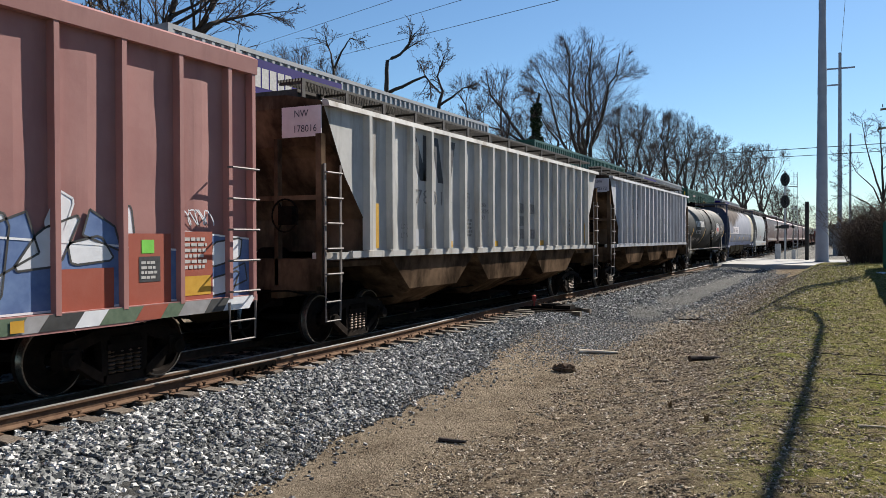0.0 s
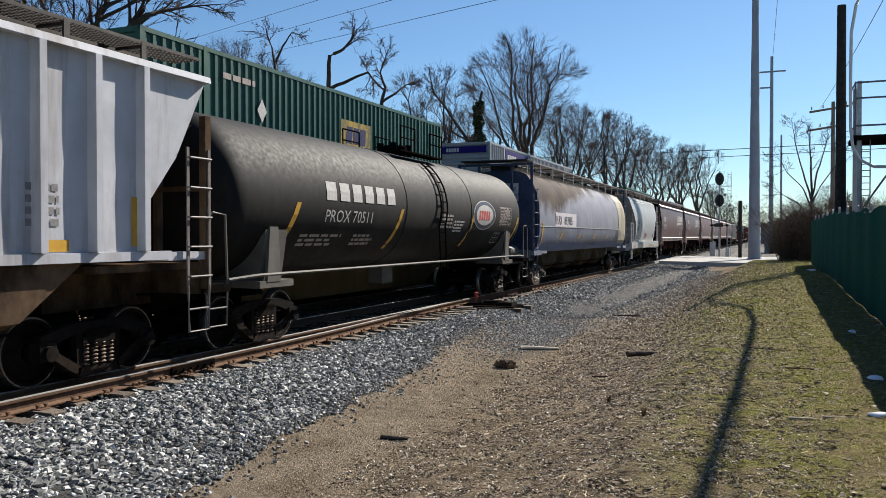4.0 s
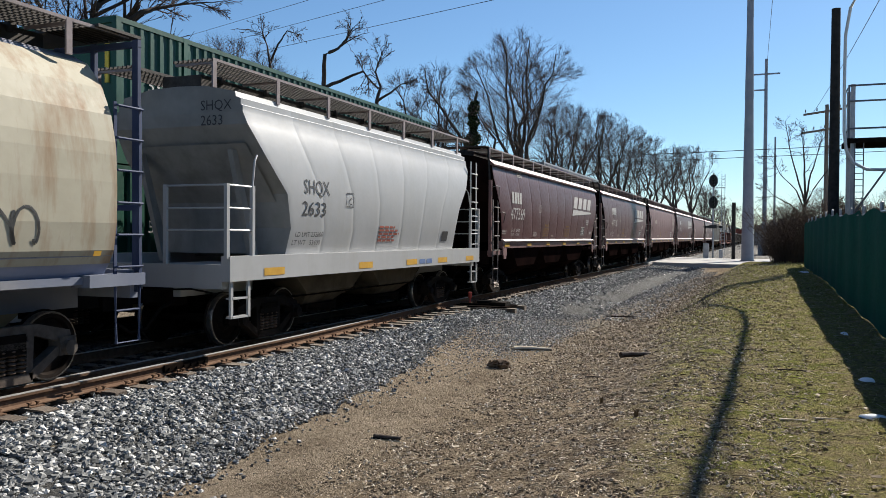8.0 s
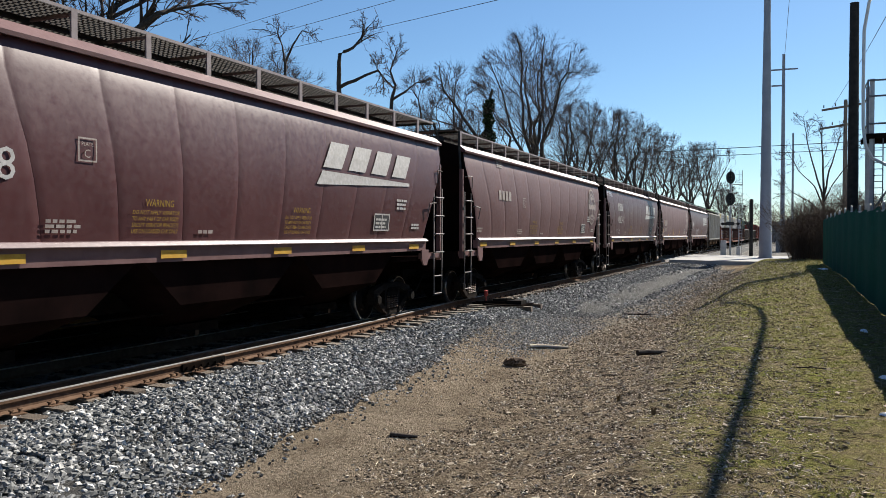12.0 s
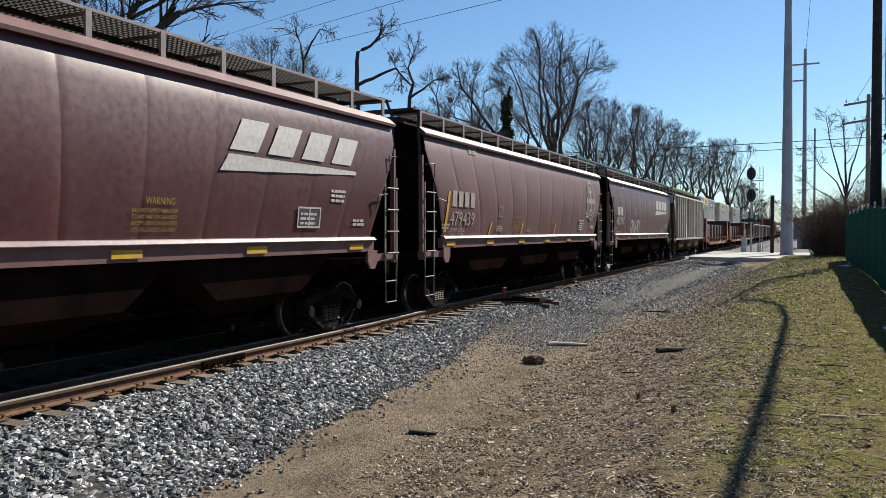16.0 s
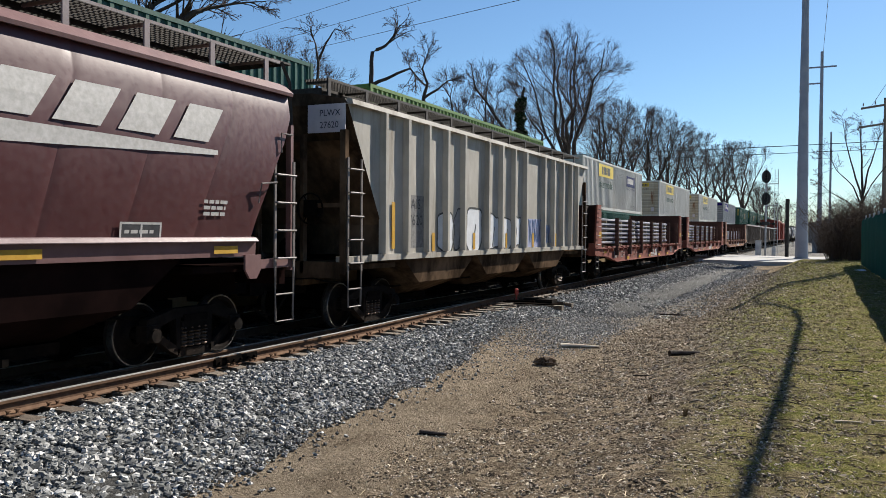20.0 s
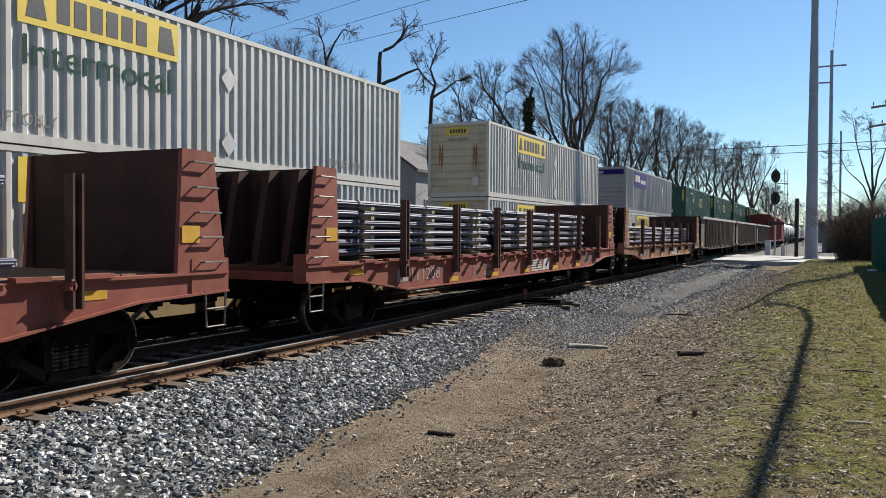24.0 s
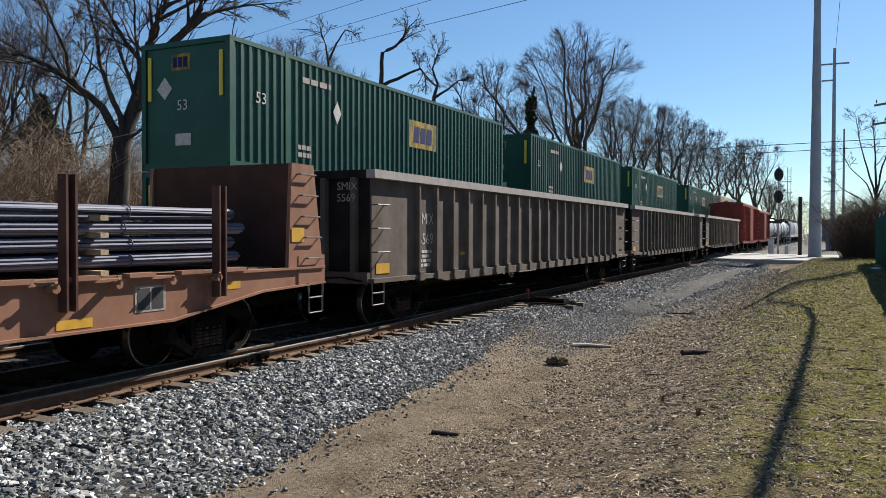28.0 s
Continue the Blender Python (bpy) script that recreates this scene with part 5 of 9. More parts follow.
def boxcar(label, L, top, mat, ribs, door=True):
    car = thing("boxcar", label, "boxcar", "freight train")
    s = Sheet()
    s.box(-1.46, 1.44, 0.06, L - 0.06, 1.02, top - 0.2)
    at = [L - 0.06 - (0.5 if door is False else 0.0) - k * ribs for k in range(int((L - 0.6) / ribs) + 1)] + [0.09, L - 0.06]
    seam = sorted(set([0.06] + at + [L - 0.06]))
    rows = []
    for a, b in zip(seam, seam[1:]):
        for k in range(6):
            y = a + (b - a) * k / 6
            w = 0.022 * math.sin(math.pi * k / 6)
            rows.append([(1.458 + w * (0.3 + noise.noise((y * 1.4, z * 0.9, L))) * (1 if 1.1 < z < top - 0.35 else 0), y, z) for z in np.linspace(1.02, top - 0.2, 22)])
    s.grid(rows)
    s.prism([(-1.5, top - 0.2), (1.5, top - 0.2), (1.5, top - 0.08), (0.0, top + 0.12), (-1.5, top - 0.08)], 0.0, L, "y")
    part("body", s, mat, car)
    t = Sheet()
    for sx in (1, -1):
        t.prism([(sx * 1.46, top - 0.3), (sx * 1.58, top - 0.3), (sx * 1.6, top - 0.08), (sx * 1.48, top - 0.02)], 0.0, L, "y")
        t.prism([(0.0, 1.08), (L, 1.08), (L, 0.98), (L - 2.4, 0.86), (2.4, 0.86), (0.0, 0.98)], sx * 1.46, sx * 1.56)
    pieces("side_chord", t, mat, car)
    for y in at:
        r = Sheet()
        r.prism([(1.45, y - 0.05), (1.57, y - 0.035), (1.57, y + 0.035), (1.45, y + 0.05)], 1.05, top - 0.28, "z")
        part("rib", r, mat, car)
    if door:
        d = Sheet()
        m = L / 2
        d.box(1.58, 1.64, m - 1.5, m + 1.5, 1.12, top - 0.35)
        for k in range(6):
            d.box(1.64, 1.67, m - 1.45, m + 1.45, 1.2 + k * 0.5, 1.3 + k * 0.5)
        part("door", d, mat, car)
    for q, y in ((1, 0.0), (-1, L)):
        ld = Sheet()
        a, b = sorted((y + q * 0.06, y + q * 0.62))
        for k in range(5):
            z = 1.15 + k * 0.44
            ld.tube([(1.57, a, z), (1.66, a, z), (1.66, b, z), (1.57, b, z)], 0.016, 5)
        stirrup(ld, a, b, 1.58, 0.45, 1.0)
        pieces("ladder_bar", ld, M_LADDER, car)
        e = Sheet()
        for k in range(9):
            z = 1.3 + k * 0.36
            a, b = sorted((y + q * 0.06, y + q * 0.0))
            e.box(-1.3, 1.3, a, b, z, z + 0.14)
        part("end_corrugation", e, mat, car)
        add_coupler(car, y, -q)
    c = Sheet()
    c.box(-0.3, 0.3, 0.2, L - 0.2, 0.72, 1.02)
    part("center_sill", c, M_STEEL_DARK, car)
    add_truck(car, 2.0)
    add_truck(car, L - 2.0)
    return car


# --- containers and their well cars on the far track ---
def container_mesh(L, H, W=2.59, pitch=0.29):
    """Corrugated side and roof sheets inside a frame of posts and rails."""
    s = Sheet()
    hw = W / 2
    for sx in (1, -1):
        rows = [[], []]
        y = 0.1
        k = 0
        ys = []
        while y < L - 0.1:
            for dy, d in ((0.0, 0.0), (0.09, 0.0), (0.13, 0.04), (0.25, 0.04)):
                if y + dy < L - 0.1:
                    ys.append((y + dy, d))
            y += pitch
        ys.append((L - 0.1, 0.0))
        rows = [[(sx * (hw - 0.01 - d), yy, z) for yy, d in ys] for z in (0.14, H - 0.09)]
        s.grid(rows)
    s.add([(-hw + 0.02, 0.05, H - 0.02), (hw - 0.02, 0.05, H - 0.02), (hw - 0.02, L - 0.05, H - 0.02), (-hw + 0.02, L - 0.05, H - 0.02)], [(0, 1, 2, 3)])
    s.box(-hw + 0.03, hw - 0.03, 0.05, L - 0.05, 0.02, 0.1)
    return s


def frame_mesh(L, H, W=2.59):
    s = Sheet()
    hw = W / 2
    posts = (0.0, L - 0.12) if L < 13 else (0.0, 2.0, L - 2.13, L - 0.12)
    for sx in (1, -1):
        for y in posts:
            s.box(min(sx * (hw - 0.12), sx * (hw + 0.004)), max(sx * (hw - 0.12), sx * (hw + 0.004)), y, y + 0.13, 0.0, H)
        s.box(min(sx * (hw - 0.06), sx * hw), max(sx * (hw - 0.06), sx * hw), 0.0, L, H - 0.1, H - 0.002)
        s.box(min(sx * (hw - 0.06), sx * hw), max(sx * (hw - 0.06), sx * hw), 0.0, L, 0.0, 0.17)
    for y in (0.0, L - 0.1):
        s.box(-hw + 0.12, hw - 0.12, y, y + 0.1, H - 0.12, H - 0.004)
        s.box(-hw + 0.12, hw - 0.12, y, y + 0.1, 0.0, 0.16)
    return s


def end_mesh(H, W=2.59, ribs=True):
    """The closed front wall, with shallow horizontal ribs."""
    s = Sheet()
    hw = W / 2 - 0.12
    rows = []
    z = 0.16
    k = 0
    while z < H - 0.12:
        d = 0.05 if not ribs else (0.03, 0.03, 0.07, 0.07)[k % 4]
        rows.append([(-hw, d, z), (hw, d, z)])
        z += (0.14, 0.05, 0.05, 0.05)[k % 4]
        k += 1
    rows.append([(-hw, 0.03, H - 0.12), (hw, 0.03, H - 0.12)])
    s.grid(rows)
    return s


def container(label, L, H, mat, style):
    box = thing("shipping_container", label, "container", "double-stack train")
    key = "%.1f_%.1f_%s" % (L, H, mat.name)
    part("corrugated_shell", shared("shell" + key, lambda: container_mesh(L, H), mat), None, box)
    part("frame", shared("frame" + key, lambda: frame_mesh(L, H), mat), None, box)
    for q in (0, 1):
        w = part("end_wall", shared("end" + key + style, lambda: end_mesh(H, 2.59, style != "green"), M_CWEND if style == "white" else mat), None, box)
        w.matrix_basis = pose(0, L, 0, 0, 0, 180) if q else Matrix()
    f = lambda z: 1.29
    if style == "white":
        y = 3.2
        side_shapes(box, "brand_panel", [[(y, 1.98), (y + 3.6, 1.98), (y + 3.6, 2.72), (y, 2.72)]], f, M_CYEL, 0.004, "yellow brand panel")
        side_shapes(box, "brand_word", blocks(y + 0.75, 2.12, 2.1, 0.46, 6, 0.0, 0.75) + [[(y + 0.15, 2.1), (y + 0.55, 2.1), (y + 0.45, 2.6), (y + 0.25, 2.6)], [(y + 3.05, 2.1), (y + 3.5, 2.1), (y + 3.4, 2.6), (y + 3.1, 2.6)]], f, M_TXT_K, 0.008)
        side_text(box, "Intermodal", y + 0.1, 1.32, 0.5, f, M_TXT_GR, 3.3, name="lettering")
        side_text(box, "TOP LIFT ONLY", 2.25, 0.32, 0.2, f, M_TXT_GREY, 1.7)
        side_text(box, "TOP LIFT ONLY", L - 3.9, 0.32, 0.2, f, M_TXT_GREY, 1.6)
        side_shapes(box, "placard_holder", [[(L * 0.5 + 0.0, 1.9), (L * 0.5 + 0.25, 1.62), (L * 0.5 + 0.5, 1.9), (L * 0.5 + 0.25, 2.18)], [(L * 0.5, 0.5), (L * 0.5 + 0.25, 0.22), (L * 0.5 + 0.5, 0.5), (L * 0.5 + 0.25, 0.78)]], f, M_ALU, 0.012)
        p = Sheet()
        p.box(-0.55, 0.45, 0.0, 0.028, 2.42, 2.7)
        part("end_brand_panel", p, M_CYEL, box)
        p = Sheet()
        for i in range(6):
            p.box(-0.35 + i * 0.12, -0.27 + i * 0.12, -0.006, 0.0, 2.48, 2.63)
        part("end_brand_word", p, M_TXT_K, box)
        part("end_lettering", on_end(letters("Intermodal", 0.2, M_TXT_K), -0.45, 2.18, 0.022), None, box)
        st = []
        s = Sheet()
        for x in (-0.85, 0.62):
            for i in range(7):
                s.box(x + 0.028 * i, x + 0.028 * i + 0.02 + 0.008 * (i % 3), 0.022, 0.028, 1.0 + 0.22 * ((i * 5) % 4), 1.75 + 0.1 * ((i * 3) % 4))
        pieces("rust_streak", s, SHARED_MATS["rust"], box)
        s = Sheet()
        s.box(0.62, 0.85, 0.0, 0.03, 0.42, 0.75)
        part("placard", s, M_SIGNWHITE, box)
    elif style == "fedex":
        y = 2.3
        side_shapes(box, "brand_panel", [[(y, 1.72), (y + 3.9, 1.72), (y + 3.9, 2.72), (y, 2.72)]], f, M_CBLUE, 0.004, "violet-blue brand panel")
        side_shapes(box, "brand_word", blocks(y + 0.3, 2.08, 1.45, 0.45, 5) + blocks(y + 1.95, 2.02, 1.6, 0.26, 10), f, M_TXT_W, 0.008)
        side_text(box, "TOP LIFT ONLY", 2.25, 0.32, 0.2, f, M_TXT_GREY, 1.7)
        p = Sheet()
        p.box(-1.1, 1.1, 0.0, 0.028, 2.42, 2.72)
        part("end_brand_panel", p, M_CBLUE, box)
        p = Sheet()
        for i in range(5):
            p.box(-0.85 + i * 0.13, -0.75 + i * 0.13, -0.006, 0.0, 2.48, 2.65)
        part("end_brand_word", p, M_TXT_W, box)
        side_shapes(box, "placard", [[(L * 0.74, 1.9), (L * 0.74 + 0.2, 1.65), (L * 0.74 + 0.4, 1.9), (L * 0.74 + 0.2, 2.15)]], f, M_TXT_W, 0.012)
    elif style == "uline":
        side_shapes(box, "brand_panel", [[(11.0, 1.75), (13.6, 1.75), (13.6, 2.45), (11.0, 2.45)]], f, M_CNAVY, 0.004, "navy brand panel")
        side_shapes(box, "brand_word", blocks(11.3, 1.95, 1.9, 0.36, 5), f, M_TXT_W, 0.008)
        side_text(box, "SHIPPING SUPPLY SPECIALISTS", 11.0, 1.52, 0.14, f, M_CNAVY, 2.6)
        y = 3.6
        side_shapes(box, "brand_panel", [[(y, 1.98), (y + 3.6, 1.98), (y + 3.6, 2.72), (y, 2.72)]], f, M_CYEL, 0.004, "yellow brand panel")
        side_shapes(box, "brand_word", blocks(y + 0.75, 2.12, 2.1, 0.46, 6, 0.0, 0.75), f, M_TXT_K, 0.008)
        side_text(box, "Intermodal", y + 0.1, 1.32, 0.5, f, M_TXT_GR, 3.3, name="lettering")
        side_text(box, "TOP LIFT ONLY", L - 3.9, 0.32, 0.2, f, M_TXT_GREY, 1.6)
    elif style == "green":
        y = 8.3
        side_shapes(box, "brand_panel", [[(y, 1.25), (y + 1.9, 1.25), (y + 1.9, 2.1), (y, 2.1)]], f, M_CYEL_WORN, 0.004, "small yellow brand panel")
        side_shapes(box, "brand_word", blocks(y + 0.3, 1.42, 1.3, 0.5, 3, 0.05), f, M_CNAVY, 0.008)
        side_text(box, "53", 0.9, 1.55, 0.26, f, M_TXT_W, 0.36)
        side_shapes(box, "placard", [[(4.05, 1.75), (4.25, 1.45), (4.45, 1.75), (4.25, 2.05)]], f, M_TXT_W, 0.012)
        side_shapes(box, "data_stencil", bars(2.7, 2.3, 1.4, 0.14, 1, 0.5, 5, 4) + bars(2.5, 0.45, 0.6, 0.3, 2, 0.6, 6), f, M_TXT_F)
        p = Sheet()
        p.box(-0.42, 0.12, 0.04, 0.046, 2.25, 2.62)
        part("end_brand_panel", p, M_CYEL_WORN, box)
        p = Sheet()
        for i in range(3):
            p.box(-0.37 + i * 0.15, -0.25 + i * 0.15, 0.03, 0.038, 2.32, 2.55)
        part("end_brand_word", p, M_CNAVY, box)
        part("end_number", on_end(letters("53", 0.34, M_TXT_W), -0.25, 1.35, 0.034), None, box)
        part("placard", Sheet().prism([(-0.85, 1.85), (-0.62, 2.12), (-0.4, 1.85), (-0.62, 1.6)], 0.03, 0.045, "y"), M_TXT_W, box)
        p = Sheet()
        p.box(-0.3, 0.15, 0.03, 0.045, 0.55, 0.82)
        part("data_plate", p, M_TXT_W, box)
        for x in (-1.12, 0.98):
            p = Sheet()
            p.box(x, x + 0.1, 0.02, 0.045, 1.6, 2.6)
            part("marking_stripe", p, M_CYEL, box)
    return box


def well_car(L, o):
    """A well of length L; the container starts o metres from each end."""
    car = thing("well_car", "low yellowish steel well car under stacked containers", "well car", "double-stack train")
    s = Sheet()
    a, b = o - 0.15, L - o + 0.15
    for sx in (1, -1):
        s.prism([(a, 1.15), (b, 1.15), (b, 0.75), (b - 0.8, 0.26), (a + 0.8, 0.26), (a, 0.75)], sx * 1.34, sx * 1.44)
        s.box(min(sx * 1.3, sx * 1.5), max(sx * 1.3, sx * 1.5), a, b, 1.12, 1.2)
    s.box(-1.34, 1.34, a + 0.8, b - 0.8, 0.33, 0.415)
    part("well_side", s, M_WELL, car)
    for q, y in ((1, 0.0), (-1, L)):
        e = Sheet()
        u, v = sorted((y, y + q * (o - 0.05)))
        e.box(-1.2, 1.2, u, v, 0.95, 1.15)
        e.tube([(1.3, y + q * 0.1, 1.1), (1.3, y + q * 0.1, 1.9), (-1.3, y + q * 0.1, 1.9), (-1.3, y + q * 0.1, 1.1)], 0.025, 5)
        part("end_deck", e, M_WELL, car)
        if o > 1.5:
            add_coupler(car, y, -q)
            add_truck(car, y + q * 1.0, False)
        elif q > 0:
            add_truck(car, 0.0, False)
    return car

SHARED_MATS = {"rust": surface("rust_run", (0.2, 0.09, 0.04), (0.33, 0.17, 0.09), 9, 0.75, 0, 0.1)}
TRACK_1, TRACK_2 = -9.65, -13.25


def along_1(t):
    """Metres that the near train has come since the start of its numbering."""
    return SCALE_Y * (9.752 * t + 0.03023 * (t - 14) ** 2)


def along_2(t):
    return 1.015 * (14.799 * t + 0.01412 * (t - 14) ** 2)


NEAR, FAR = [], []      # (thing, place in its train, height)


def near_train():
    # faded red high boxcar with spray paint
    L = 15.55
    car = boxcar("sun-faded pinkish red ribbed boxcar with spray-painted lower side", L, 4.62, M_PINKRED, 0.92, False)
    f = lambda z: 1.482
    B, W, K, R = M_SPRAY_B, M_SPRAY_W, M_SPRAY_K, M_ORANGERED
    fills = []
    for x0 in (-7.6, -4.45):        # the painted piece is sprayed twice along the car
        o = L + x0
        fills += [(B, [(o, 1.1), (o + 3.05, 1.1), (o + 3.05, 1.75), (o, 1.95)]), (W, [(o, 1.2), (o + 0.5, 1.2), (o + 0.62, 2.15), (o + 0.05, 2.3)]), (B, [(o + 0.45, 1.5), (o + 0.95, 1.75), (o + 0.8, 2.2), (o + 0.4, 2.05)]),
                  (W, [(o + 0.62, 1.55), (o + 1.2, 1.6), (o + 1.5, 2.2), (o + 0.95, 2.0)]), (W, [(o + 1.0, 2.05), (o + 1.25, 1.95), (o + 1.4, 2.35), (o + 1.2, 2.45)]), (W, [(o + 1.35, 1.6), (o + 1.95, 1.65), (o + 1.75, 1.95), (o + 1.3, 1.85)]),
                  (B, [(o + 1.5, 1.95), (o + 2.05, 1.75), (o + 1.95, 2.05), (o + 1.6, 2.25)]), (W, [(o + 2.1, 1.95), (o + 2.25, 1.93), (o + 2.2, 2.3), (o + 2.08, 2.32)])]
    fills += [(B, [(L - 1.4, 1.02), (L - 0.08, 1.02), (L - 0.08, 1.9), (L - 1.4, 2.0)]), (W, [(L - 0.9, 1.5), (L - 0.3, 1.62), (L - 0.25, 1.92), (L - 0.85, 1.85)]), (W, [(L - 0.95, 1.1), (L - 0.45, 1.15), (L - 0.3, 1.45), (L - 0.9, 1.35)]),
              (B, [(L - 0.5, 1.2), (L - 0.15, 1.3), (L - 0.2, 1.55), (L - 0.5, 1.45)])]
    for k, (m, q) in enumerate(fills):
        if m is W:
            q = [(a[0] + (b[0] - a[0]) * t, a[1] + (b[1] - a[1]) * t) for a, b in zip(q, q[1:] + q[:1]) for t in (0.12, 0.88)]
        side_shapes(car, "spray_fill", [q], f, m, 0.004 + 0.0004 * k, "blue spray-painted fill" if m is B else "white spray-painted shape")
        line = Sheet()
        for (a, b), (c, d) in zip(q, q[1:] + q[:1]):
            n = math.hypot(c - a, d - b)
            u, v = -(d - b) / n * 0.013, (c - a) / n * 0.013
            line.add([(f(0) + 0.0135, a + u, b + v), (f(0) + 0.0135, c + u, d + v), (f(0) + 0.0135, c - u, d - v), (f(0) + 0.0135, a - u, b - v)], [(0, 1, 2, 3)])
        part("spray_outline", line, K if k % 4 else M_SPRAY_W, car)["kind"] = "stuff"
    side_shapes(car, "paint_patch", [[(L - 3.36, 1.06), (L - 2.52, 1.06), (L - 2.52, 1.56), (L - 3.36, 1.56)], [(L - 2.3, 1.02), (L - 1.62, 1.02), (L - 1.62, 1.97), (L - 2.3, 1.97)],
                                     [(L - 1.44, 1.0), (L - 0.86, 1.0), (L - 0.86, 2.0), (L - 1.44, 2.0)]], f, R, 0.0145, "bright red repaint patch")
    # the sill's camouflage of angular patches
    tones = (M_SPRAY_G, M_SPRAY_GREY, K, W, M_SPRAY_G, R)
    y, k = L - 9.0, 0
    while y < L - 0.3:
        w = 0.25 + 0.3 * ((k * 0.618) % 1)
        side_shapes(car, "paint_patch", [[(y, 0.89), (y + w, 0.89), (y + w + 0.14, 1.07), (y + 0.14, 1.07)]], lambda z: 1.562, tones[k % 6], 0.004, "angular sprayed patch")
        y, k = y + w + 0.004, k + 1
    side_shapes(car, "data_panel", [[(L - 2.14, 1.36), (L - 1.8, 1.36), (L - 1.8, 1.68), (L - 2.14, 1.68)]], f, M_TXT_K, 0.018)
    side_shapes(car, "data_ink", bars(L - 2.11, 1.4, 0.28, 0.22, 4, 0.8, 3) + bars(L - 1.38, 1.5, 0.45, 0.42, 6, 0.7, 4, 4), f, M_TXT_W, 0.021)
    side_shapes(car, "inspection_label", [[(L - 2.1, 1.72), (L - 1.9, 1.72), (L - 1.9, 1.89), (L - 2.1, 1.89)]], f, SHARED_MATS.setdefault("lime", surface("lime_label", (0.16, 0.5, 0.06), (0.2, 0.56, 0.08), 8, 0.5)), 0.018)
    side_shapes(car, "reflector", [[(L - 1.38, 1.14), (L - 0.9, 1.14), (L - 0.9, 1.4), (L - 1.38, 1.4)]], f, M_YELLOW, 0.018)
    side_shapes(car, "reflector", [[(L - 3.9, 0.91), (L - 3.74, 0.91), (L - 3.74, 1.04), (L - 3.9, 1.04)]], lambda z: 1.57, M_YELLOW, 0.004)
    spray_tag(car, f, L - 1.42, 2.08, 0.5, 0.22, M_SPRAY_W, 5, 3, 0.009, 0.02)
    NEAR.append((car, 15.3 - L))

    # two pale grey ribbed hoppers of one railway
    for k, (c, num, sn) in enumerate(((16.96, "178016", ("NW", "178016")), (35.22, "178573", ("NW", "178573")))):
        L = 16.6
        car, face = ribbed_hopper("pale grey ribbed covered hopper with dirty brown discharge bays" if k == 0 else "pale grey ribbed covered hopper with a looping grey spray tag",
                                  L, 1.66, 4.24, 1.42, 0.8, M_GREYBLUE if k else M_GREY, M_BROWNBAY, M_BROWNBAY, ((sn[0], 3.98), (sn[1], 3.72)))
        nw = [[(3.0, 3.1), (3.25, 3.1), (3.25, 4.05), (3.0, 4.05)], [(3.0, 4.05), (3.3, 4.05), (3.8, 3.1), (3.5, 3.1)], [(3.62, 3.1), (3.85, 3.1), (3.85, 4.05), (3.62, 4.05)],
              [(4.05, 4.05), (4.3, 4.05), (4.55, 3.1), (4.3, 3.1)], [(4.65, 3.1), (4.9, 3.1), (5.15, 4.05), (4.9, 4.05)]]
        side_shapes(car, "owner_mark", [[(y, z) for y, z in q] for q in nw], face, M_TXT_K if k == 0 else M_TXT_GREY, 0.007, "large dark owner mark in plain strokes")
        side_text(car, num, 3.05, 2.62, 0.3, face, M_TXT_GREY, 1.9)
        side_text(car, "LD LMT", 2.7, 2.1, 0.1, face, M_TXT_GREY, 0.5)
        side_text(car, "LT WT", 2.7, 1.92, 0.1, face, M_TXT_GREY, 0.45)
        y = 9.0
        side_shapes(car, "owner_name", blocks(y, 2.58, 1.5, 0.27, 7) + blocks(y, 2.24, 0.64, 0.26, 3) + blocks(y, 1.89, 1.5, 0.26, 7), face, M_TXT_GREY, 0.007, "worn dark lettering blocks")
        side_shapes(car, "data_stencil", bars(5.6, 1.95, 0.5, 0.4, 5, 0.6, 3) + bars(7.0, 1.95, 0.5, 0.35, 4, 0.6, 4) + bars(13.4, 2.0, 0.5, 0.5, 4, 0.6, 5), face, M_TXT_GREY)
        side_shapes(car, "reflector", [[(1.55, 1.72), (1.66, 1.72), (1.66, 2.55), (1.55, 2.55)]] if k == 0 else [[(1.6, 1.75), (1.9, 1.75), (1.9, 2.0), (1.6, 2.0)]], lambda z: 1.63 if k == 0 else face(z), M_YELLOW, 0.006)
        side_shapes(car, "reflector", [[(y, 1.7), (y + 0.4, 1.7), (y + 0.4, 1.84), (y, 1.84)] for y in (4.6, 7.2, 10.6, 13.6)] + [[(15.0, 1.75), (15.1, 1.75), (15.1, 2.4), (15.0, 2.4)]], face, M_YELLOW, 0.008)
        side_shapes(car, "plate_mark", [[(5.6, 2.6), (5.9, 2.6), (5.9, 2.62), (5.6, 2.62)], [(5.6, 2.93), (5.9, 2.93), (5.9, 2.95), (5.6, 2.95)], [(5.6, 2.62), (5.62, 2.62), (5.62, 2.93), (5.6, 2.93)], [(5.88, 2.62), (5.9, 2.62), (5.9, 2.93), (5.88, 2.93)]], face, M_TXT_GREY)
        side_text(car, "PLATE", 5.65, 2.83, 0.06, face, M_TXT_GREY, 0.2)
        side_text(car, "C", 5.7, 2.66, 0.12, face, M_TXT_GREY)
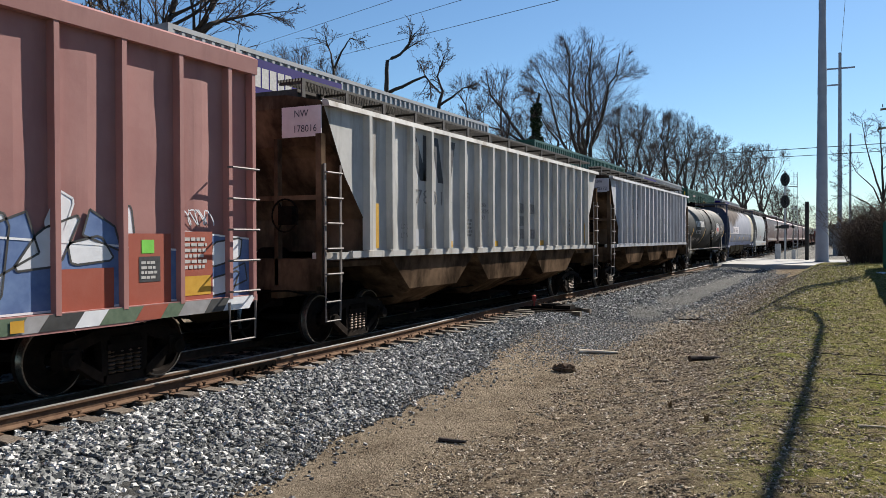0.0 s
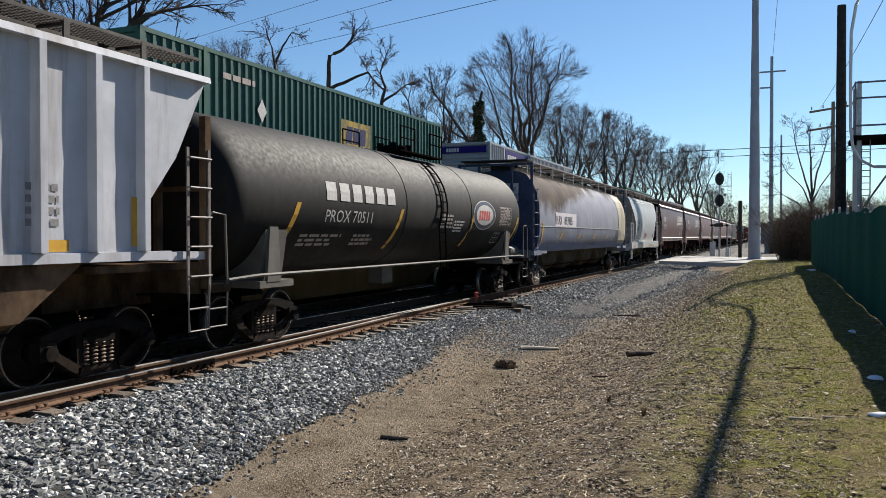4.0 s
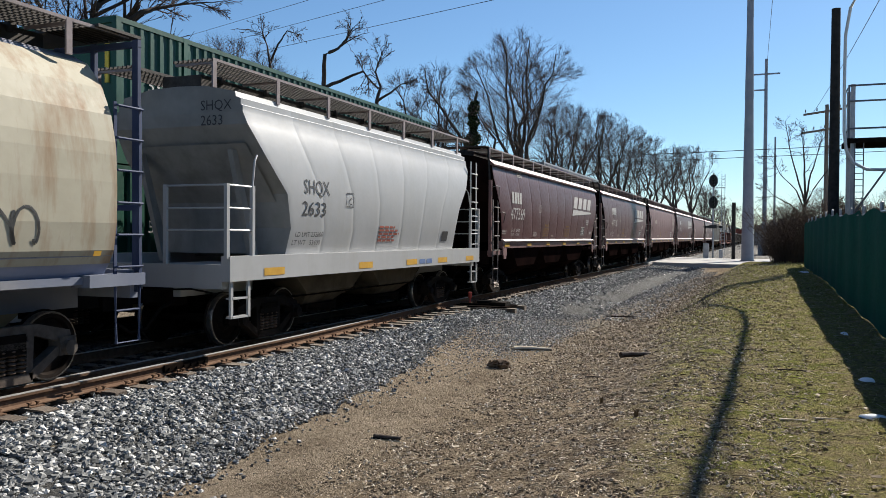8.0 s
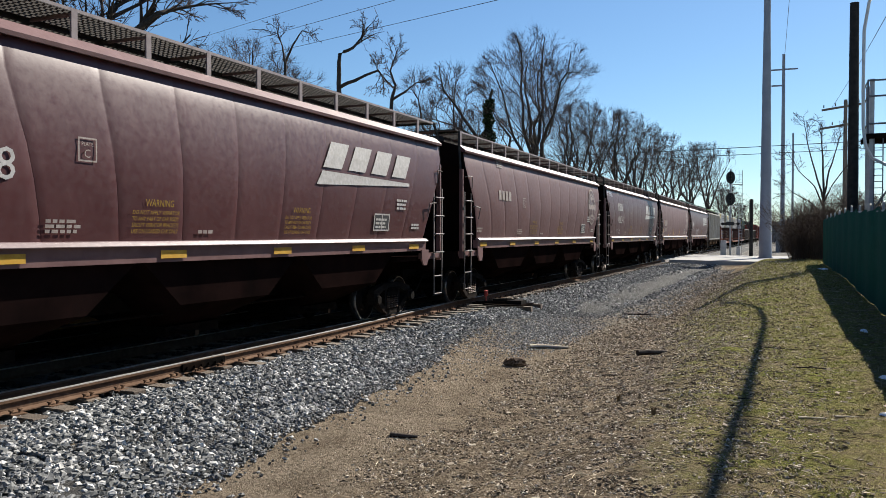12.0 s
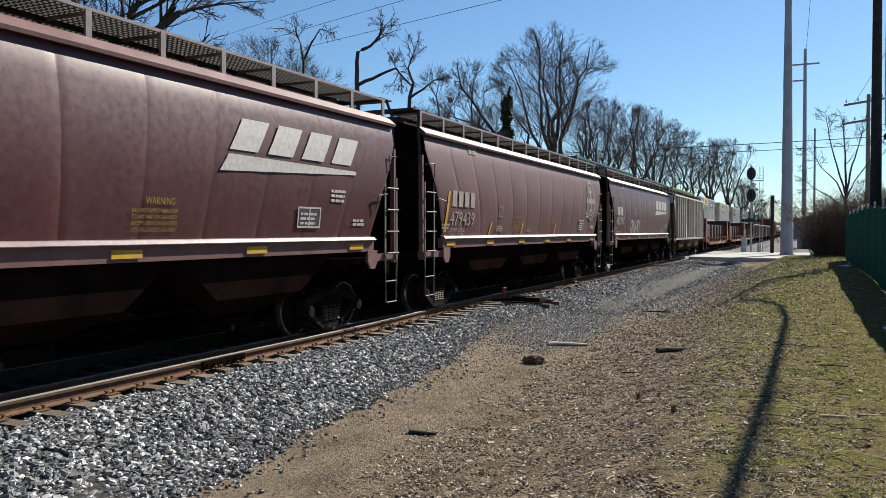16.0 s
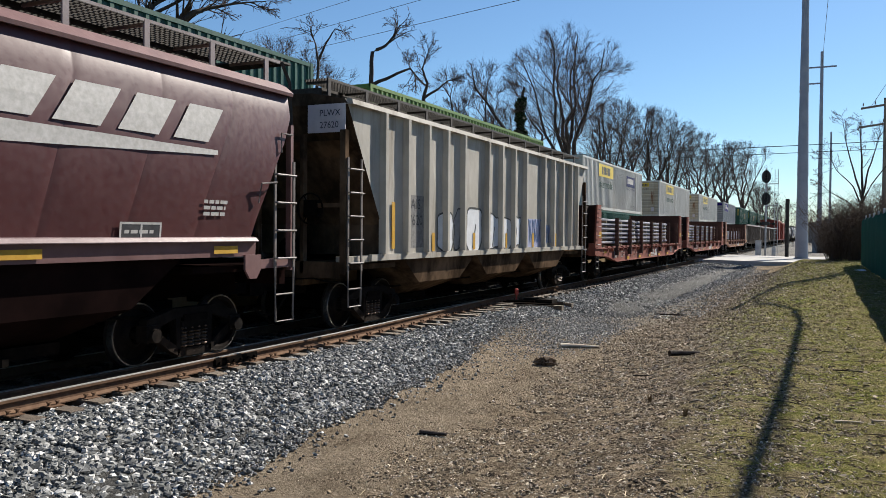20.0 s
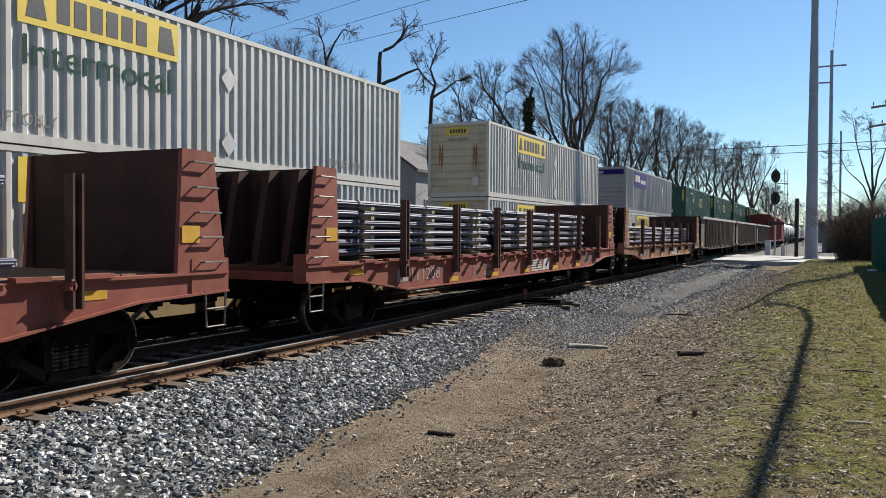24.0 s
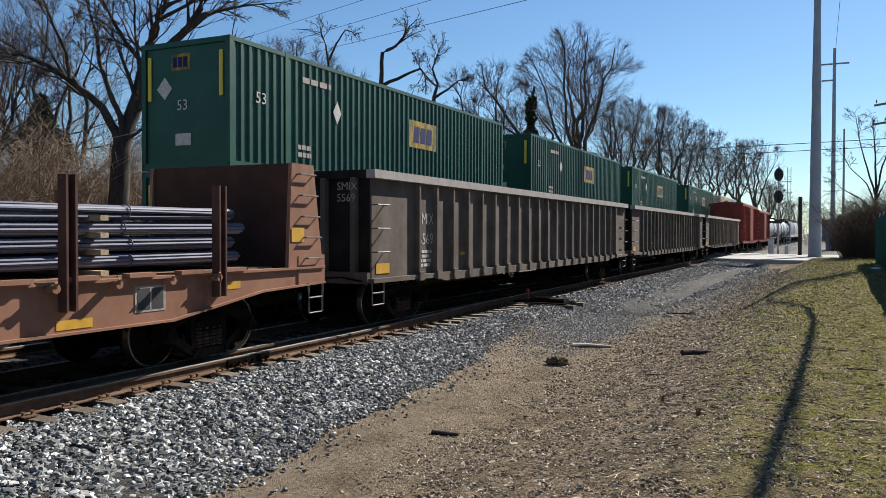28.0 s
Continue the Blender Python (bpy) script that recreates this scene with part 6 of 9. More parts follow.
        if k == 0:
            for i, w in enumerate(("GRAIN", "LOADING", "ONLY")):
                side_text(car, w, 6.5, 2.66 - 0.15 * i, 0.1, face, M_TXT_K, (0.36, 0.5, 0.28)[i])
            side_shapes(car, "repaint_patch", [[(3.15, 1.74), (3.66, 1.74), (3.66, 2.1), (3.15, 2.1)], [(4.72, 1.76), (5.3, 1.76), (5.3, 2.08), (4.72, 2.08)], [(13.45, 2.0), (13.9, 2.0), (13.9, 2.55), (13.45, 2.55)]], face, M_GREY_PATCH, 0.004, "lighter repaint patch")
        if k:
            spray_tag(car, face, 5.9, 1.75, 2.6, 0.95, M_SPRAY_GREY, 4, 4, 0.05)
        NEAR.append((car, c))

    # black tank car
    L = 16.35
    car, face = tank_car("dull black tank car with white stencils and an oval emblem", L, M_TANK)
    side_shapes(car, "brand_word", glyphs(3.3, 2.58, 3.1, 0.36, 6, 0.0), face, M_TXT_W, 0.008, "white brand word blocks")
    side_text(car, "PROX 70511", 3.3, 2.16, 0.24, face, M_TXT_W, 1.9, eps=0.01)
    side_shapes(car, "data_stencil", bars(2.6, 1.7, 1.5, 0.22, 3, 0.7, 3, 4) + bars(4.6, 1.7, 0.9, 0.22, 3, 0.7, 5, 4) + bars(9.0, 2.1, 0.9, 0.35, 4, 0.7, 6, 3), face, M_TXT_F, 0.008)
    for nm, ry, rz, m, e in (("emblem_rim", 0.95, 0.43, M_TXT_W, 0.008), ("emblem_ring", 0.91, 0.405, M_NAVY, 0.011), ("emblem_oval", 0.72, 0.3, M_TXT_W, 0.014)):
        s = Sheet()
        s.grid([[(face(2.5 + rz * k * math.sin(a)) + e, 12.24 + ry * k * math.cos(a), 2.5 + rz * k * math.sin(a)) for a in np.linspace(0, 2 * math.pi, 37)] for k in (0.0, 0.25, 0.5, 0.75, 1.0)])
        part(nm, s, m, car)
    side_shapes(car, "emblem_word", glyphs(11.72, 2.36, 0.98, 0.26, 5, 0.03), face, M_RED, 0.02, "red emblem word blocks")
    for y in (2.0, 6.3, 11.0, 15.16):
        side_shapes(car, "reflector", [[(y - 0.06, 1.6), (y + 0.08, 1.6), (y + 0.42, 2.5), (y + 0.28, 2.5)]], face, M_YELLOW, 0.008, "orange curved reflector strip")
    side_shapes(car, "data_table", [[(13.62, z), (14.78, z), (14.78, z + 0.014), (13.62, z + 0.014)] for z in (2.2, 2.3, 2.4, 2.5, 2.6, 2.7, 2.78)]
                + [[(y, 2.214), (y + 0.014, 2.214), (y + 0.014, 2.78), (y, 2.78)] for y in (13.62, 14.1, 14.45, 14.766)], face, M_TXT_F, 0.008)
    for k in range(6):
        side_shapes(car, "data_stencil", bars(13.68, 2.235 + 0.1 * k, 1.0, 0.045, 1, 0.5, 20 + k, 5), face, M_TXT_F, 0.008)
    side_shapes(car, "data_table", [[(13.4, z), (13.95, z), (13.95, z + 0.02), (13.4, z + 0.02)] for z in (1.68, 1.82, 1.97)] + [[(y, 1.7), (y + 0.02, 1.7), (y + 0.02, 1.97), (y, 1.97)] for y in (13.4, 13.66, 13.93)], face, M_TXT_W, 0.008)
    side_shapes(car, "data_stencil", bars(9.9, 2.0, 0.75, 0.3, 4, 0.7, 8), face, M_TXT_W, 0.008)
    NEAR.append((car, 52.0))

    # powder blue-grey rounded hopper
    L = 18.55
    prof = [(1.3, 1.3), (1.5, 1.6), (1.56, 2.0), (1.57, 2.5), (1.55, 3.0), (1.47, 3.4), (1.3, 3.8), (1.05, 4.1), (0.8, 4.22), (0.0, 4.3)]
    car, face = smooth_hopper("powder blue-grey rounded covered hopper with brown product stains", L, prof, lambda z: 0.55, M_STAINED_BLUE, 6, M_BLUEGREY, 1.34, 4, M_CREAM_SHADED, 0.003, 0.006, 4.62, False, M_BLUE_SHADED)
    for d, y, q in ((-1, 0.0, 1), (1, L, -1)):
        e = Sheet()
        a, b = sorted((y + q * 0.02, y + q * 0.08))
        for sx in (1, -1):
            e.box(min(sx * 1.36, sx * 1.46), max(sx * 1.36, sx * 1.46), a, b, 1.1, 4.5)
            e.box(min(sx * 0.6, sx * 0.68), max(sx * 0.6, sx * 0.68), a, b, 1.1, 4.5)
        for z in (2.2, 4.4):
            e.box(-1.463, 1.463, a - 0.003, b + 0.003, z, z + 0.08)
        # end frame takes the blue with shade in its colour
        part("end_frame", e, M_BLUE_SHADED, car)
        w = Sheet()
        w.box(-1.3, 1.3, min(y - q * 0.15, y + q * 0.6), max(y - q * 0.15, y + q * 0.6), 4.56, 4.6)
        part("end_walkway", w, M_GRATE, car)
        ld = Sheet()
        a, b = sorted((y + q * 0.06, y + q * 0.5))
        ladder(ld, a, b, 1.48, 1.3, 3.6, 0.42)
        stirrup(ld, a, b, 1.48, 0.45, 1.3)
        pieces("ladder_bar", ld, M_BLUE_SHADED, car)
        p = Sheet()
        a, b = sorted((y + q * 0.0, y + q * 0.95))
        part("end_sill", p.box(1.2, 1.52, a, b, 1.2, 1.36), M_BLUEGREY, car)
        part("end_sill", Sheet().box(-1.52, -1.2, a, b, 1.2, 1.42), M_BLUEGREY, car)
    side_shapes(car, "name_panel", [[(2.67, 2.26), (6.12, 2.26), (6.17, 2.8), (2.74, 2.8)]], face, M_SIGNWHITE, 0.012)
    side_text(car, "FURX", 2.82, 2.34, 0.34, face, M_TXT_K, 0.88, eps=0.02)
    side_text(car, "893985", 4.09, 2.34, 0.34, face, M_TXT_K, 1.34, eps=0.02)
    side_shapes(car, "belt_line", [[(0.6, 2.23), (L - 0.6, 2.23), (L - 0.6, 2.255), (0.6, 2.255)]], face, M_TXT_W, 0.012)
    side_shapes(car, "data_stencil", bars(9.0, 1.5, 1.5, 0.14, 2, 0.5, 4, 5), face, M_TXT_K, 0.012)
    side_shapes(car, "reflector", [[(0.75, 1.55), (0.87, 1.55), (1.05, 2.4), (0.93, 2.4)]] + [[(y, 1.75), (y + 0.15, 1.75), (y + 0.5, 2.0), (y + 0.35, 2.0)] for y in (3.4, 6.5, 9.6, 12.7)] + [[(L - 0.9, 1.6), (L - 0.78, 1.6), (L - 0.6, 2.4), (L - 0.72, 2.4)]], face, M_YELLOW, 0.012)
    s = Sheet()
    for word, y, z, w in (("LD LMT 199300  LBS", 2.66, 2.14, 1.2), ("LT WT   60700  LBS", 2.62, 2.0, 1.2), ("NEW 9-90", 4.25, 2.0, 0.5)):
        side_text(car, word, y, z, 0.075, face, M_TXT_K, w, eps=0.02)
    s.grid([[(face(z) + 0.014, y, z) for z in np.linspace(1.5, 4.1, 16)] for y in np.linspace(L - 2.6, L - 0.57, 5)])
    part("repaint_panel", s, M_CREAM, car, "cream repainted end panel with rust runs")
    spray_tag(car, face, L - 3.4, 1.75, 1.6, 0.45, M_SPRAY_K, 8, 6, 0.018, 0.02)
    for sn, z in (("FURX", 3.5), ("893985", 3.25)):
        part("stencil", on_end(letters(sn, 0.26, M_TXT_K), 0.06, z, 0.51), None, car)
    p = Sheet()
    p.box(-0.02, 0.74, 0.52, 0.548, 3.15, 3.8)
    part("number_panel", p, M_SIGNWHITE, car)
    NEAR.append((car, 69.1))

    # short white hopper
    L = 11.5
    prof = [(1.42, 1.54), (1.52, 2.0), (1.57, 2.6), (1.54, 3.2), (1.44, 3.7), (1.36, 3.9), (1.36, 4.0), (1.32, 4.02), (1.32, 4.12), (1.22, 4.16), (1.2, 4.24), (0.6, 4.36), (0.0, 4.38)]

    def ycut(z):
        return float(np.interp(z, [1.5, 2.2, 2.7, 3.1, 3.4, 3.75], [1.75, 1.8, 1.55, 1.1, 0.8, 0.6]))
    car, face = smooth_hopper("short white covered hopper with end platforms and railings", L, prof, ycut, M_WHITE, 7, M_WHITE, 1.54, 2, M_CREAM_SHADED, 0.002, 0.003, 4.7, True, M_WHITE_SHADED)
    for d, y, q in ((-1, 0.0, 1), (1, L, -1)):
        e = Sheet()
        e.prism([(y + q * 0.72, 3.3), (y + q * 0.85, 3.3), (y + q * 1.5, 1.4), (y + q * 1.3, 1.4)], 0.95, 1.05)
        e.prism([(y + q * 0.72, 3.3), (y + q * 0.85, 3.3), (y + q * 1.5, 1.4), (y + q * 1.3, 1.4)], -1.05, -0.95)
        e.add([(-1.3, y + q * 0.75, 3.4), (1.3, y + q * 0.75, 3.4), (1.3, y + q * 2.6, 1.45), (-1.3, y + q * 2.6, 1.45)], [(0, 1, 2, 3)])
        # slope sheet in the shade-greyed white, like the end walls
        part("slope_sheet", e, M_WHITE_SHADED, car)
        r = Sheet()
        ys = (y - q * 0.02, y + q * 0.64)
        for yy in ys:
            r.box(1.5, 1.56, yy - 0.035, yy + 0.035, 1.5, 2.68)
        for z in (1.95, 2.3, 2.66):
            r.tube([(1.53, ys[0], z), (1.53, ys[1], z)], 0.018, 6)
            r.tube([(1.53, ys[0], z), (0.3, ys[0], z)], 0.018, 6)
        r.box(0.27, 0.33, ys[0] - 0.03, ys[0] + 0.03, 1.4, 2.68)
        r.tube([(1.53, ys[1], 2.66), (1.5, ys[1] + q * 0.1, 3.1), (1.47, ys[1] + q * 0.2, 3.2)], 0.018, 6)
        pieces("platform_rail", r, M_WHITE, car)
        st = Sheet()
        a, b = sorted((y + q * 0.1, y + q * 0.55))
        for yy in (a, b):
            st.box(1.5, 1.54, yy - 0.03, yy + 0.03, 0.55, 1.2)
        for z in (0.55, 0.85):
            st.box(1.42, 1.54, a, b, z, z + 0.03)
        part("step", st, M_WHITE, car)
    ld = Sheet()
    ladder(ld, L - 0.55, L - 0.1, 1.5, 1.5, 4.0, 0.4)
    pieces("ladder_bar", ld, M_WHITE, car)
    side_text(car, "SHQX", 2.14, 2.64, 0.26, face, M_TXT_K, 0.9)
    side_text(car, "2633", 2.1, 2.24, 0.26, face, M_TXT_K, 0.82)
    side_text(car, "LD LMT 232600", 1.95, 1.85, 0.09, face, M_TXT_K, 0.95)
    side_text(car, "LT WT   53400", 1.88, 1.7, 0.09, face, M_TXT_K, 0.95)
    side_text(car, "C", 3.79, 2.49, 0.14, face, M_TXT_K)
    side_shapes(car, "plate_mark", [[(3.69, 2.44), (3.99, 2.44), (3.99, 2.46), (3.69, 2.46)], [(3.69, 2.71), (3.99, 2.71), (3.99, 2.73), (3.69, 2.73)], [(3.69, 2.46), (3.71, 2.46), (3.71, 2.71), (3.69, 2.71)], [(3.97, 2.46), (3.99, 2.46), (3.99, 2.71), (3.97, 2.71)]], face, M_TXT_K)
    side_shapes(car, "data_stencil", bars(5.21, 1.75, 1.0, 0.34, 5, 0.6, 3, 4), face, M_ORANGERED, label="red warning lettering in rows")
    side_shapes(car, "data_stencil", [[(8.8, 1.74), (9.2, 1.74), (9.2, 2.0), (8.8, 2.0)]], face, M_TXT_K)
    side_shapes(car, "reflector", [[(y, 1.2), (y + 0.6, 1.2), (y + 0.6, 1.33), (y, 1.33)] for y in (0.9, 4.2, 6.5, 8.4, 10.4)], lambda z: 1.58, M_YELLOW)
    side_shapes(car, "builder_mark", blocks(7.25, 1.21, 0.82, 0.11, 2), lambda z: 1.58, M_SPRAY_B, label="blue builder mark in plain blocks")
    for sn, z in (("SHQX", 3.95), ("2633", 3.7)):
        part("stencil", on_end(letters(sn, 0.24, M_TXT_K), 0.5, z, 0.588), None, car)
    NEAR.append((car, 89.4))

    # maroon hoppers
    for c, L, num, style, mat, label in ((102.15, 15.75, "477569", "wedge", M_MAROON, "mineral red covered hopper with a slanted white mark"),
                                      (119.3, 15.85, "477128", "wedge", M_MAROON, "mineral red covered hopper with a white wedge mark"),
                                      (136.6, 16.4, "", "round", M_MAROON2, "bleached mineral red covered hopper with a round cross emblem"),
                                      (154.55, 16.3, "488341", "wedge", M_MAROON, "mineral red covered hopper with spray tag under the eave"),
                                      (172.15, 16.55, "479439", "round2", M_MAROON2, "faded mineral red covered hopper with yellow strips and a round emblem"),
                                      (190.3, 16.55, "482787", "wedge", M_MAROON, "mineral red covered hopper with a pale spray tag")):
        car, face = maroon_hopper(label, L, mat, num)
        if style == "wedge":
            wedge_logo(car, face, {"477569": 10.35, "477128": 10.1, "488341": 10.8}.get(num, 10.9), 2.78, 3.9, 0.82, M_TXT_W)
            ny, nw, nz, nh, oz = {"477569": (1.72, 1.56, 2.44, 0.39, 2.97), "482787": (1.25, 1.56, 2.2, 0.34, 2.62)}.get(num, (2.54, 1.54, 2.47, 0.36, 3.08))
            side_shapes(car, "owner_mark", glyphs(ny + 0.1, oz, 1.15, 0.37, 4, 0.0), face, M_TXT_W)
            side_text(car, num, ny, nz, nh, face, M_TXT_W, nw)
            for k, (word, load) in enumerate((("LD LMT", "224200"), ("LT WT", "61800"))):
                side_text(car, word, ny - (0.25 if ny > 2 else -0.16), nz - 0.4 - 0.15 * k, 0.1, face, M_TXT_W, 0.42 - 0.06 * k)
                side_text(car, load, ny + (0.3 if ny > 2 else 0.7), nz - 0.4 - 0.15 * k, 0.1, face, M_TXT_W, 0.42 - 0.06 * k)
        else:
            round_logo(car, face, 14.68, 3.07, 0.77, M_TXT_F, M_MAROON)
            if num:
                side_shapes(car, "owner_mark", glyphs(1.43, 2.49, 1.5, 0.38, 4, 0.0), face, M_TXT_F)
                side_text(car, num, 1.36, 2.04, 0.34, face, M_TXT_F, 1.52)
                side_text(car, "LD LMT 223300", 1.4, 1.88, 0.085, face, M_TXT_F, 0.86, eps=0.007)
                side_text(car, "LT WT   62700", 1.36, 1.77, 0.085, face, M_TXT_F, 0.86, eps=0.007)
                side_shapes(car, "reflector", [[(y, 1.78), (y + 0.1, 1.78), (y + 0.26, 2.14), (y + 0.16, 2.14)] for y in (3.91, 6.5, 9.9, 13.3)] + [[(1.05, 1.88), (1.17, 1.88), (1.31, 2.85), (1.2, 2.85)]], face, M_YELLOW)
            else:
                side_shapes(car, "owner_mark", blocks(2.6, 2.9, 1.2, 0.28, 4, 0.0, 0.7), face, M_TXT_F)
        if num == "488341":
            spray_tag(car, face, 0.14, 3.72, 1.1, 0.26, M_SPRAY_W, 3, 6, 0.014)
            spray_tag(car, face, 0.14, 3.98, 1.1, 0.12, M_TXT_GREY, 5, 7, 0.025)
        if num == "482787":
            spray_tag(car, face, 4.42, 1.82, 2.1, 0.62, M_SPRAY_W, 12, 6, 0.022)
        NEAR.append((car, c))

    # tan-grey ribbed hopper with graffiti
    L = 16.1
    car, face = ribbed_hopper("dirty tan-grey ribbed covered hopper with white bubble graffiti", L, 1.42, 4.3, 1.3, 0.93, M_GREY2, M_BROWNBAY, M_BROWNBAY, (("PLWX", 4.0), ("27620", 3.78)),
                              (1.37, 2.31, 3.25, 4.2, 5.15, 6.65, 7.6, 8.55, 9.5, 11.15, 12.1, 13.05, 14.0, 14.75))
    side_shapes(car, "primer_panel", [[(2.42, 1.55), (3.18, 1.55), (3.18, 2.66), (2.42, 2.66)]], face, M_TXT_GREY, 0.004)
    side_text(car, "IAIS", 2.5, 2.37, 0.22, face, M_TXT_K, 0.5, eps=0.009)
    side_text(car, "7620", 2.48, 2.03, 0.22, face, M_TXT_K, 0.62, eps=0.009)
    side_shapes(car, "reflector", [[(1.75, 1.54), (1.88, 1.54), (1.88, 2.48), (1.75, 2.48)]] + [[(y, 1.46), (y + 0.14, 1.46), (y + 0.14, 1.87), (y, 1.87)] for y in (3.56, 5.83, 8.05, 10.24, 12.45, 14.3)], face, M_YELLOW, 0.016)
    for k, (y, w, h) in enumerate(((3.75, 0.95, 0.85), (4.65, 0.7, 1.0), (5.3, 1.1, 0.98), (6.75, 0.75, 0.9), (7.65, 0.85, 0.82), (8.5, 0.65, 0.9))):
        bubble(car, face, y, 1.46, w, h, M_SPRAY_W if k != 1 else M_SPRAY_GREY, M_SPRAY_K, 50 + k, 0.005 + 0.0005 * k)
    lilac = SHARED_MATS.setdefault("lilac", surface("lilac_spray", (0.3, 0.32, 0.48), (0.38, 0.4, 0.55), 5, 0.5))
    side_shapes(car, "spray_fill", [[(9.8, 1.46), (11.05, 1.46), (11.0, 2.3), (9.95, 2.3)]], face, lilac, 0.005)
    spray_tag(car, face, 9.85, 1.6, 1.15, 0.7, M_SPRAY_B, 33, 5, 0.022, 0.012)
    spray_tag(car, face, 11.4, 1.55, 0.5, 0.6, M_SPRAY_B, 36, 3, 0.03, 0.012)
    NEAR.append((car, 208.4))

    # bulkhead flats with bar loads
    L = 20.3
    NEAR.append((bulkhead_flat("rust-brown bulkhead flatcar with bundles of steel bars", L, M_FLATRED, (("bar_load", 1.3, 8.95, 6, 9, 0.068, 0.0), ("bar_load", 9.4, 16.95, 6, 11, 0.066, 0.0)), "111224"), 225.7))
    NEAR.append((bulkhead_flat("rust-brown bulkhead flatcar with two stacks of steel bars", L, M_FLATRED, (("bar_load", 1.3, 8.6, 6, 10, 0.066, 0.0), ("bar_load", 9.7, 17.3, 6, 9, 0.068, 0.0)), "111208"), 247.9))
    NEAR.append((bulkhead_flat("faded orange-brown bulkhead flatcar with long steel bars", L, M_FLATORANGE, (("bar_load", 1.4, 18.6, 4, 9, 0.08, 0.05),), "111218"), 269.9))

    # gondolas, boxcars and the tail of the train
    L = 20.0
    NEAR.append((gondola("dusty brown ribbed steel gondola with white stencils", L, M_GOND, ("SMIX", "5569"), 1), 291.8))
    NEAR.append((gondola("dusty brown ribbed steel gondola", L, M_GOND, None, 2), 313.0))
    NEAR.append((gondola("dusty dark ribbed steel gondola", L, M_GOND, None, 3), 334.4))
    NEAR.append((boxcar("oxide red boxcar with a sliding door", 15.6, 4.7, M_BOXRED, 1.2), 356.8))
    NEAR.append((boxcar("oxide red boxcar with closed sides", 15.6, 4.5, M_BOXRED, 1.2), 373.8))
    c = 391.0
    for k in range(3):
        car, face = tank_car("off-white tank car with dark ends", 15.0, M_WHITE)
        NEAR.append((car, c))
        c += 16.6
    for k in range(4):
        car, face = smooth_hopper("pale grey smooth covered hopper far down the line", 17.0, [(1.4, 1.5), (1.57, 2.2), (1.57, 2.9), (1.4, 3.6), (1.1, 4.1), (0.0, 4.3)], lambda z: 0.6, M_WHITE if k % 2 else M_BLUEGREY, 4, M_GREY, 1.5, 3, M_BROWNBAY, 0.006, 0.01, 4.6)
        NEAR.append((car, c))
        c += 18.4


def far_train():
    W53, W40 = 16.15, 12.19
    H = 2.9
    G, WH, F, OL = ("deep green corrugated steel container", M_CGREEN, "green"), ("off-white corrugated container with a yellow brand panel", M_CW, "white"), ("grey corrugated container with a violet-blue brand panel", M_CG, "fedex"), ("lime green corrugated steel container", M_COLIVE, "plain")
    U, GR = ("off-white corrugated container with yellow and navy brand panels", M_CW, "uline"), ("plain grey corrugated steel container", M_CG, "fedex")
    rows = [(14.68, W53, GR, G), (35.6, W53, G, G), (54.6, W53, GR, WH), (73.5, W53, G, G), (95.2, W53, F, WH), (113.2, W53, None, WH), (131.3, W53, G, G), (149.0, W40, None, G), (163.8, W53, GR, G),
            (184.5, W53, None, G), (204.5, W53, None, WH), (224.5, W53, None, G), (244.5, W53, None, G), (262.5, W53, None, G), (281.5, W53, G, G), (301.9, W40, G, G), (316.8, W53, OL, G),
            (339.5, W53, U, G), (362.3, W53, WH, WH), (385.2, W53, WH, WH), (408.0, W53, F, WH), (431.0, W53, G, G), (450.2, W53, G, G), (469.4, W53, G, G), (491.5, W53, G, G), (513.5, W53, WH, G), (535.5, W53, G, G)]
    protos = {}

    def get(spec, ln):
        k = (spec[0], ln)
        if k not in protos:
            protos[k] = container(spec[0], ln, H, spec[1], spec[2])
            return protos[k]
        return copy_thing(protos[k], Matrix())
    for i, (c, ln, top, low) in enumerate(rows):
        room = rows[i + 1][0] - c - ln if i + 1 < len(rows) else 4.0
        back = c - (rows[i - 1][0] + rows[i - 1][1]) if i else 4.0
        o = 2.2 if min(room, back) > 4.4 else max(0.6, min(room, back) / 2 - 0.05)
        FAR.append((well_car(ln + 2 * o, o), c - o, 0.0))
        FAR.append((get(low, ln), c, 0.42))
        if top:
            FAR.append((get(top, ln), c, 0.42 + H + 0.03))


near_train()
far_train()


def motions():
    for car, c in NEAR:
        car.scale = (1, SCALE_Y, SCALE_Z)
        walk(car, [(t, pose(TRACK_1, SCALE_Y * c - along_1(t), 0)) for t in range(0, 29, 2)])
    for ob, c, z in FAR:
        walk(ob, [(t, pose(TRACK_2, 1.015 * c - along_2(t), z)) for t in range(0, 29, 2)])
    # every wheel rolls by its train's way; wheels of one train share the same turning
    for near, way in ((True, along_1), (False, along_2)):
        mine = [w for w in WHEELS if (w.parent.parent in NEAR_CARS) == near]
        first = mine[0]
        dt = 1 / 15 if near else 1 / 30
        n = int(round(28 / dt))
        walk(first, [(i * dt, pose(0, 0, 0, math.degrees(way(i * dt) / 0.457) % 360, 0, 0)) for i in range(n + 1)])
        keys = first.animation_data
        for w in mine[1:]:
            w.rotation_mode = "QUATERNION"
            d = w.animation_data_create()
            d.action = keys.action
            d.action_slot = keys.action_slot


NEAR_CARS = {car for car, c in NEAR}

# ---- ground ----
def smooth(a, b, t):
    t = min(1.0, max(0.0, (t - a) / (b - a)))
    return t * t * (3 - 2 * t)


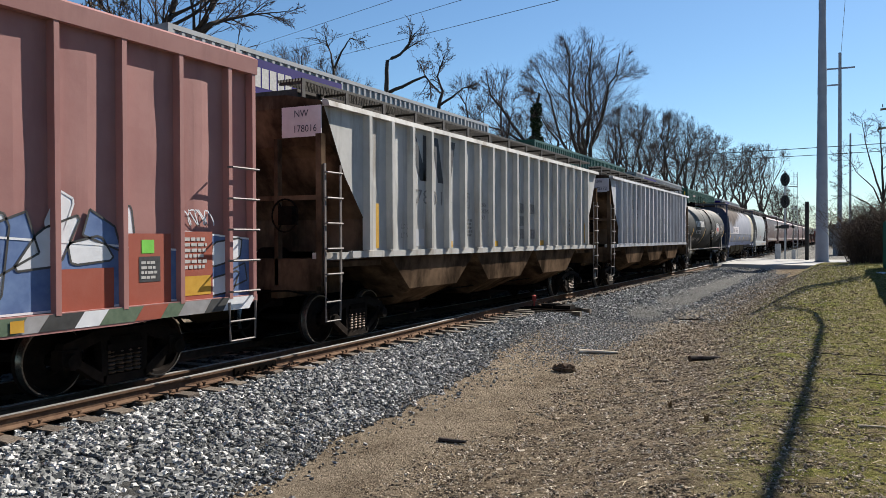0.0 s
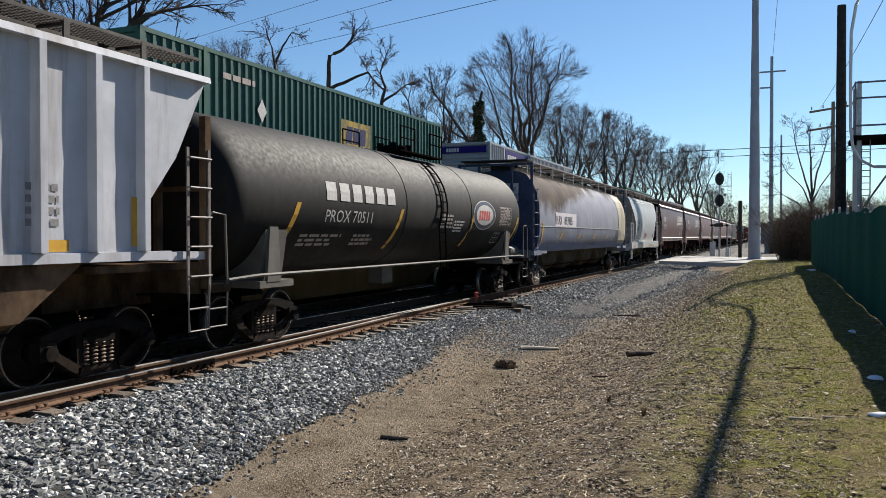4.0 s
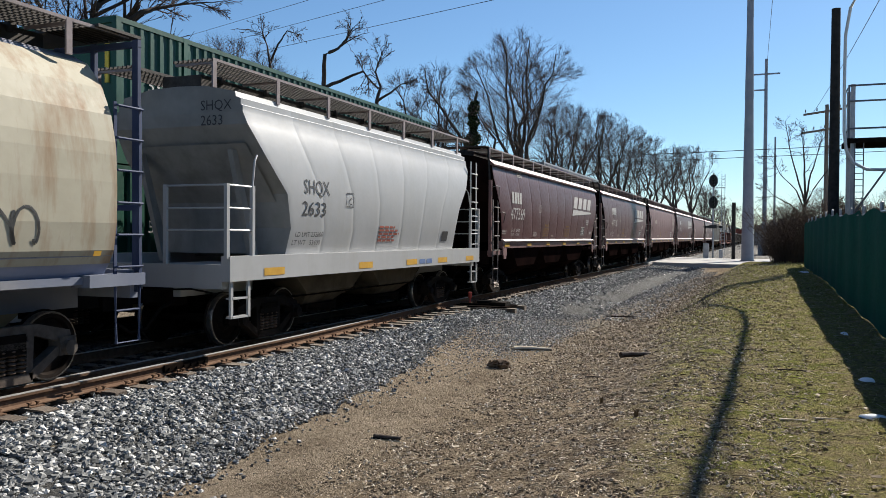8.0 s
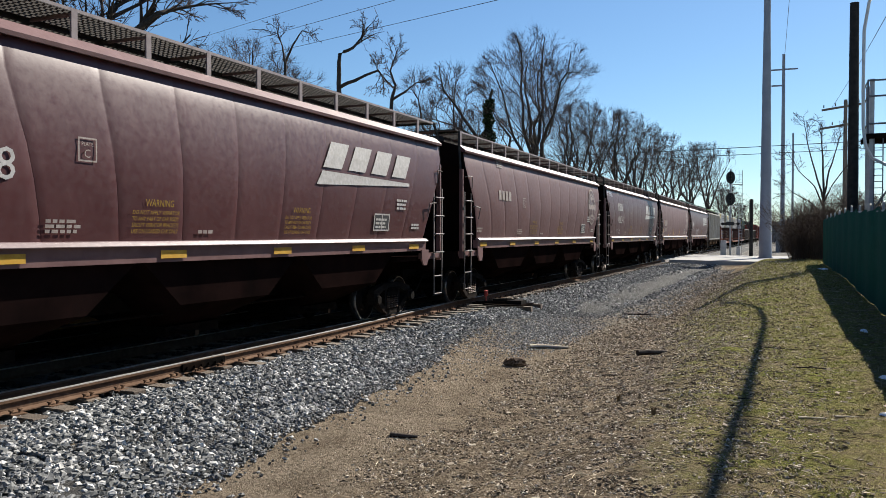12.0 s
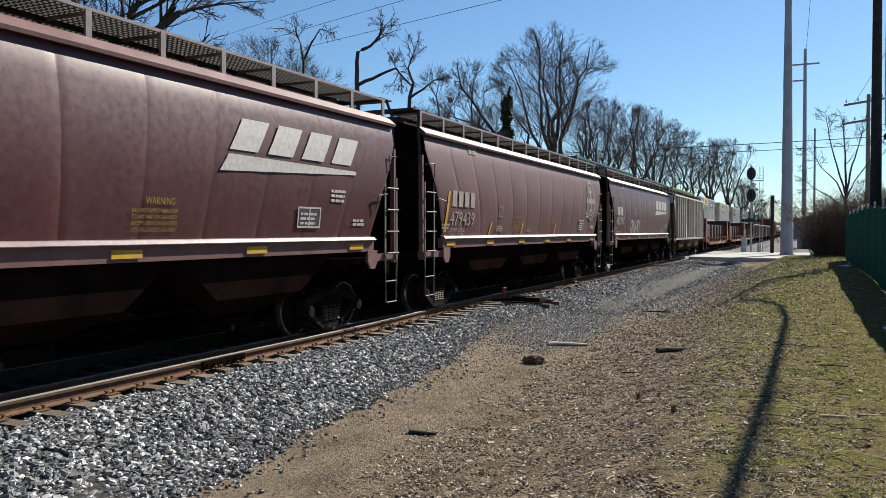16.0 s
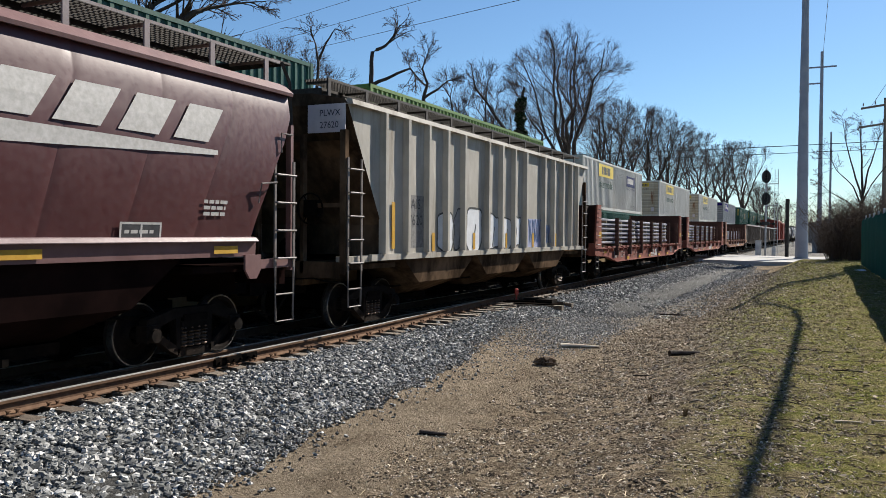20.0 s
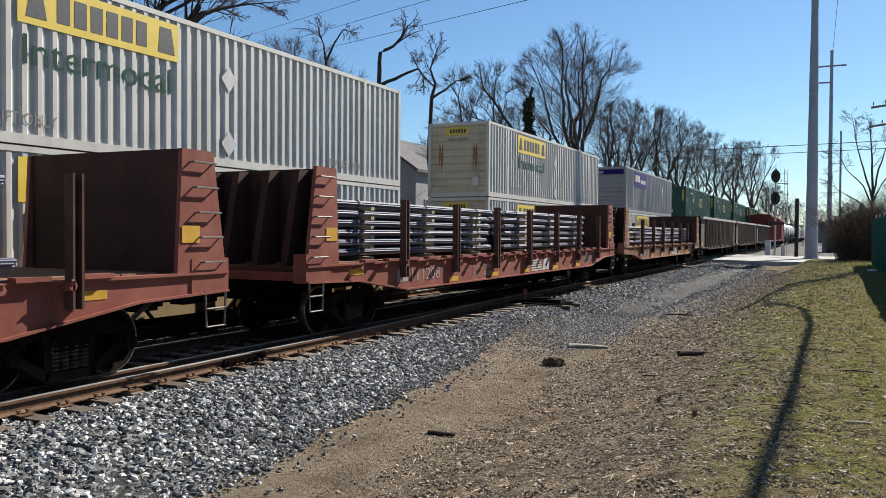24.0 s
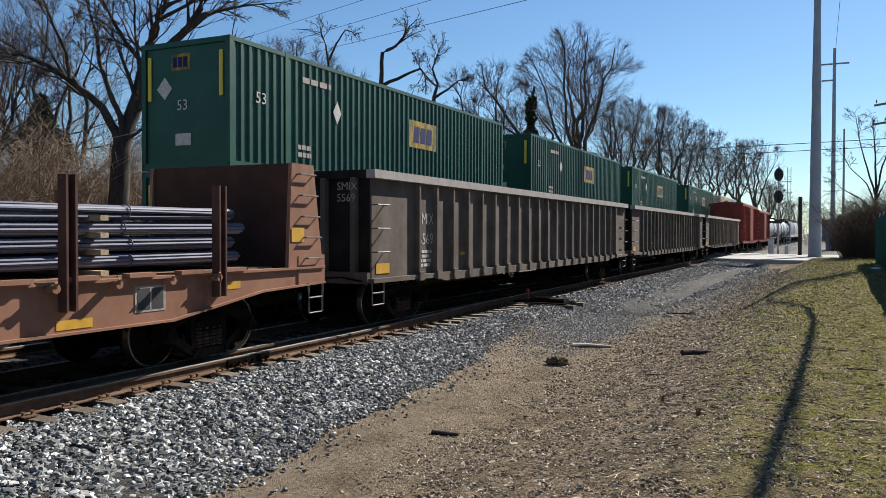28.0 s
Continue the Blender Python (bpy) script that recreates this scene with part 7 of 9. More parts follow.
def ground_z(x, y):
    """The lie of the land: two ballasted tracks, a dirt hollow beside them, a low grassy bank, then level."""
    n = noise.noise((x * 0.35, y * 0.35, 3.1)) * 0.05 + noise.noise((x * 1.3, y * 1.3, 7.7)) * 0.02
    if x < -4.0:
        near = -0.26 + 0.05 * smooth(-8.0, -7.7, x) - 0.41 * smooth(-7.5, -5.3, x)
        west = -0.2 - 0.6 * smooth(-14.8, -17.5, x)
        z = near if x > -11 else west
        if -15 < x < -7.4:
            n *= 0.2
    else:
        z = -0.62 + 0.14 * smooth(-4.0, -2.6, x)
    far = smooth(18, 34, y)
    bank = (0.52 + 0.26 * far) * smooth(-3.0 - 0.2 * far, -0.7 - 0.3 * far, x)
    z += bank + 0.12 * smooth(-0.5, 1.5, x)
    # the crossing road lifts the ground to the rails
    up = smooth(61.5, 65, y) * (1 - smooth(84, 100, y))
    level = -0.28
    z = z + (level - z) * up
    if y > 84:
        z = z + (-0.3 - z) * smooth(84, 110, y) if x > -7 else z
    return z + n * (1 - up)


M_GROUND = bpy.data.materials.new("dirt_gravel_and_grass")
nt, bs = nodes_of(M_GROUND)


def ground_math(op, a, b, c=0.0):
    n = nt.nodes.new("ShaderNodeMath")
    n.operation = op
    for sock, v in zip(n.inputs, (a, b, c)):
        if isinstance(v, (int, float)):
            sock.default_value = v
        else:
            link(nt, v, sock)
    return n.outputs[0]


sep = nt.nodes.new("ShaderNodeSeparateXYZ")
tc = nt.nodes.new("ShaderNodeTexCoord")
link(nt, tc.outputs["Object"], sep.inputs[0])
# packed tan dirt
dirt = mixed(nt, ramp(nt, noise_node(nt, 0.9, 7, 0.65), 0.35, 0.65), (0.18, 0.144, 0.104), (0.27, 0.22, 0.163))
dirt = mixed(nt, scaled(nt, ramp(nt, noise_node(nt, 2.6, 6, 0.7, (1, 0.45, 1)), 0.5, 0.68), 0.55), dirt, (0.1, 0.075, 0.052))
dirt = mixed(nt, scaled(nt, ramp(nt, noise_node(nt, 22, 5, 0.75), 0.52, 0.68), 0.6), dirt, (0.38, 0.32, 0.24))
dirt = mixed(nt, scaled(nt, ramp(nt, noise_node(nt, 17, 5, 0.75), 0.54, 0.66), 0.75), dirt, (0.055, 0.04, 0.028))
# dark crumbly litter
mulch = mixed(nt, ramp(nt, noise_node(nt, 1.6, 7, 0.7), 0.36, 0.64), (0.1, 0.078, 0.056), (0.275, 0.215, 0.15))
mulch = mixed(nt, scaled(nt, ramp(nt, noise_node(nt, 19, 5, 0.8), 0.52, 0.64), 0.8), mulch, (0.44, 0.37, 0.275))
mulch = mixed(nt, scaled(nt, ramp(nt, noise_node(nt, 14, 5, 0.8), 0.53, 0.63), 0.9), mulch, (0.025, 0.02, 0.015))
# mossy winter grass
grass = mixed(nt, ramp(nt, noise_node(nt, 1.3, 7, 0.7), 0.42, 0.6), (0.215, 0.172, 0.105), (0.15, 0.158, 0.042))
grass = mixed(nt, scaled(nt, ramp(nt, noise_node(nt, 21, 5, 0.8, (1, 0.7, 1)), 0.52, 0.64), 0.8), grass, (0.36, 0.31, 0.13))
grass = mixed(nt, scaled(nt, ramp(nt, noise_node(nt, 15, 5, 0.8), 0.53, 0.65), 0.85), grass, (0.05, 0.045, 0.018))
gravel = mixed(nt, ramp(nt, noise_node(nt, 28, 5, 0.75), 0.42, 0.62), (0.11, 0.104, 0.096), (0.34, 0.325, 0.295))
reach = ground_math("MULTIPLY_ADD", noise_node(nt, 0.35, 5, 0.7), 14.0, sep.outputs["Y"])
dirt = mixed(nt, scaled(nt, ramp(nt, reach, 24, 40), 0.6), dirt, gravel)
wob = ground_math("MULTIPLY_ADD", noise_node(nt, 0.55, 7, 0.72), 2.6, sep.outputs["X"])
bank = ground_math("ADD", wob, ground_math("MINIMUM", ground_math("MULTIPLY", sep.outputs["Y"], 0.11), 2.4))
col = mixed(nt, ramp(nt, wob, -3.5, -2.4), dirt, mulch)
col = mixed(nt, ramp(nt, bank, 0.75, 1.75), col, grass)
col = mixed(nt, ramp(nt, sep.outputs["Y"], 84, 90), col, gravel)
link(nt, col, bs.inputs["Base Color"])
bs.inputs["Roughness"].default_value = 0.97
bs.inputs["Specular IOR Level"].default_value = 0.0
bumped(nt, bs, ground_math("ADD", noise_node(nt, 34, 6, 0.8), scaled(nt, noise_node(nt, 9, 5, 0.75), 1.3)), 1.0, 0.05)

M_STONE = islands("crushed_grey_ballast", (0.0702, 0.0734, 0.0724), (0.243, 0.244, 0.238), (0.799, 0.783, 0.745), 0.85, 0.4, 25, spec=0.08)
# dark copy of the ballast stone: the train's shade put into the colour
M_STONE_SHADED = islands("shaded_ballast", (0.014, 0.0135, 0.013), (0.036, 0.035, 0.033), (0.1, 0.098, 0.094), 0.9, 0.4, 25, spec=0.0)
M_STONE_BED = surface("ballast_bed", (0.05, 0.049, 0.047), (0.13, 0.127, 0.12), 22, 0.95, 0, 1.0, 0.04, stain=(0.06, 0.05, 0.042), amount=0.5, stain_stretch=(1, 1, 1))
M_PEBBLE = islands("loose_gravel_and_chips", (0.045, 0.036, 0.027), (0.34, 0.27, 0.19), (0.85, 0.76, 0.62), 0.9, 0.3, 25, spec=0.05)
M_BLADE = islands("winter_grass_blades", (0.1, 0.125, 0.025), (0.3, 0.275, 0.075), (0.72, 0.62, 0.38), 0.85, 0.1, 10, spec=0.05)
M_CONCRETE = surface("pale_crossing_concrete", (0.3, 0.29, 0.272), (0.38, 0.368, 0.35), 1.2, 0.85, 0, 0.25, stain=(0.36, 0.34, 0.32), amount=0.4, stain_stretch=(1, 1, 1))
M_BARK = surface("grey_brown_bark", (0.042, 0.034, 0.029), (0.085, 0.07, 0.06), 5, 0.95, 0, 0.6, 0.03, stretch=(1, 1, 0.3))
M_TWIG = surface("thin_winter_twigs", (0.055, 0.04, 0.038), (0.105, 0.08, 0.075), 3, 0.95, 0, 0)
M_POLE = surface("galvanised_pole_steel", (0.215, 0.232, 0.28), (0.27, 0.287, 0.335), 1.0, 0.5, 0.3, 0.05)
M_WOODPOLE = surface("weathered_pole_wood", (0.12, 0.1, 0.085), (0.2, 0.175, 0.15), 3, 0.9, 0, 0.4, stretch=(4, 4, 0.4))
M_BLACKPOLE = surface("tarred_black_pole", (0.02, 0.019, 0.019), (0.04, 0.037, 0.035), 4, 0.75, 0, 0.3)
M_SIGNAL = surface("black_signal_paint", (0.012, 0.012, 0.013), (0.025, 0.025, 0.026), 4, 0.5, 0, 0.05)
M_GALV = surface("galvanised_steel", (0.3, 0.31, 0.33), (0.4, 0.41, 0.43), 3, 0.5, 0.4, 0.05)
M_FENCE = surface("dark_green_fence_fabric", (0.001, 0.058, 0.043), (0.002, 0.078, 0.058), 2.0, 0.75, 0, 0.15, stain=(0.002, 0.045, 0.033), amount=0.5, stain_stretch=(1, 2, 0.4))
M_FENCE.node_tree.nodes["Principled BSDF"].inputs["Specular IOR Level"].default_value = 0.04
M_PLATFORM = surface("dull_blue_grey_steel", (0.1, 0.11, 0.13), (0.16, 0.17, 0.19), 4, 0.6, 0.2, 0.1)
M_PIPE = surface("pale_grey_hose", (0.5, 0.5, 0.5), (0.6, 0.6, 0.59), 3, 0.5, 0, 0.05)
M_WALL_BEIGE = surface("beige_metal_siding", (0.36, 0.33, 0.28), (0.43, 0.4, 0.35), 0.8, 0.7, 0, 0.1, stain=(0.34, 0.3, 0.25), amount=0.4)
M_STRAWWOOD = surface("pale_splintered_wood", (0.36, 0.31, 0.24), (0.5, 0.45, 0.36), 6, 0.85, 0, 0.5, stain=(0.14, 0.1, 0.07), amount=0.5, stain_stretch=(3, 1, 1))
M_BUSH = surface("dark_brown_bush_stems", (0.06, 0.042, 0.032), (0.12, 0.088, 0.066), 0.6, 0.9, 0, 0)
M_BRUSH = surface("brown_brush_stems", (0.15, 0.108, 0.078), (0.28, 0.215, 0.16), 0.6, 0.9, 0, 0)
M_SNOW = surface("old_snow", (0.75, 0.78, 0.82), (0.85, 0.87, 0.9), 6, 0.7, 0, 0.3)


def ground():
    s = Sheet()
    xs = list(np.arange(-30, -18, 2.0)) + list(np.arange(-18, -7, 0.5)) + list(np.arange(-7, 2.4, 0.06)) + list(np.arange(2.4, 3, 0.2)) + list(np.arange(3, 12, 1.0)) + [14, 18, 24, 32, 45, 70, 110, 200, 400, 900, 2400]
    xs = [-2400, -900, -400, -200, -110, -70, -50, -40] + xs
    ys = [-2400, -900, -400, -200, -100, -60, -40, -25, -15, -8] + list(np.arange(-4, 5, 1.0)) + list(np.arange(5, 18, 0.07)) + list(np.arange(18, 34, 0.16)) + list(np.arange(34, 60, 0.6)) + list(np.arange(60, 112, 2.0)) + [115, 120, 130, 150, 180, 230, 300, 400, 600, 1000, 2400]
    def relief(x, y):
        """Crumbs, tufts and wheel marks, weaker on the packed dirt."""
        if not (-7 < x < 2.4 and 5 < y < 34):
            return 0.0
        k = 0.35 + 0.65 * smooth(-4.4, -3.4, x)
        return k * (0.025 * noise.noise((x * 5, y * 5, 1.5)) + 0.02 * noise.noise((x * 13, y * 13, 4.5)))
    s.grid([[(x, y, ground_z(x, y) + relief(x, y)) for x in xs] for y in ys])
    me = bpy.data.meshes.new("ground")
    me.from_pydata(s.v, [], [f[::-1] for f in s.f])
    me.materials.append(M_GROUND)
    me.shade_smooth()
    ob = new("ground", me)
    tagged(ob, "brown dirt and gravel strip rising to a thin winter grass bank", "ground", kind="structure")
    return ob


def stone_shape(rnd, r, rings=3):
    """A broken stone: three uneven rings of corners with a flat broken top."""
    v, f = [], []
    n = 5
    sx, sy = rnd.uniform(0.75, 1.25), rnd.uniform(0.65, 1.0)
    tx, ty = rnd.uniform(-0.25, 0.25), rnd.uniform(-0.25, 0.25)
    for h, w in ((-0.5, 0.6), (0.05, 1.0), (rnd.uniform(0.4, 0.62), rnd.uniform(0.45, 0.7)))[3 - rings:]:
        for a in range(n):
            t = 2 * math.pi * (a + rnd.uniform(-0.28, 0.28)) / n + h
            k = r * w * rnd.uniform(0.66, 1.22)
            x, y = math.cos(t) * k * sx, math.sin(t) * k * sy
            v.append((x, y, h * r + (tx * x + ty * y) * (1 if h > 0 else 0) + rnd.uniform(-0.2, 0.2) * r))
    for k in range(0, n * (rings - 1), n):
        f += [(k + a, k + (a + 1) % n, k + n + (a + 1) % n, k + n + a) for a in range(n)]
    f.append(tuple(range((rings - 1) * n, rings * n)))
    return np.array(v), f


def scatter(name, label, material, spots, shapes, category):
    """Thousands of small loose pieces in one mesh."""
    rnd = random.Random(11)
    vs, fs = [], []
    o = 0
    for x, y, z, sc in spots:
        v, f = shapes[rnd.randrange(len(shapes))]
        a = rnd.random() * 6.283
        c, s_ = math.cos(a) * sc, math.sin(a) * sc
        w = np.empty_like(v)
        w[:, 0] = v[:, 0] * c - v[:, 1] * s_ + x
        w[:, 1] = v[:, 0] * s_ + v[:, 1] * c + y
        w[:, 2] = v[:, 2] * sc + z
        vs.append(w)
        fs.extend(tuple(i + o for i in q) for q in f)
        o += len(v)
    me = bpy.data.meshes.new(name)
    me.from_pydata(np.concatenate(vs).tolist(), [], fs)
    me.materials.append(material)
    return tagged(new(name, me), label, category, kind="stuff")


def spread(rnd, n, x0, x1, y0, y1):
    """Spots evenly thick to the eye along the bank: closer together near the line's near end."""
    for _ in range(n):
        yield rnd.uniform(x0, x1), y0 * (y1 / y0) ** rnd.random()


def crumb_shape(rnd):
    """A low rounded crumb or chip."""
    n = 4
    v = []
    for h, w in ((-0.15, 1.0), (rnd.uniform(0.3, 0.55), rnd.uniform(0.4, 0.65))):
        for a in range(n):
            t = 2 * math.pi * (a + rnd.uniform(-0.3, 0.3)) / n
            k = w * rnd.uniform(0.65, 1.25)
            v.append((math.cos(t) * k, math.sin(t) * k * 0.8, h + rnd.uniform(-0.1, 0.1)))
    return np.array(v), [(a, (a + 1) % n, n + (a + 1) % n, n + a) for a in range(n)] + [tuple(range(n, 2 * n))]


def flake_shape(rnd):
    """A thin curled flake of wood or a dead leaf."""
    w, t, c = rnd.uniform(0.25, 0.7), rnd.uniform(-0.3, 0.3), rnd.uniform(0.1, 0.5)
    v = [(-1, -w * 0.6, 0.05), (1, -w, 0.05 + max(0, t)), (1.1, w * 0.8, 0.1 + c), (-0.9, w, 0.1 + c * 0.6), (-1, -w * 0.6, 0.0), (1, -w, 0.0)]
    return np.array(v), [(0, 1, 2, 3), (5, 4, 3, 2), (4, 5, 1, 0)]


EDGE_Y = (5, 8, 11, 13, 15, 18.7, 20.5, 23, 26, 34, 50, 62)
EDGE_X = (-5.4, -5.6, -5.85, -6.0, -6.25, -6.75, -6.7, -6.2, -5.2, -4.8, -4.4, -4.2)


def ballast_edge(y):
    return float(np.interp(y, EDGE_Y, EDGE_X)) + 0.16 * noise.noise((0.3, y * 0.6, 9)) + 0.1 * noise.noise((0.3, y * 2.2, 4))


def ballast():
    rnd = random.Random(4)
    shapes, plain = [stone_shape(rnd, 1.0) for _ in range(40)], [stone_shape(rnd, 1.0, 2) for _ in range(30)]
    spots = []
    for n, y0, y1, r in ((12500, 2.8, 7.0, 0.044), (25000, 7.0, 15.0, 0.042), (17500, 15.0, 28.0, 0.043), (13500, 28.0, 50.0, 0.055), (4500, 50.0, 64.0, 0.07)):
        for _ in range(n):
            y = y0 + (y1 - y0) * rnd.random()
            x = -8.25 + 3.9 * rnd.random() ** 0.95
            over = x - ballast_edge(y)
            if over > 0 and rnd.random() > 0.16 * math.exp(-over * 5.0):
                continue
            if x < -7.85:
                if rnd.random() < 0.5:
                    continue
                spots.append((x, y, -0.215, r * (0.5 + 0.6 * rnd.random())))
                continue
            small = 0.65 if over > -0.25 else 1.0
            spots.append((x, y, ground_z(x, y) + r * (0.1 + 0.8 * rnd.random()), small * r * (0.42 + 1.05 * rnd.random() ** 1.7)))
    for x0, w, n in ((-11.9, 2.0, 5200), (-10.6, 2.4, 2600)):
        for _ in range(n):
            y = 6 + 40 * rnd.random()
            spots.append((x0 + w * rnd.random(), y, -0.2, 0.047 * (0.6 + 0.8 * rnd.random())))
    # a fan of fine stone spilled towards the dirt
    for _ in range(11000):
        x, y = rnd.gauss(-6.0, 0.75), rnd.gauss(21.0, 2.6)
        if -7.4 < x < -4.6:
            spots.append((x, y, ground_z(x, y) + 0.004, 0.014 + 0.018 * rnd.random()))
    for _ in range(5000):
        x, y = rnd.uniform(-5.4, -3.3), rnd.uniform(25, 62)
        spots.append((x, y, ground_z(x, y) + 0.004, 0.02 + 0.03 * rnd.random()))
    scatter("ballast", "loose crushed grey and white ballast stones beside the rails", M_STONE, [q for q in spots if q[1] < 14 and q[0] > -8.3], shapes, "ballast")
    scatter("ballast", "loose crushed grey ballast stones spread along the tracks", M_STONE, [q for q in spots if q[1] >= 14 and q[0] > -8.3], plain, "ballast")
    # stones under the trains get the shade-darkened colour
    scatter("ballast", "dark ballast stones between the rails, train shade in their colour", M_STONE_SHADED, [q for q in spots if q[0] <= -8.3], plain, "ballast")
    bed = Sheet()
    ys = list(np.arange(-10, 70, 0.5)) + list(np.arange(70, 400, 10.0)) + [700.0]
    bed.grid([[(x, y, ground_z(x, y) + 0.012) for x in (-15.4, -14.8, -13.5, -12.5, -11.5, -10.5, -9.5, -8.6, -8.0, -7.6, -7.2, -6.8, min(ballast_edge(y) - 0.12, -5.0))] for y in ys])
    part("ballast_bed", bed, M_STONE_BED)
    tagged(bpy.data.objects["ballast_bed"], "grey stone bed under the two railway tracks", "track bed", kind="structure")
    crumbs = [crumb_shape(rnd) for _ in range(30)]
    spots = []
    for x, y in spread(rnd, 88000, -4.9, 0.6, 5.8, 55.0):
        k = x + 0.7 * noise.noise((x * 0.8, y * 0.4, 6))
        thick = smooth(-4.8, -3.7, k) * (1 - 0.8 * smooth(0.4, 1.8, x + min(2.4, 0.11 * y)))
        if rnd.random() < 0.03 + 0.97 * thick:
            spots.append((x, y, ground_z(x, y), (0.009 + 0.026 * rnd.random() ** 2.4) * (y / 10) ** 0.55))
    for x, y in spread(rnd, 5000, -6.6, -3.6, 5.8, 55.0):
        spots.append((x, y, ground_z(x, y), (0.004 + 0.018 * rnd.random() ** 5) * (y / 10) ** 0.5))
    scatter("gravel", "scattered small gravel, crumbs and chips on bare dirt", M_PEBBLE, spots, crumbs, "gravel")


def grass():
    rnd = random.Random(8)
    shapes = []
    for _ in range(14):
        v, f = [], []
        for k in range(5):
            a = rnd.random() * 6.283
            h, w, lean = 0.25 + 0.6 * rnd.random(), 0.09, 0.5 + 1.0 * rnd.random()
            bx, by = 1.4 * (rnd.random() - 0.5), 1.4 * (rnd.random() - 0.5)
            d = (math.cos(a), math.sin(a))
            o = len(v)
            v += [(bx - d[1] * w, by + d[0] * w, 0), (bx + d[1] * w, by - d[0] * w, 0), (bx + d[0] * lean, by + d[1] * lean, h)]
            f += [(o, o + 1, o + 2)]
        shapes.append((np.array(v), f))
    spots = []
    for x, y in spread(rnd, 34000, -3.4, 2.1, 5.5, 52.0):
        if noise.noise((x * 0.9, y * 0.5, 2.0)) * 0.9 + 0.9 * (x + min(2.4, 0.11 * y) - 0.5) < 0.5 - 1.1 * rnd.random():
            continue
        spots.append((x, y, ground_z(x, y), (0.02 + 0.026 * rnd.random()) * (y / 10) ** 0.6))
    scatter("grass", "short patchy winter grass mixed with dry blades", M_BLADE, spots, shapes, "grass")
    # straw and fallen stems lying flat
    shapes = []
    for _ in range(10):
        s = Sheet()
        a = 0.16 * (rnd.random() - 0.5)
        s.tube([(-1, 0, 0.05), (0, a, 0.12), (1, a * 2, 0.05)], 0.04, 3)
        shapes.append((np.array(s.v), s.f))
    spots = []
    for x, y in spread(rnd, 17000, -4.2, 2.0, 5.5, 40.0):
        if x < -2 and rnd.random() < 0.7:
            continue
        spots.append((x, y, ground_z(x, y) + 0.008, (0.014 + 0.085 * rnd.random() ** 3.5) * (y / 10) ** 0.2))
    scatter("straw", "pale dry stems and twigs lying on the grass", islands("dry_stems", (0.06, 0.045, 0.03), (0.42, 0.34, 0.22), (0.85, 0.74, 0.53), 0.9, 0.1), spots, shapes, "straw")
    flakes = [flake_shape(rnd) for _ in range(12)]
    spots = []
    for x, y in spread(rnd, 4200, -4.6, 2.0, 5.5, 40.0):
        spots.append((x, y, ground_z(x, y) + 0.006, (0.012 + 0.03 * rnd.random() ** 4) * (y / 10) ** 0.2))
    scatter("dead_leaves", "curled dead leaves and wood flakes scattered over the bank", islands("dead_leaf_and_flake", (0.05, 0.035, 0.022), (0.22, 0.165, 0.105), (0.6, 0.52, 0.4), 0.85, 0.1), spots, flakes, "leaf litter")


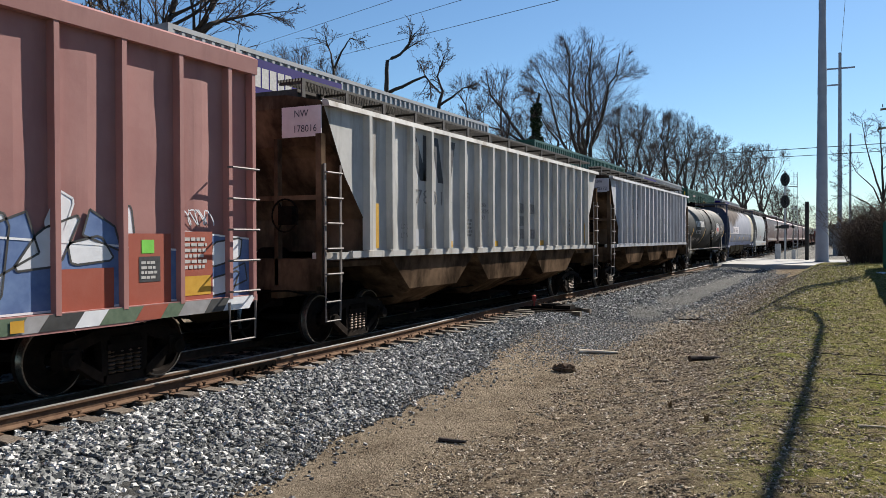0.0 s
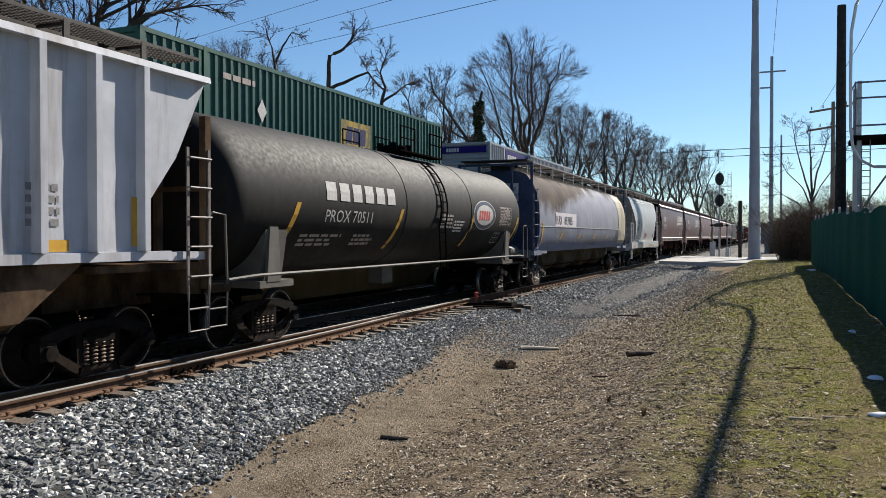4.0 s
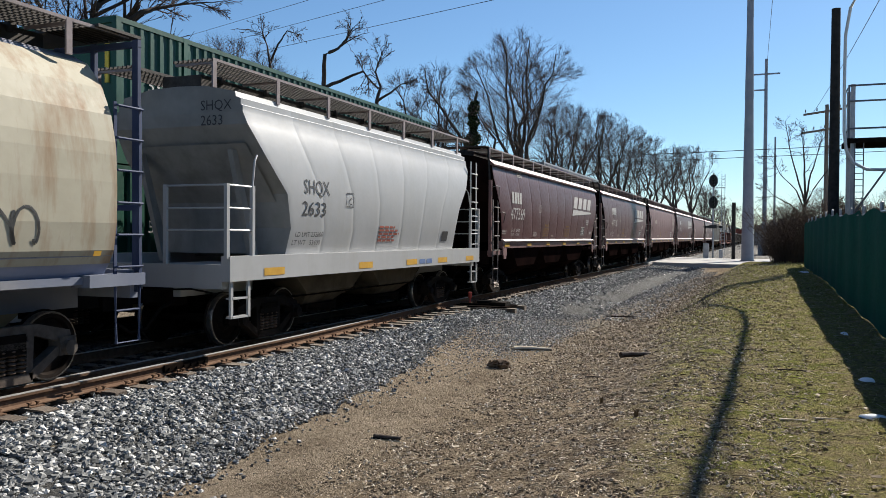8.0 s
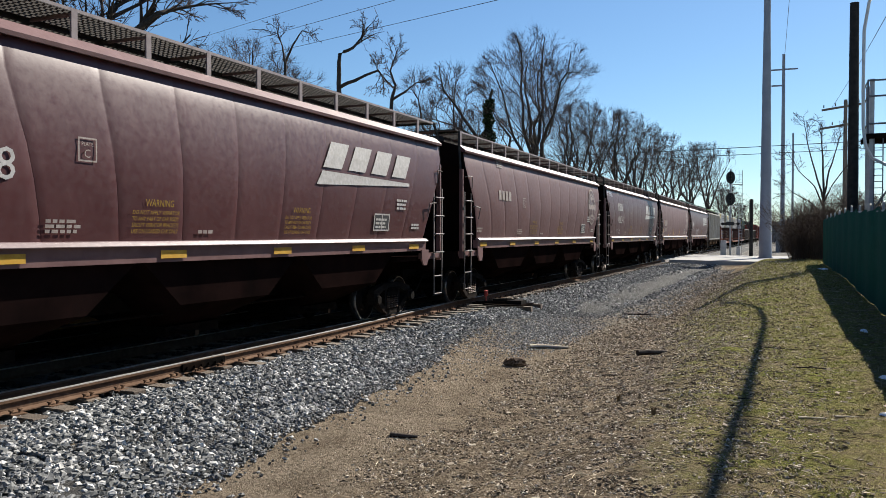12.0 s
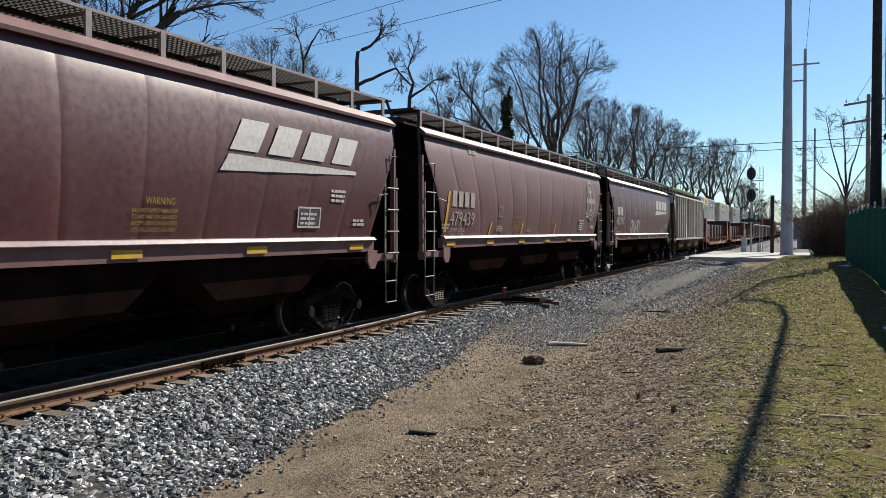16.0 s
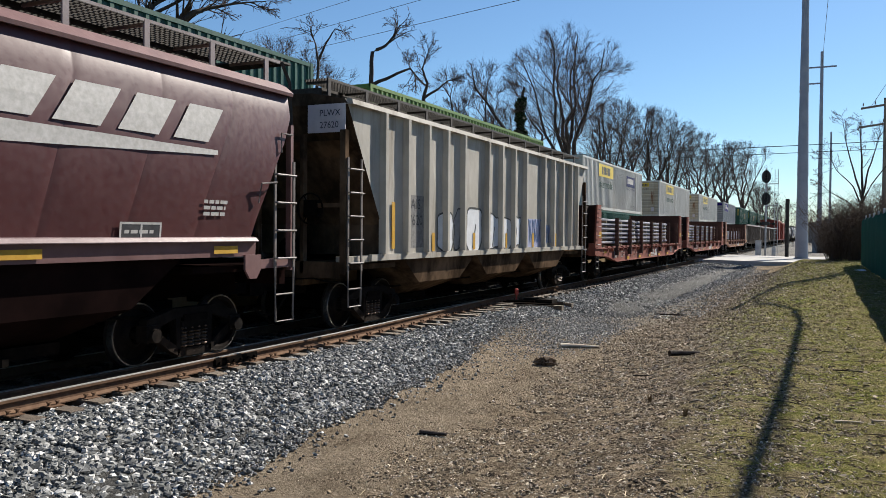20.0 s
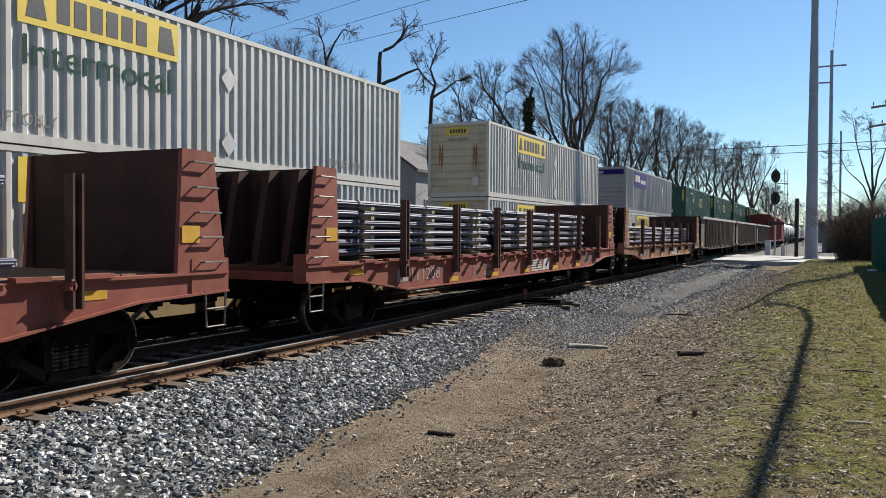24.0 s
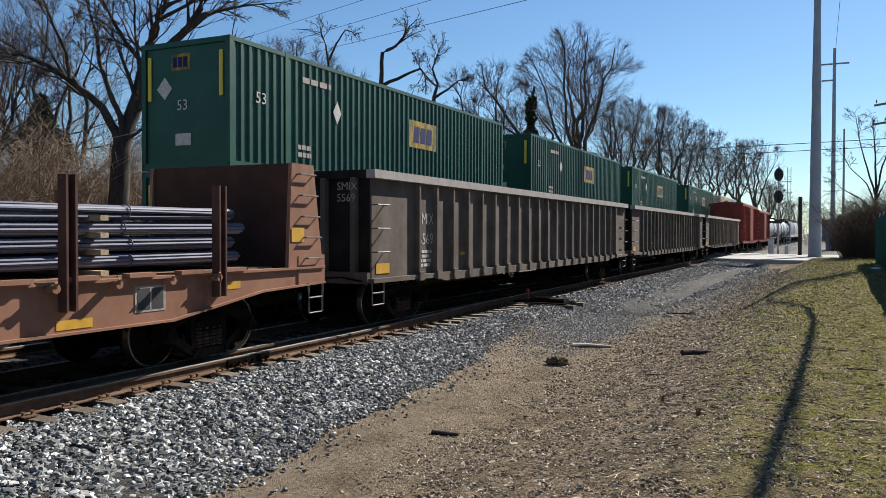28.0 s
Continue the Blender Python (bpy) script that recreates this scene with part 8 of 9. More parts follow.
def litter():
    """Sticks, a clod and broken tie pieces on the dirt."""
    def stick(name, lab, x, y, ln, w, rz, mat, flat=1.0, bow=0.02, forks=0):
        r = random.Random(int(abs(x * 131 + y * 17)))
        s = Sheet()
        pts = [(ln * (k / 6 - 0.5), bow * ln * math.sin(k * 0.9) + r.uniform(-0.01, 0.01) * ln, w * flat + r.uniform(0, 0.25) * w) for k in range(7)]
        s.tube(pts, w, 7, w * 0.55)
        for k in range(forks):
            p = pts[1 + k % 5]
            s.tube([p, (p[0] + ln * r.uniform(0.05, 0.16), p[1] + ln * r.uniform(-0.2, 0.2), p[2] + ln * r.uniform(-0.02, 0.08))], w * 0.5, 5, w * 0.25)
        s.v = [(a, b, c * flat) for a, b, c in s.v]
        ob = part(name, s, mat, smooth=50)
        ob.matrix_basis = pose(x, y, ground_z(x, y) - 0.005, 0, 0, rz)
        tagged(ob, lab, "wood scrap")
    stick("wood_scrap", "dark broken wood block lying on the bare dirt", -4.42, 9.25, 0.36, 0.05, 8, M_BARK, 0.7)
    stick("wood_scrap", "pale weathered plank end lying on the dirt", -4.9, 17.85, 0.85, 0.1, 14, M_STRAWWOOD, 0.55)
    stick("wood_scrap", "dark rotten wood piece lying on the bank", -2.3, 16.05, 0.72, 0.075, 30, M_BARK, 0.8)
    stick("twig", "thin dark twig lying on the bank", -2.6, 13.85, 0.55, 0.012, 20, M_BARK, 1.0, 0.03, 3)
    stick("twig", "thin dark twig lying among dry stems", -0.26, 10.1, 0.5, 0.012, -15, M_BARK, 1.0, 0.03, 4)
    stick("fallen_branch", "dry brown branch with side twigs lying on the grass", 0.55, 12.4, 0.8, 0.01, 2, M_BARK, 1.0, 0.03, 6)
    stick("fallen_branch", "dry brown branch with side twigs lying on the grass", -0.1, 14.6, 0.6, 0.009, -12, M_BARK, 1.0, 0.03, 5)
    stick("wood_scrap", "pale splintered wood sliver lying on the grass", 0.3, 9.2, 0.34, 0.02, 12, M_STRAWWOOD, 0.7)
    stick("wood_scrap", "pale splintered wood sliver lying on the grass", 0.62, 9.3, 0.3, 0.018, 18, M_STRAWWOOD, 0.7)
    stick("wood_scrap", "pale splintered wood sliver lying on the litter", -1.85, 10.6, 0.2, 0.016, 40, M_STRAWWOOD, 0.7)
    stick("twig", "pale thin bent stem lying on the litter", -0.95, 9.7, 0.4, 0.008, 65, M_STRAWWOOD, 1.0, 0.05)
    stick("twig", "pale thin stem lying on the fine stone", -6.75, 20.6, 1.5, 0.012, 62, M_STRAWWOOD, 1.0, 0.02)
    stick("fallen_branch", "dark branch lying beside the gravel fan", -4.2, 26.5, 1.2, 0.03, 5, M_BARK, 1.0, 0.03, 3)
    rnd = random.Random(2)
    c = thing("dirt_clod", "crumbly brown clod of earth lying on the dirt", "clod", at=pose(-4.75, 15.0, ground_z(-4.75, 15.0)))
    m = surface("dry_brown_clod", (0.1, 0.068, 0.045), (0.2, 0.145, 0.1), 12, 0.95, 0, 0.6)
    for _ in range(8):
        v, f = stone_shape(rnd, 0.1 + 0.07 * rnd.random())
        s = Sheet()
        dx, dy = 0.3 * (rnd.random() - 0.5), 0.16 * (rnd.random() - 0.5)
        s.add([(a + dx, b + dy, h + 0.06) for a, b, h in v.tolist()], f)
        part("lump", s, m, c)
    # small dry weed tufts
    s = Sheet()
    for _ in range(46):
        a, h = rnd.random() * 6.28, 0.035 + 0.05 * rnd.random()
        s.tube([(0.02 * math.cos(a), 0.02 * math.sin(a), -0.01), (0.25 * h * math.cos(a), 0.25 * h * math.sin(a), h * 0.8), (0.5 * h * math.cos(a), 0.5 * h * math.sin(a), h * 1.2)], 0.003, 3)
    me = s.mesh("weed_tuft", surface("dry_weed_stem", (0.13, 0.09, 0.05), (0.22, 0.16, 0.09), 9, 0.9, 0, 0))
    for x, y in ((-2.05, 10.95), (-1.35, 9.3)):
        ob = part("weed_tuft", me, None)
        ob.matrix_basis = pose(x, y, ground_z(x, y), 0, 0, x * 90)
        tagged(ob, "dry brown weed tuft standing in the litter", "weed", "weeds")
    # old snow in the shade of the fence
    for x, y, a, b in ((1.55, 40.0, 0.3, 0.9), (1.35, 17.0, 0.1, 0.25), (1.2, 11.6, 0.13, 0.16), (1.05, 9.4, 0.2, 0.1)):
        s = Sheet()
        s.lathe([(0.0, 1.0), (0.02, 0.8), (0.035, 0.4), (0.04, 0.0)], (0, 0, 0), "z", 14)
        s.v = [(px * a * (0.8 + 0.5 * noise.noise((px * 2, py * 2, x))), py * b * (0.8 + 0.5 * noise.noise((px * 2, py * 2, y))), pz) for px, py, pz in s.v]
        ob = part("snow_patch", s, M_SNOW, smooth=60)
        ob.matrix_basis = pose(x, y, ground_z(x, y))
        tagged(ob, "small patch of old snow lying by the fence", "snow", "snow patches")


def rail_sheet(y0, y1):
    s = Sheet()
    s.prism([(-0.07, -0.17), (0.07, -0.17), (0.07, -0.155), (0.012, -0.13), (0.009, -0.05), (0.037, -0.04), (0.037, -0.008), (-0.037, -0.008), (-0.037, -0.04), (-0.009, -0.05), (-0.012, -0.13), (-0.07, -0.155)], y0, y1, "y")
    return s


def tracks():
    tie_me = shared("tie", lambda: Sheet().prism([(-1.3, -0.36), (1.3, -0.36), (1.3, -0.185), (1.28, -0.172), (-1.28, -0.172), (-1.3, -0.185)], -0.11, 0.11, "y"), M_TIE)
    plate_me = shared("tie_plate", lambda: Sheet().box(-0.19, 0.19, -0.1, 0.1, -0.172, -0.158), M_RAIL)

    def spikes():
        s = Sheet()
        for x in (-0.11, 0.11):
            for y in (-0.06, 0.06):
                s.box(x - 0.012, x + 0.012, y - 0.012, y + 0.012, -0.16, -0.125)
                s.box(x - 0.022, x + 0.022, y - 0.02, y + 0.02, -0.125, -0.11)
        return s
    spike_me = shared("spike", spikes, M_RAIL)
    for i, tx in enumerate((TRACK_1, TRACK_2)):
        tr = thing("railway_track", "rusty steel rails with a polished head on weathered wooden ties", "railway track", kind="structure")
        for sx in (-0.7525, 0.7525):
            r = part("rail", rail_sheet(-300, 900), M_RAIL, tr)
            r.matrix_basis = pose(tx + sx, 0, 0)
            h = part("rail_head", Sheet().box(-0.033, 0.033, -300, 900, -0.009, 0.0), M_RAILTOP, r)
        rest = Sheet()
        rnd = random.Random(3 + i)
        y = -14.0
        while y < 150:
            if i == 0 and 1.5 < y < 24:
                y += 0.54
                continue
            skew = (rnd.random() - 0.5) * 0.05
            x = tx + (rnd.random() - 0.5) * 0.12
            if i == 0 and 24 < y < 60:
                t = part("tie", tie_me, None, tr)
                t.matrix_basis = pose(x, y, (rnd.random() - 0.5) * 0.012, 0, 0, math.degrees(skew))
                for sx in (-0.7525, 0.7525):
                    p = part("tie_plate", plate_me, None, tr)
                    p.matrix_basis = pose(tx + sx, y, 0)
                if y < 36:
                    k = part("spike", spike_me, None, tr)
                    k.matrix_basis = pose(tx + 0.7525, y, 0)
            else:
                rest.box(x - 1.3, x + 1.3, y - 0.11, y + 0.11, -0.36, -0.172)
            y += 0.54 if i == 0 else 0.6
        o = part("far_ties", rest, M_TIE, tr)
        tagged(o, "", "", "", "stuff")
    # turnout: the near rail of the diverging track runs beside the train's rail and closes on it at the switch machine
    tr = thing("turnout_track", "rusty diverging rail on long wooden ties beside the main track", "railway track", kind="structure")
    bend = lambda y: -8.44 - 0.46 * smooth(12.5, 24.0, y)
    for off in (0.0,):
        r, h = Sheet(), Sheet()
        prof = [(-0.07, -0.17), (0.07, -0.17), (0.07, -0.155), (0.012, -0.13), (0.009, -0.05), (0.037, -0.04), (0.037, -0.008), (-0.037, -0.008), (-0.037, -0.04), (-0.009, -0.05), (-0.012, -0.13), (-0.07, -0.155)]
        ys = [-300.0, -20.0] + list(np.arange(-5, 24.1, 0.75))
        r.grid([[(bend(y) + off + a, y, b) for a, b in prof + prof[:1]] for y in ys])
        h.grid([[(bend(y) + off + a, y, b) for a, b in ((-0.034, -0.01), (-0.034, 0.0), (0.034, 0.0), (0.034, -0.01))] for y in ys])
        part("rail_head", h, M_RAILTOP, part("rail", r, M_RAIL, tr))
    rnd = random.Random(31)
    y = 2.0
    while y < 24:
        t = part("tie", tie_me, None, tr)
        t.matrix_basis = pose(-9.36 + (rnd.random() - 0.5) * 0.3, y + (rnd.random() - 0.5) * 0.08, (rnd.random() - 0.5) * 0.03, 0, 0, (rnd.random() - 0.5) * 2.5)
        p = part("tie_plate", plate_me, None, tr)
        p.matrix_basis = pose(bend(y), y, 0)
        k = part("spike", spike_me, None, tr)
        k.matrix_basis = pose(bend(y), y, 0)
        y += 0.54
    j = Sheet()
    for d in (0.045, -0.045):
        j.box(d - 0.025, d + 0.025, -0.5, 0.5, -0.13, -0.02)
    for k in range(6):
        j.tube([(0.07, -0.42 + k * 0.168, -0.085), (0.1, -0.42 + k * 0.168, -0.085)], 0.022, 6)
    part("joint_bar", j, M_STEEL_DARK, tr).matrix_basis = pose(-8.44, 10.3, 0)
    # switch machine beside the near rail
    m = thing("switch_machine", "low black steel switch machine with pale fittings on long ties", "switch machine", at=pose(-7.9, 23.2, -0.17))
    b = Sheet()
    b.box(-0.35, 0.9, -0.55, 0.55, -0.05, 0.06)
    part("base_plate", b, M_STEEL_DARK, m)
    for k in (-0.5, 0.5):
        part("long_tie", Sheet().box(-0.9, 1.15, k - 0.11, k + 0.11, -0.16, 0.03), M_TIE, m)
    b = Sheet()
    b.lathe([(-0.4, 0.0), (-0.4, 0.08), (0.25, 0.08), (0.25, 0.0)], (0.2, 0, 0.12), "x", 14)
    b.box(0.3, 0.75, -0.25, 0.25, 0.05, 0.17)
    part("motor_case", b, M_TRUCK, m, smooth=40)
    b = Sheet()
    b.tube([(-0.8, 0.1, 0.05), (-0.3, 0.1, 0.08), (0.2, 0.1, 0.1)], 0.03, 6)
    b.tube([(-0.8, -0.2, 0.05), (0.2, -0.2, 0.1)], 0.03, 6)
    part("throw_rod", b, M_STEEL_DARK, m)
    b = Sheet()
    b.lathe([(0, 0.025), (0.2, 0.025), (0.22, 0.06), (0.38, 0.06), (0.4, 0.0)], (-0.55, 0.3, 0.02), "z", 10)
    part("target", b, M_RED, m)


def crossing():
    r = thing("road_crossing", "pale concrete road surface crossing the tracks", "road crossing", kind="structure")
    s = Sheet()
    rows = []
    for y in np.linspace(64.5, 84.0, 12):
        rows.append([(x, y, 0.03 - 0.06 * smooth(-8.0, -3.5, x) + 0.1 * smooth(-1.5, 8.0, x) if y < 83 else -0.4) for x in (-8.25, -8.0, -7.0, -6.0, -5.0, -4.0, -3.0, -1.5, 2.0, 8.0, 60.0)])
    rows.insert(0, [(x, 64.3, -0.5) for x, _, _ in rows[0]])
    s.grid(rows)
    s.box(-12.2, -9.95, 64.5, 83, -0.2, 0.0)
    s.box(-9.75, -8.55, 64.5, 83, -0.2, 0.0)
    s.box(-60.0, -14.0, 64.5, 83, -0.2, 0.0)
    part("crossing_panel", s, M_CONCRETE, r)


def signal():
    m = thing("railway_signal", "black two-headed railway signal on a galvanised mast with ladder", "signal", at=pose(-5.0, 84.0, -0.1))
    s = Sheet()
    s.tube([(0, 0, 0), (0, 0, 8.4)], 0.09, 10)
    part("mast", s, M_GALV, m)
    for z in (5.5, 7.6):
        s = Sheet()
        s.prism([(0.42 * math.cos(a), z + 0.62 * math.sin(a)) for a in np.linspace(0, 2 * math.pi, 17)[:-1]], -0.1, -0.06, "y")
        h = part("signal_head", s, M_SIGNAL, m)
        for k in (0.28, 0.0, -0.28):
            v = Sheet()
            v.lathe([(-0.36, 0.13), (-0.1, 0.14)], (0, 0, z + k), "y", 12)
            part("visor", v, M_SIGNAL, h)
        v = Sheet()
        v.box(-0.2, 0.2, -0.06, 0.22, z - 0.42, z + 0.42)
        part("lamp_case", v, M_SIGNAL, h)
    s = Sheet()
    for x in (0.75, 1.05):
        s.tube([(x, 0.3, 0), (x, 0.3, 8.3)], 0.025, 5)
    for k in range(26):
        s.tube([(0.75, 0.3, 0.3 + k * 0.31), (1.05, 0.3, 0.3 + k * 0.31)], 0.016, 4)
    for z in (4.8, 6.9):
        s.box(0.0, 1.1, 0.0, 0.6, z, z + 0.05)
        s.tube([(0.1, 0.6, z), (0.1, 0.6, z + 1.0), (1.05, 0.6, z + 1.0), (1.05, 0.6, z)], 0.02, 4)
    part("ladder", s, M_GALV, m)
    s = Sheet()
    s.tube([(-0.9, 0, 3.1), (0.9, 0, 3.1)], 0.05, 6)
    s.box(-0.35, 0.35, -0.25, 0.05, 2.95, 3.3)
    for x in (-0.7, -0.45, 0.7):
        s.lathe([(-0.2, 0.14), (0.0, 0.15), (0.05, 0.0)], (x, 0, 3.1), "y", 10)
    part("crossing_light", s, M_SIGNAL, m)
    for x, y, w, h in ((-0.6, -0.4, 0.5, 1.5), (0.8, -0.8, 0.35, 0.9)):
        part("relay_case", Sheet().box(x - w / 2, x + w / 2, y - 0.25, y + 0.25, 0, h), M_GALV, m)
    p = thing("wooden_post", "short dark wooden post standing by the crossing", "post", at=pose(-2.95, 80.0, -0.1))
    part("shaft", Sheet().tube([(0, 0, 0), (0, 0, 5.3)], 0.17, 9), M_BLACKPOLE, p)


def poles():
    p = thing("steel_pole", "tall tapered pale grey steel transmission pole", "utility pole", at=pose(-1.62, 75.0, -0.1))
    for k in range(5):
        z0, z1 = k * 7.0, k * 7.0 + 7.0
        part("pole_section", Sheet().lathe([(z0, 0.52 - 0.011 * z0), (z1, 0.5 - 0.011 * z1)], (0, 0, 0), "z", 12), M_POLE, p, smooth=60)
    part("flange", Sheet().lathe([(0, 0.0), (0, 0.62), (0.12, 0.62), (0.12, 0.5)], (0, 0, 0), "z", 12), M_POLE, p)
    # slim lattice-free tower far behind
    t = thing("transmission_pole", "slim grey steel transmission pole with short arms", "utility pole", at=pose(-0.75, 190.0, 0))
    part("pole_section", Sheet().tube([(0, 0, 0), (0, 0, 40.6)], 0.5, 8, 0.3), M_POLE, t)
    part("pole_section", Sheet().tube([(2.0, 3, 0), (2.0, 3, 24)], 0.3, 6, 0.2), M_POLE, t)
    for z, w in ((37.2, 3.0), (33.8, 2.4)):
        part("cross_arm", Sheet().box(-w if z < 35 else -2.6, 0.2 if z < 35 else 2.8, -0.15, 0.15, z, z + 0.3), M_POLE, t)
    # wooden pole with crossarms
    w = thing("wooden_utility_pole", "weathered wooden utility pole with two crossarms and insulators", "utility pole", at=pose(5.45, 92.0, 0))
    part("shaft", Sheet().tube([(0, 0, 0), (0, 0, 15.6)], 0.26, 9, 0.17), M_WOODPOLE, w)
    for z, x0, x1 in ((15.0, -2.2, 1.4), (13.1, -2.4, 1.0)):
        c = Sheet()
        c.prism([(x0, z - 0.1 - 0.35), (x1, z - 0.1 + 0.1), (x1, z + 0.1 + 0.1), (x0, z + 0.1 - 0.35)], -0.1, 0.1, "y")
        for k in range(4):
            x = x0 + 0.2 + (x1 - x0 - 0.4) * k / 3
            c.lathe([(0, 0.06), (0.3, 0.05), (0.32, 0.0)], (x, 0, z - 0.12 + 0.12 * k), "z", 6)
        part("cross_arm", c, M_WOODPOLE, w)
    part("second_shaft", Sheet().tube([(0.9, 2, 0), (0.9, 2, 13.0)], 0.22, 8, 0.16), M_WOODPOLE, w)
    # black pole carrying a pale hose
    b = thing("black_pole", "black tarred pole carrying a pale bent hose", "pole", at=pose(2.95, 44.0, 0.1))
    part("shaft", Sheet().lathe([(0, 0.27), (13.0, 0.2), (13.02, 0.0)], (0, 0, 0), "z", 12), M_BLACKPOLE, b, smooth=60)
    h = Sheet()
    pts = [(1.97, -36, 13.7), (2.27, -14, 13.7), (2.36, -6, 13.9), (2.25, -2.8, 14.2), (1.75, -1.2, 14.3), (1.1, -0.5, 13.9), (0.6, -0.3, 12.9), (0.4, -0.3, 11.6), (0.38, -0.3, 9.0), (0.4, -0.3, 7.0), (0.5, -0.3, 6.1), (0.8, -0.3, 5.5), (1.4, -0.3, 5.15), (2.6, -0.3, 5.1), (5.0, -0.3, 5.1)]
    h.tube(pts, 0.075, 10)
    part("hose", h, M_PIPE, b, smooth=60)


def fence():
    f = thing("green_fence", "chain-link fence covered with dark green windscreen fabric", "fence")
    y0, y1 = -3.0, 47.0
    fx = lambda y: 2.0 - 0.006 * (y - 15)
    s = Sheet()
    rows = []
    for y in np.arange(y0, y1 + 0.1, 0.25):
        top = 2.3 + 0.05 * math.sin(y * 2.1) + 0.04 * noise.noise((y * 1.5, 0, 0))
        g = ground_z(fx(y), y)
        rows.append([(fx(y) + 0.03 * noise.noise((y * 0.8, k, 1)) + 0.02 * math.sin(y * 2.09), y, g + 0.03 + (top) * k / 6) for k in range(7)])
    s.grid(rows)
    s.grid([[(x + 0.02, y, z) for x, y, z in r] for r in rows])
    part("windscreen", s, M_FENCE, f, smooth=70)
    me = shared("fence_post", lambda: Sheet().lathe([(0, 0.035), (2.5, 0.035), (2.52, 0.0)], (0, 0, 0), "z", 8), M_GALV)
    y = y0
    while y <= y1:
        p = part("post", me, None, f)
        p.matrix_basis = pose(fx(y) + 0.08, y, ground_z(fx(y), y))
        y += 3.0
    part("top_rail", Sheet().tube([(fx(y) + 0.05, y, ground_z(fx(y), y) + 2.3) for y in np.arange(y0, y1 + 0.1, 3.0)], 0.022, 6), M_GALV, f)


def yard_building():
    b = thing("metal_building", "beige metal-sided yard building with a low gable", "building", at=pose(5.6, 10.0, 0.2))
    s = Sheet()
    s.prism([(0.0, 0.0), (14.0, 0.0), (14.0, 5.6), (0.0, 7.2)], 0.0, 34.0, "y")
    s.v = [(x, y, z if z < 1 else (5.2 + 0.0 * y if x < 1 else 7.0)) for x, y, z in s.v]
    part("wall", s, M_WALL_BEIGE, b)
    r = Sheet()
    r.prism([(-0.25, 5.2), (14.0, 7.0), (14.0, 7.2), (-0.25, 5.42)], -0.2, 34.2, "y")
    part("roof", r, M_GALV, b)
    for k in range(34):
        part("siding_rib", shared("siding_rib", lambda: Sheet().box(-0.03, 0.0, -0.03, 0.03, 0.0, 5.2), M_WALL_BEIGE), None, b).matrix_basis = pose(0, 0.5 + k, 0)
    # steel platform with guard rails beside the building
    p = thing("steel_platform", "dark steel access platform with guard rails and ladder", "platform", at=pose(4.0, 47.0, 0.1))
    s = Sheet()
    for x in (0.0, 2.4):
        for y in (0.0, 2.4):
            s.box(x - 0.1, x + 0.1, y - 0.1, y + 0.1, 0, 9.8 if x < 1 else 9.6)
    part("column", s, M_GALV, p)
    s = Sheet()
    s.box(-0.3, 4.2, -0.3, 2.7, 6.75, 7.0)
    part("deck", s, M_STEEL_DARK, p)
    s = Sheet()
    for z in (7.5, 8.9, 9.7):
        s.tube([(-0.2, 2.6, z), (-0.2, -0.2, z), (4.1, -0.2, z), (4.1, 2.6, z)], 0.05, 5)
    for x in (-0.2, 1.9, 4.1):
        s.tube([(x, -0.2, 6.9), (x, -0.2, 9.75)], 0.05, 5)
    for k in range(20):
        s.tube([(0.1, -0.15, 0.4 + k * 0.32), (0.5, -0.15, 0.4 + k * 0.32)], 0.02, 4)
    s.tube([(0.1, -0.15, 0), (0.1, -0.15, 7)], 0.03, 5)
    s.tube([(0.5, -0.15, 0), (0.5, -0.15, 7)], 0.03, 5)
    s.tube([(0.0, 0.0, 3.0), (2.4, 0.0, 6.7)], 0.05, 5)
    part("guard_rail", s, M_PLATFORM, p)
    t = thing("silo_head", "boxy beige dust collector behind the platform", "dust collector", at=pose(6.8, 52.0, 0.1))
    part("casing", Sheet().box(0, 6.0, 0, 5.0, 0, 8.6), M_WALL_BEIGE, t)
    part("cap", Sheet().box(-0.2, 3.0, -0.2, 3.0, 8.6, 9.0), M_WALL_BEIGE, t)


def wires():
    w = thing("overhead_wires", "thin dark overhead wires crossing above the tracks", "wires")
    def span(a, b, sag, r=0.02):
        pts = [(a[0] + (b[0] - a[0]) * t, a[1] + (b[1] - a[1]) * t, a[2] + (b[2] - a[2]) * t - sag * 4 * t * (1 - t)) for t in np.linspace(0, 1, 17)]
        part("wire", Sheet().tube(pts, r, 4), M_SIGNAL, w)
    span((-60, 94, 11.6), (40, 92, 12.4), 0.8, 0.035)
    span((-60, 94, 10.9), (40, 92, 11.6), 0.8, 0.03)
    span((-150.00, 154.13, 43.93), (-12.69, 60.00, 25.45), 0.0, 0.03)
    span((-150.00, 154.11, 40.44), (-7.94, 60.00, 24.04), 0.0, 0.03)
    span((-150.00, 154.09, 37.80), (-1.80, 60.00, 22.11), 0.0, 0.03)
    span((-0.75, 188, 37.2), (2.2, 20, 42), 1.2, 0.035)
    span((-1.6, 75, 34), (-0.6, -10, 36), 0.9, 0.02)
    span((4.2, 92, 14.9), (5.5, 20, 14.0), 0.5, 0.02)


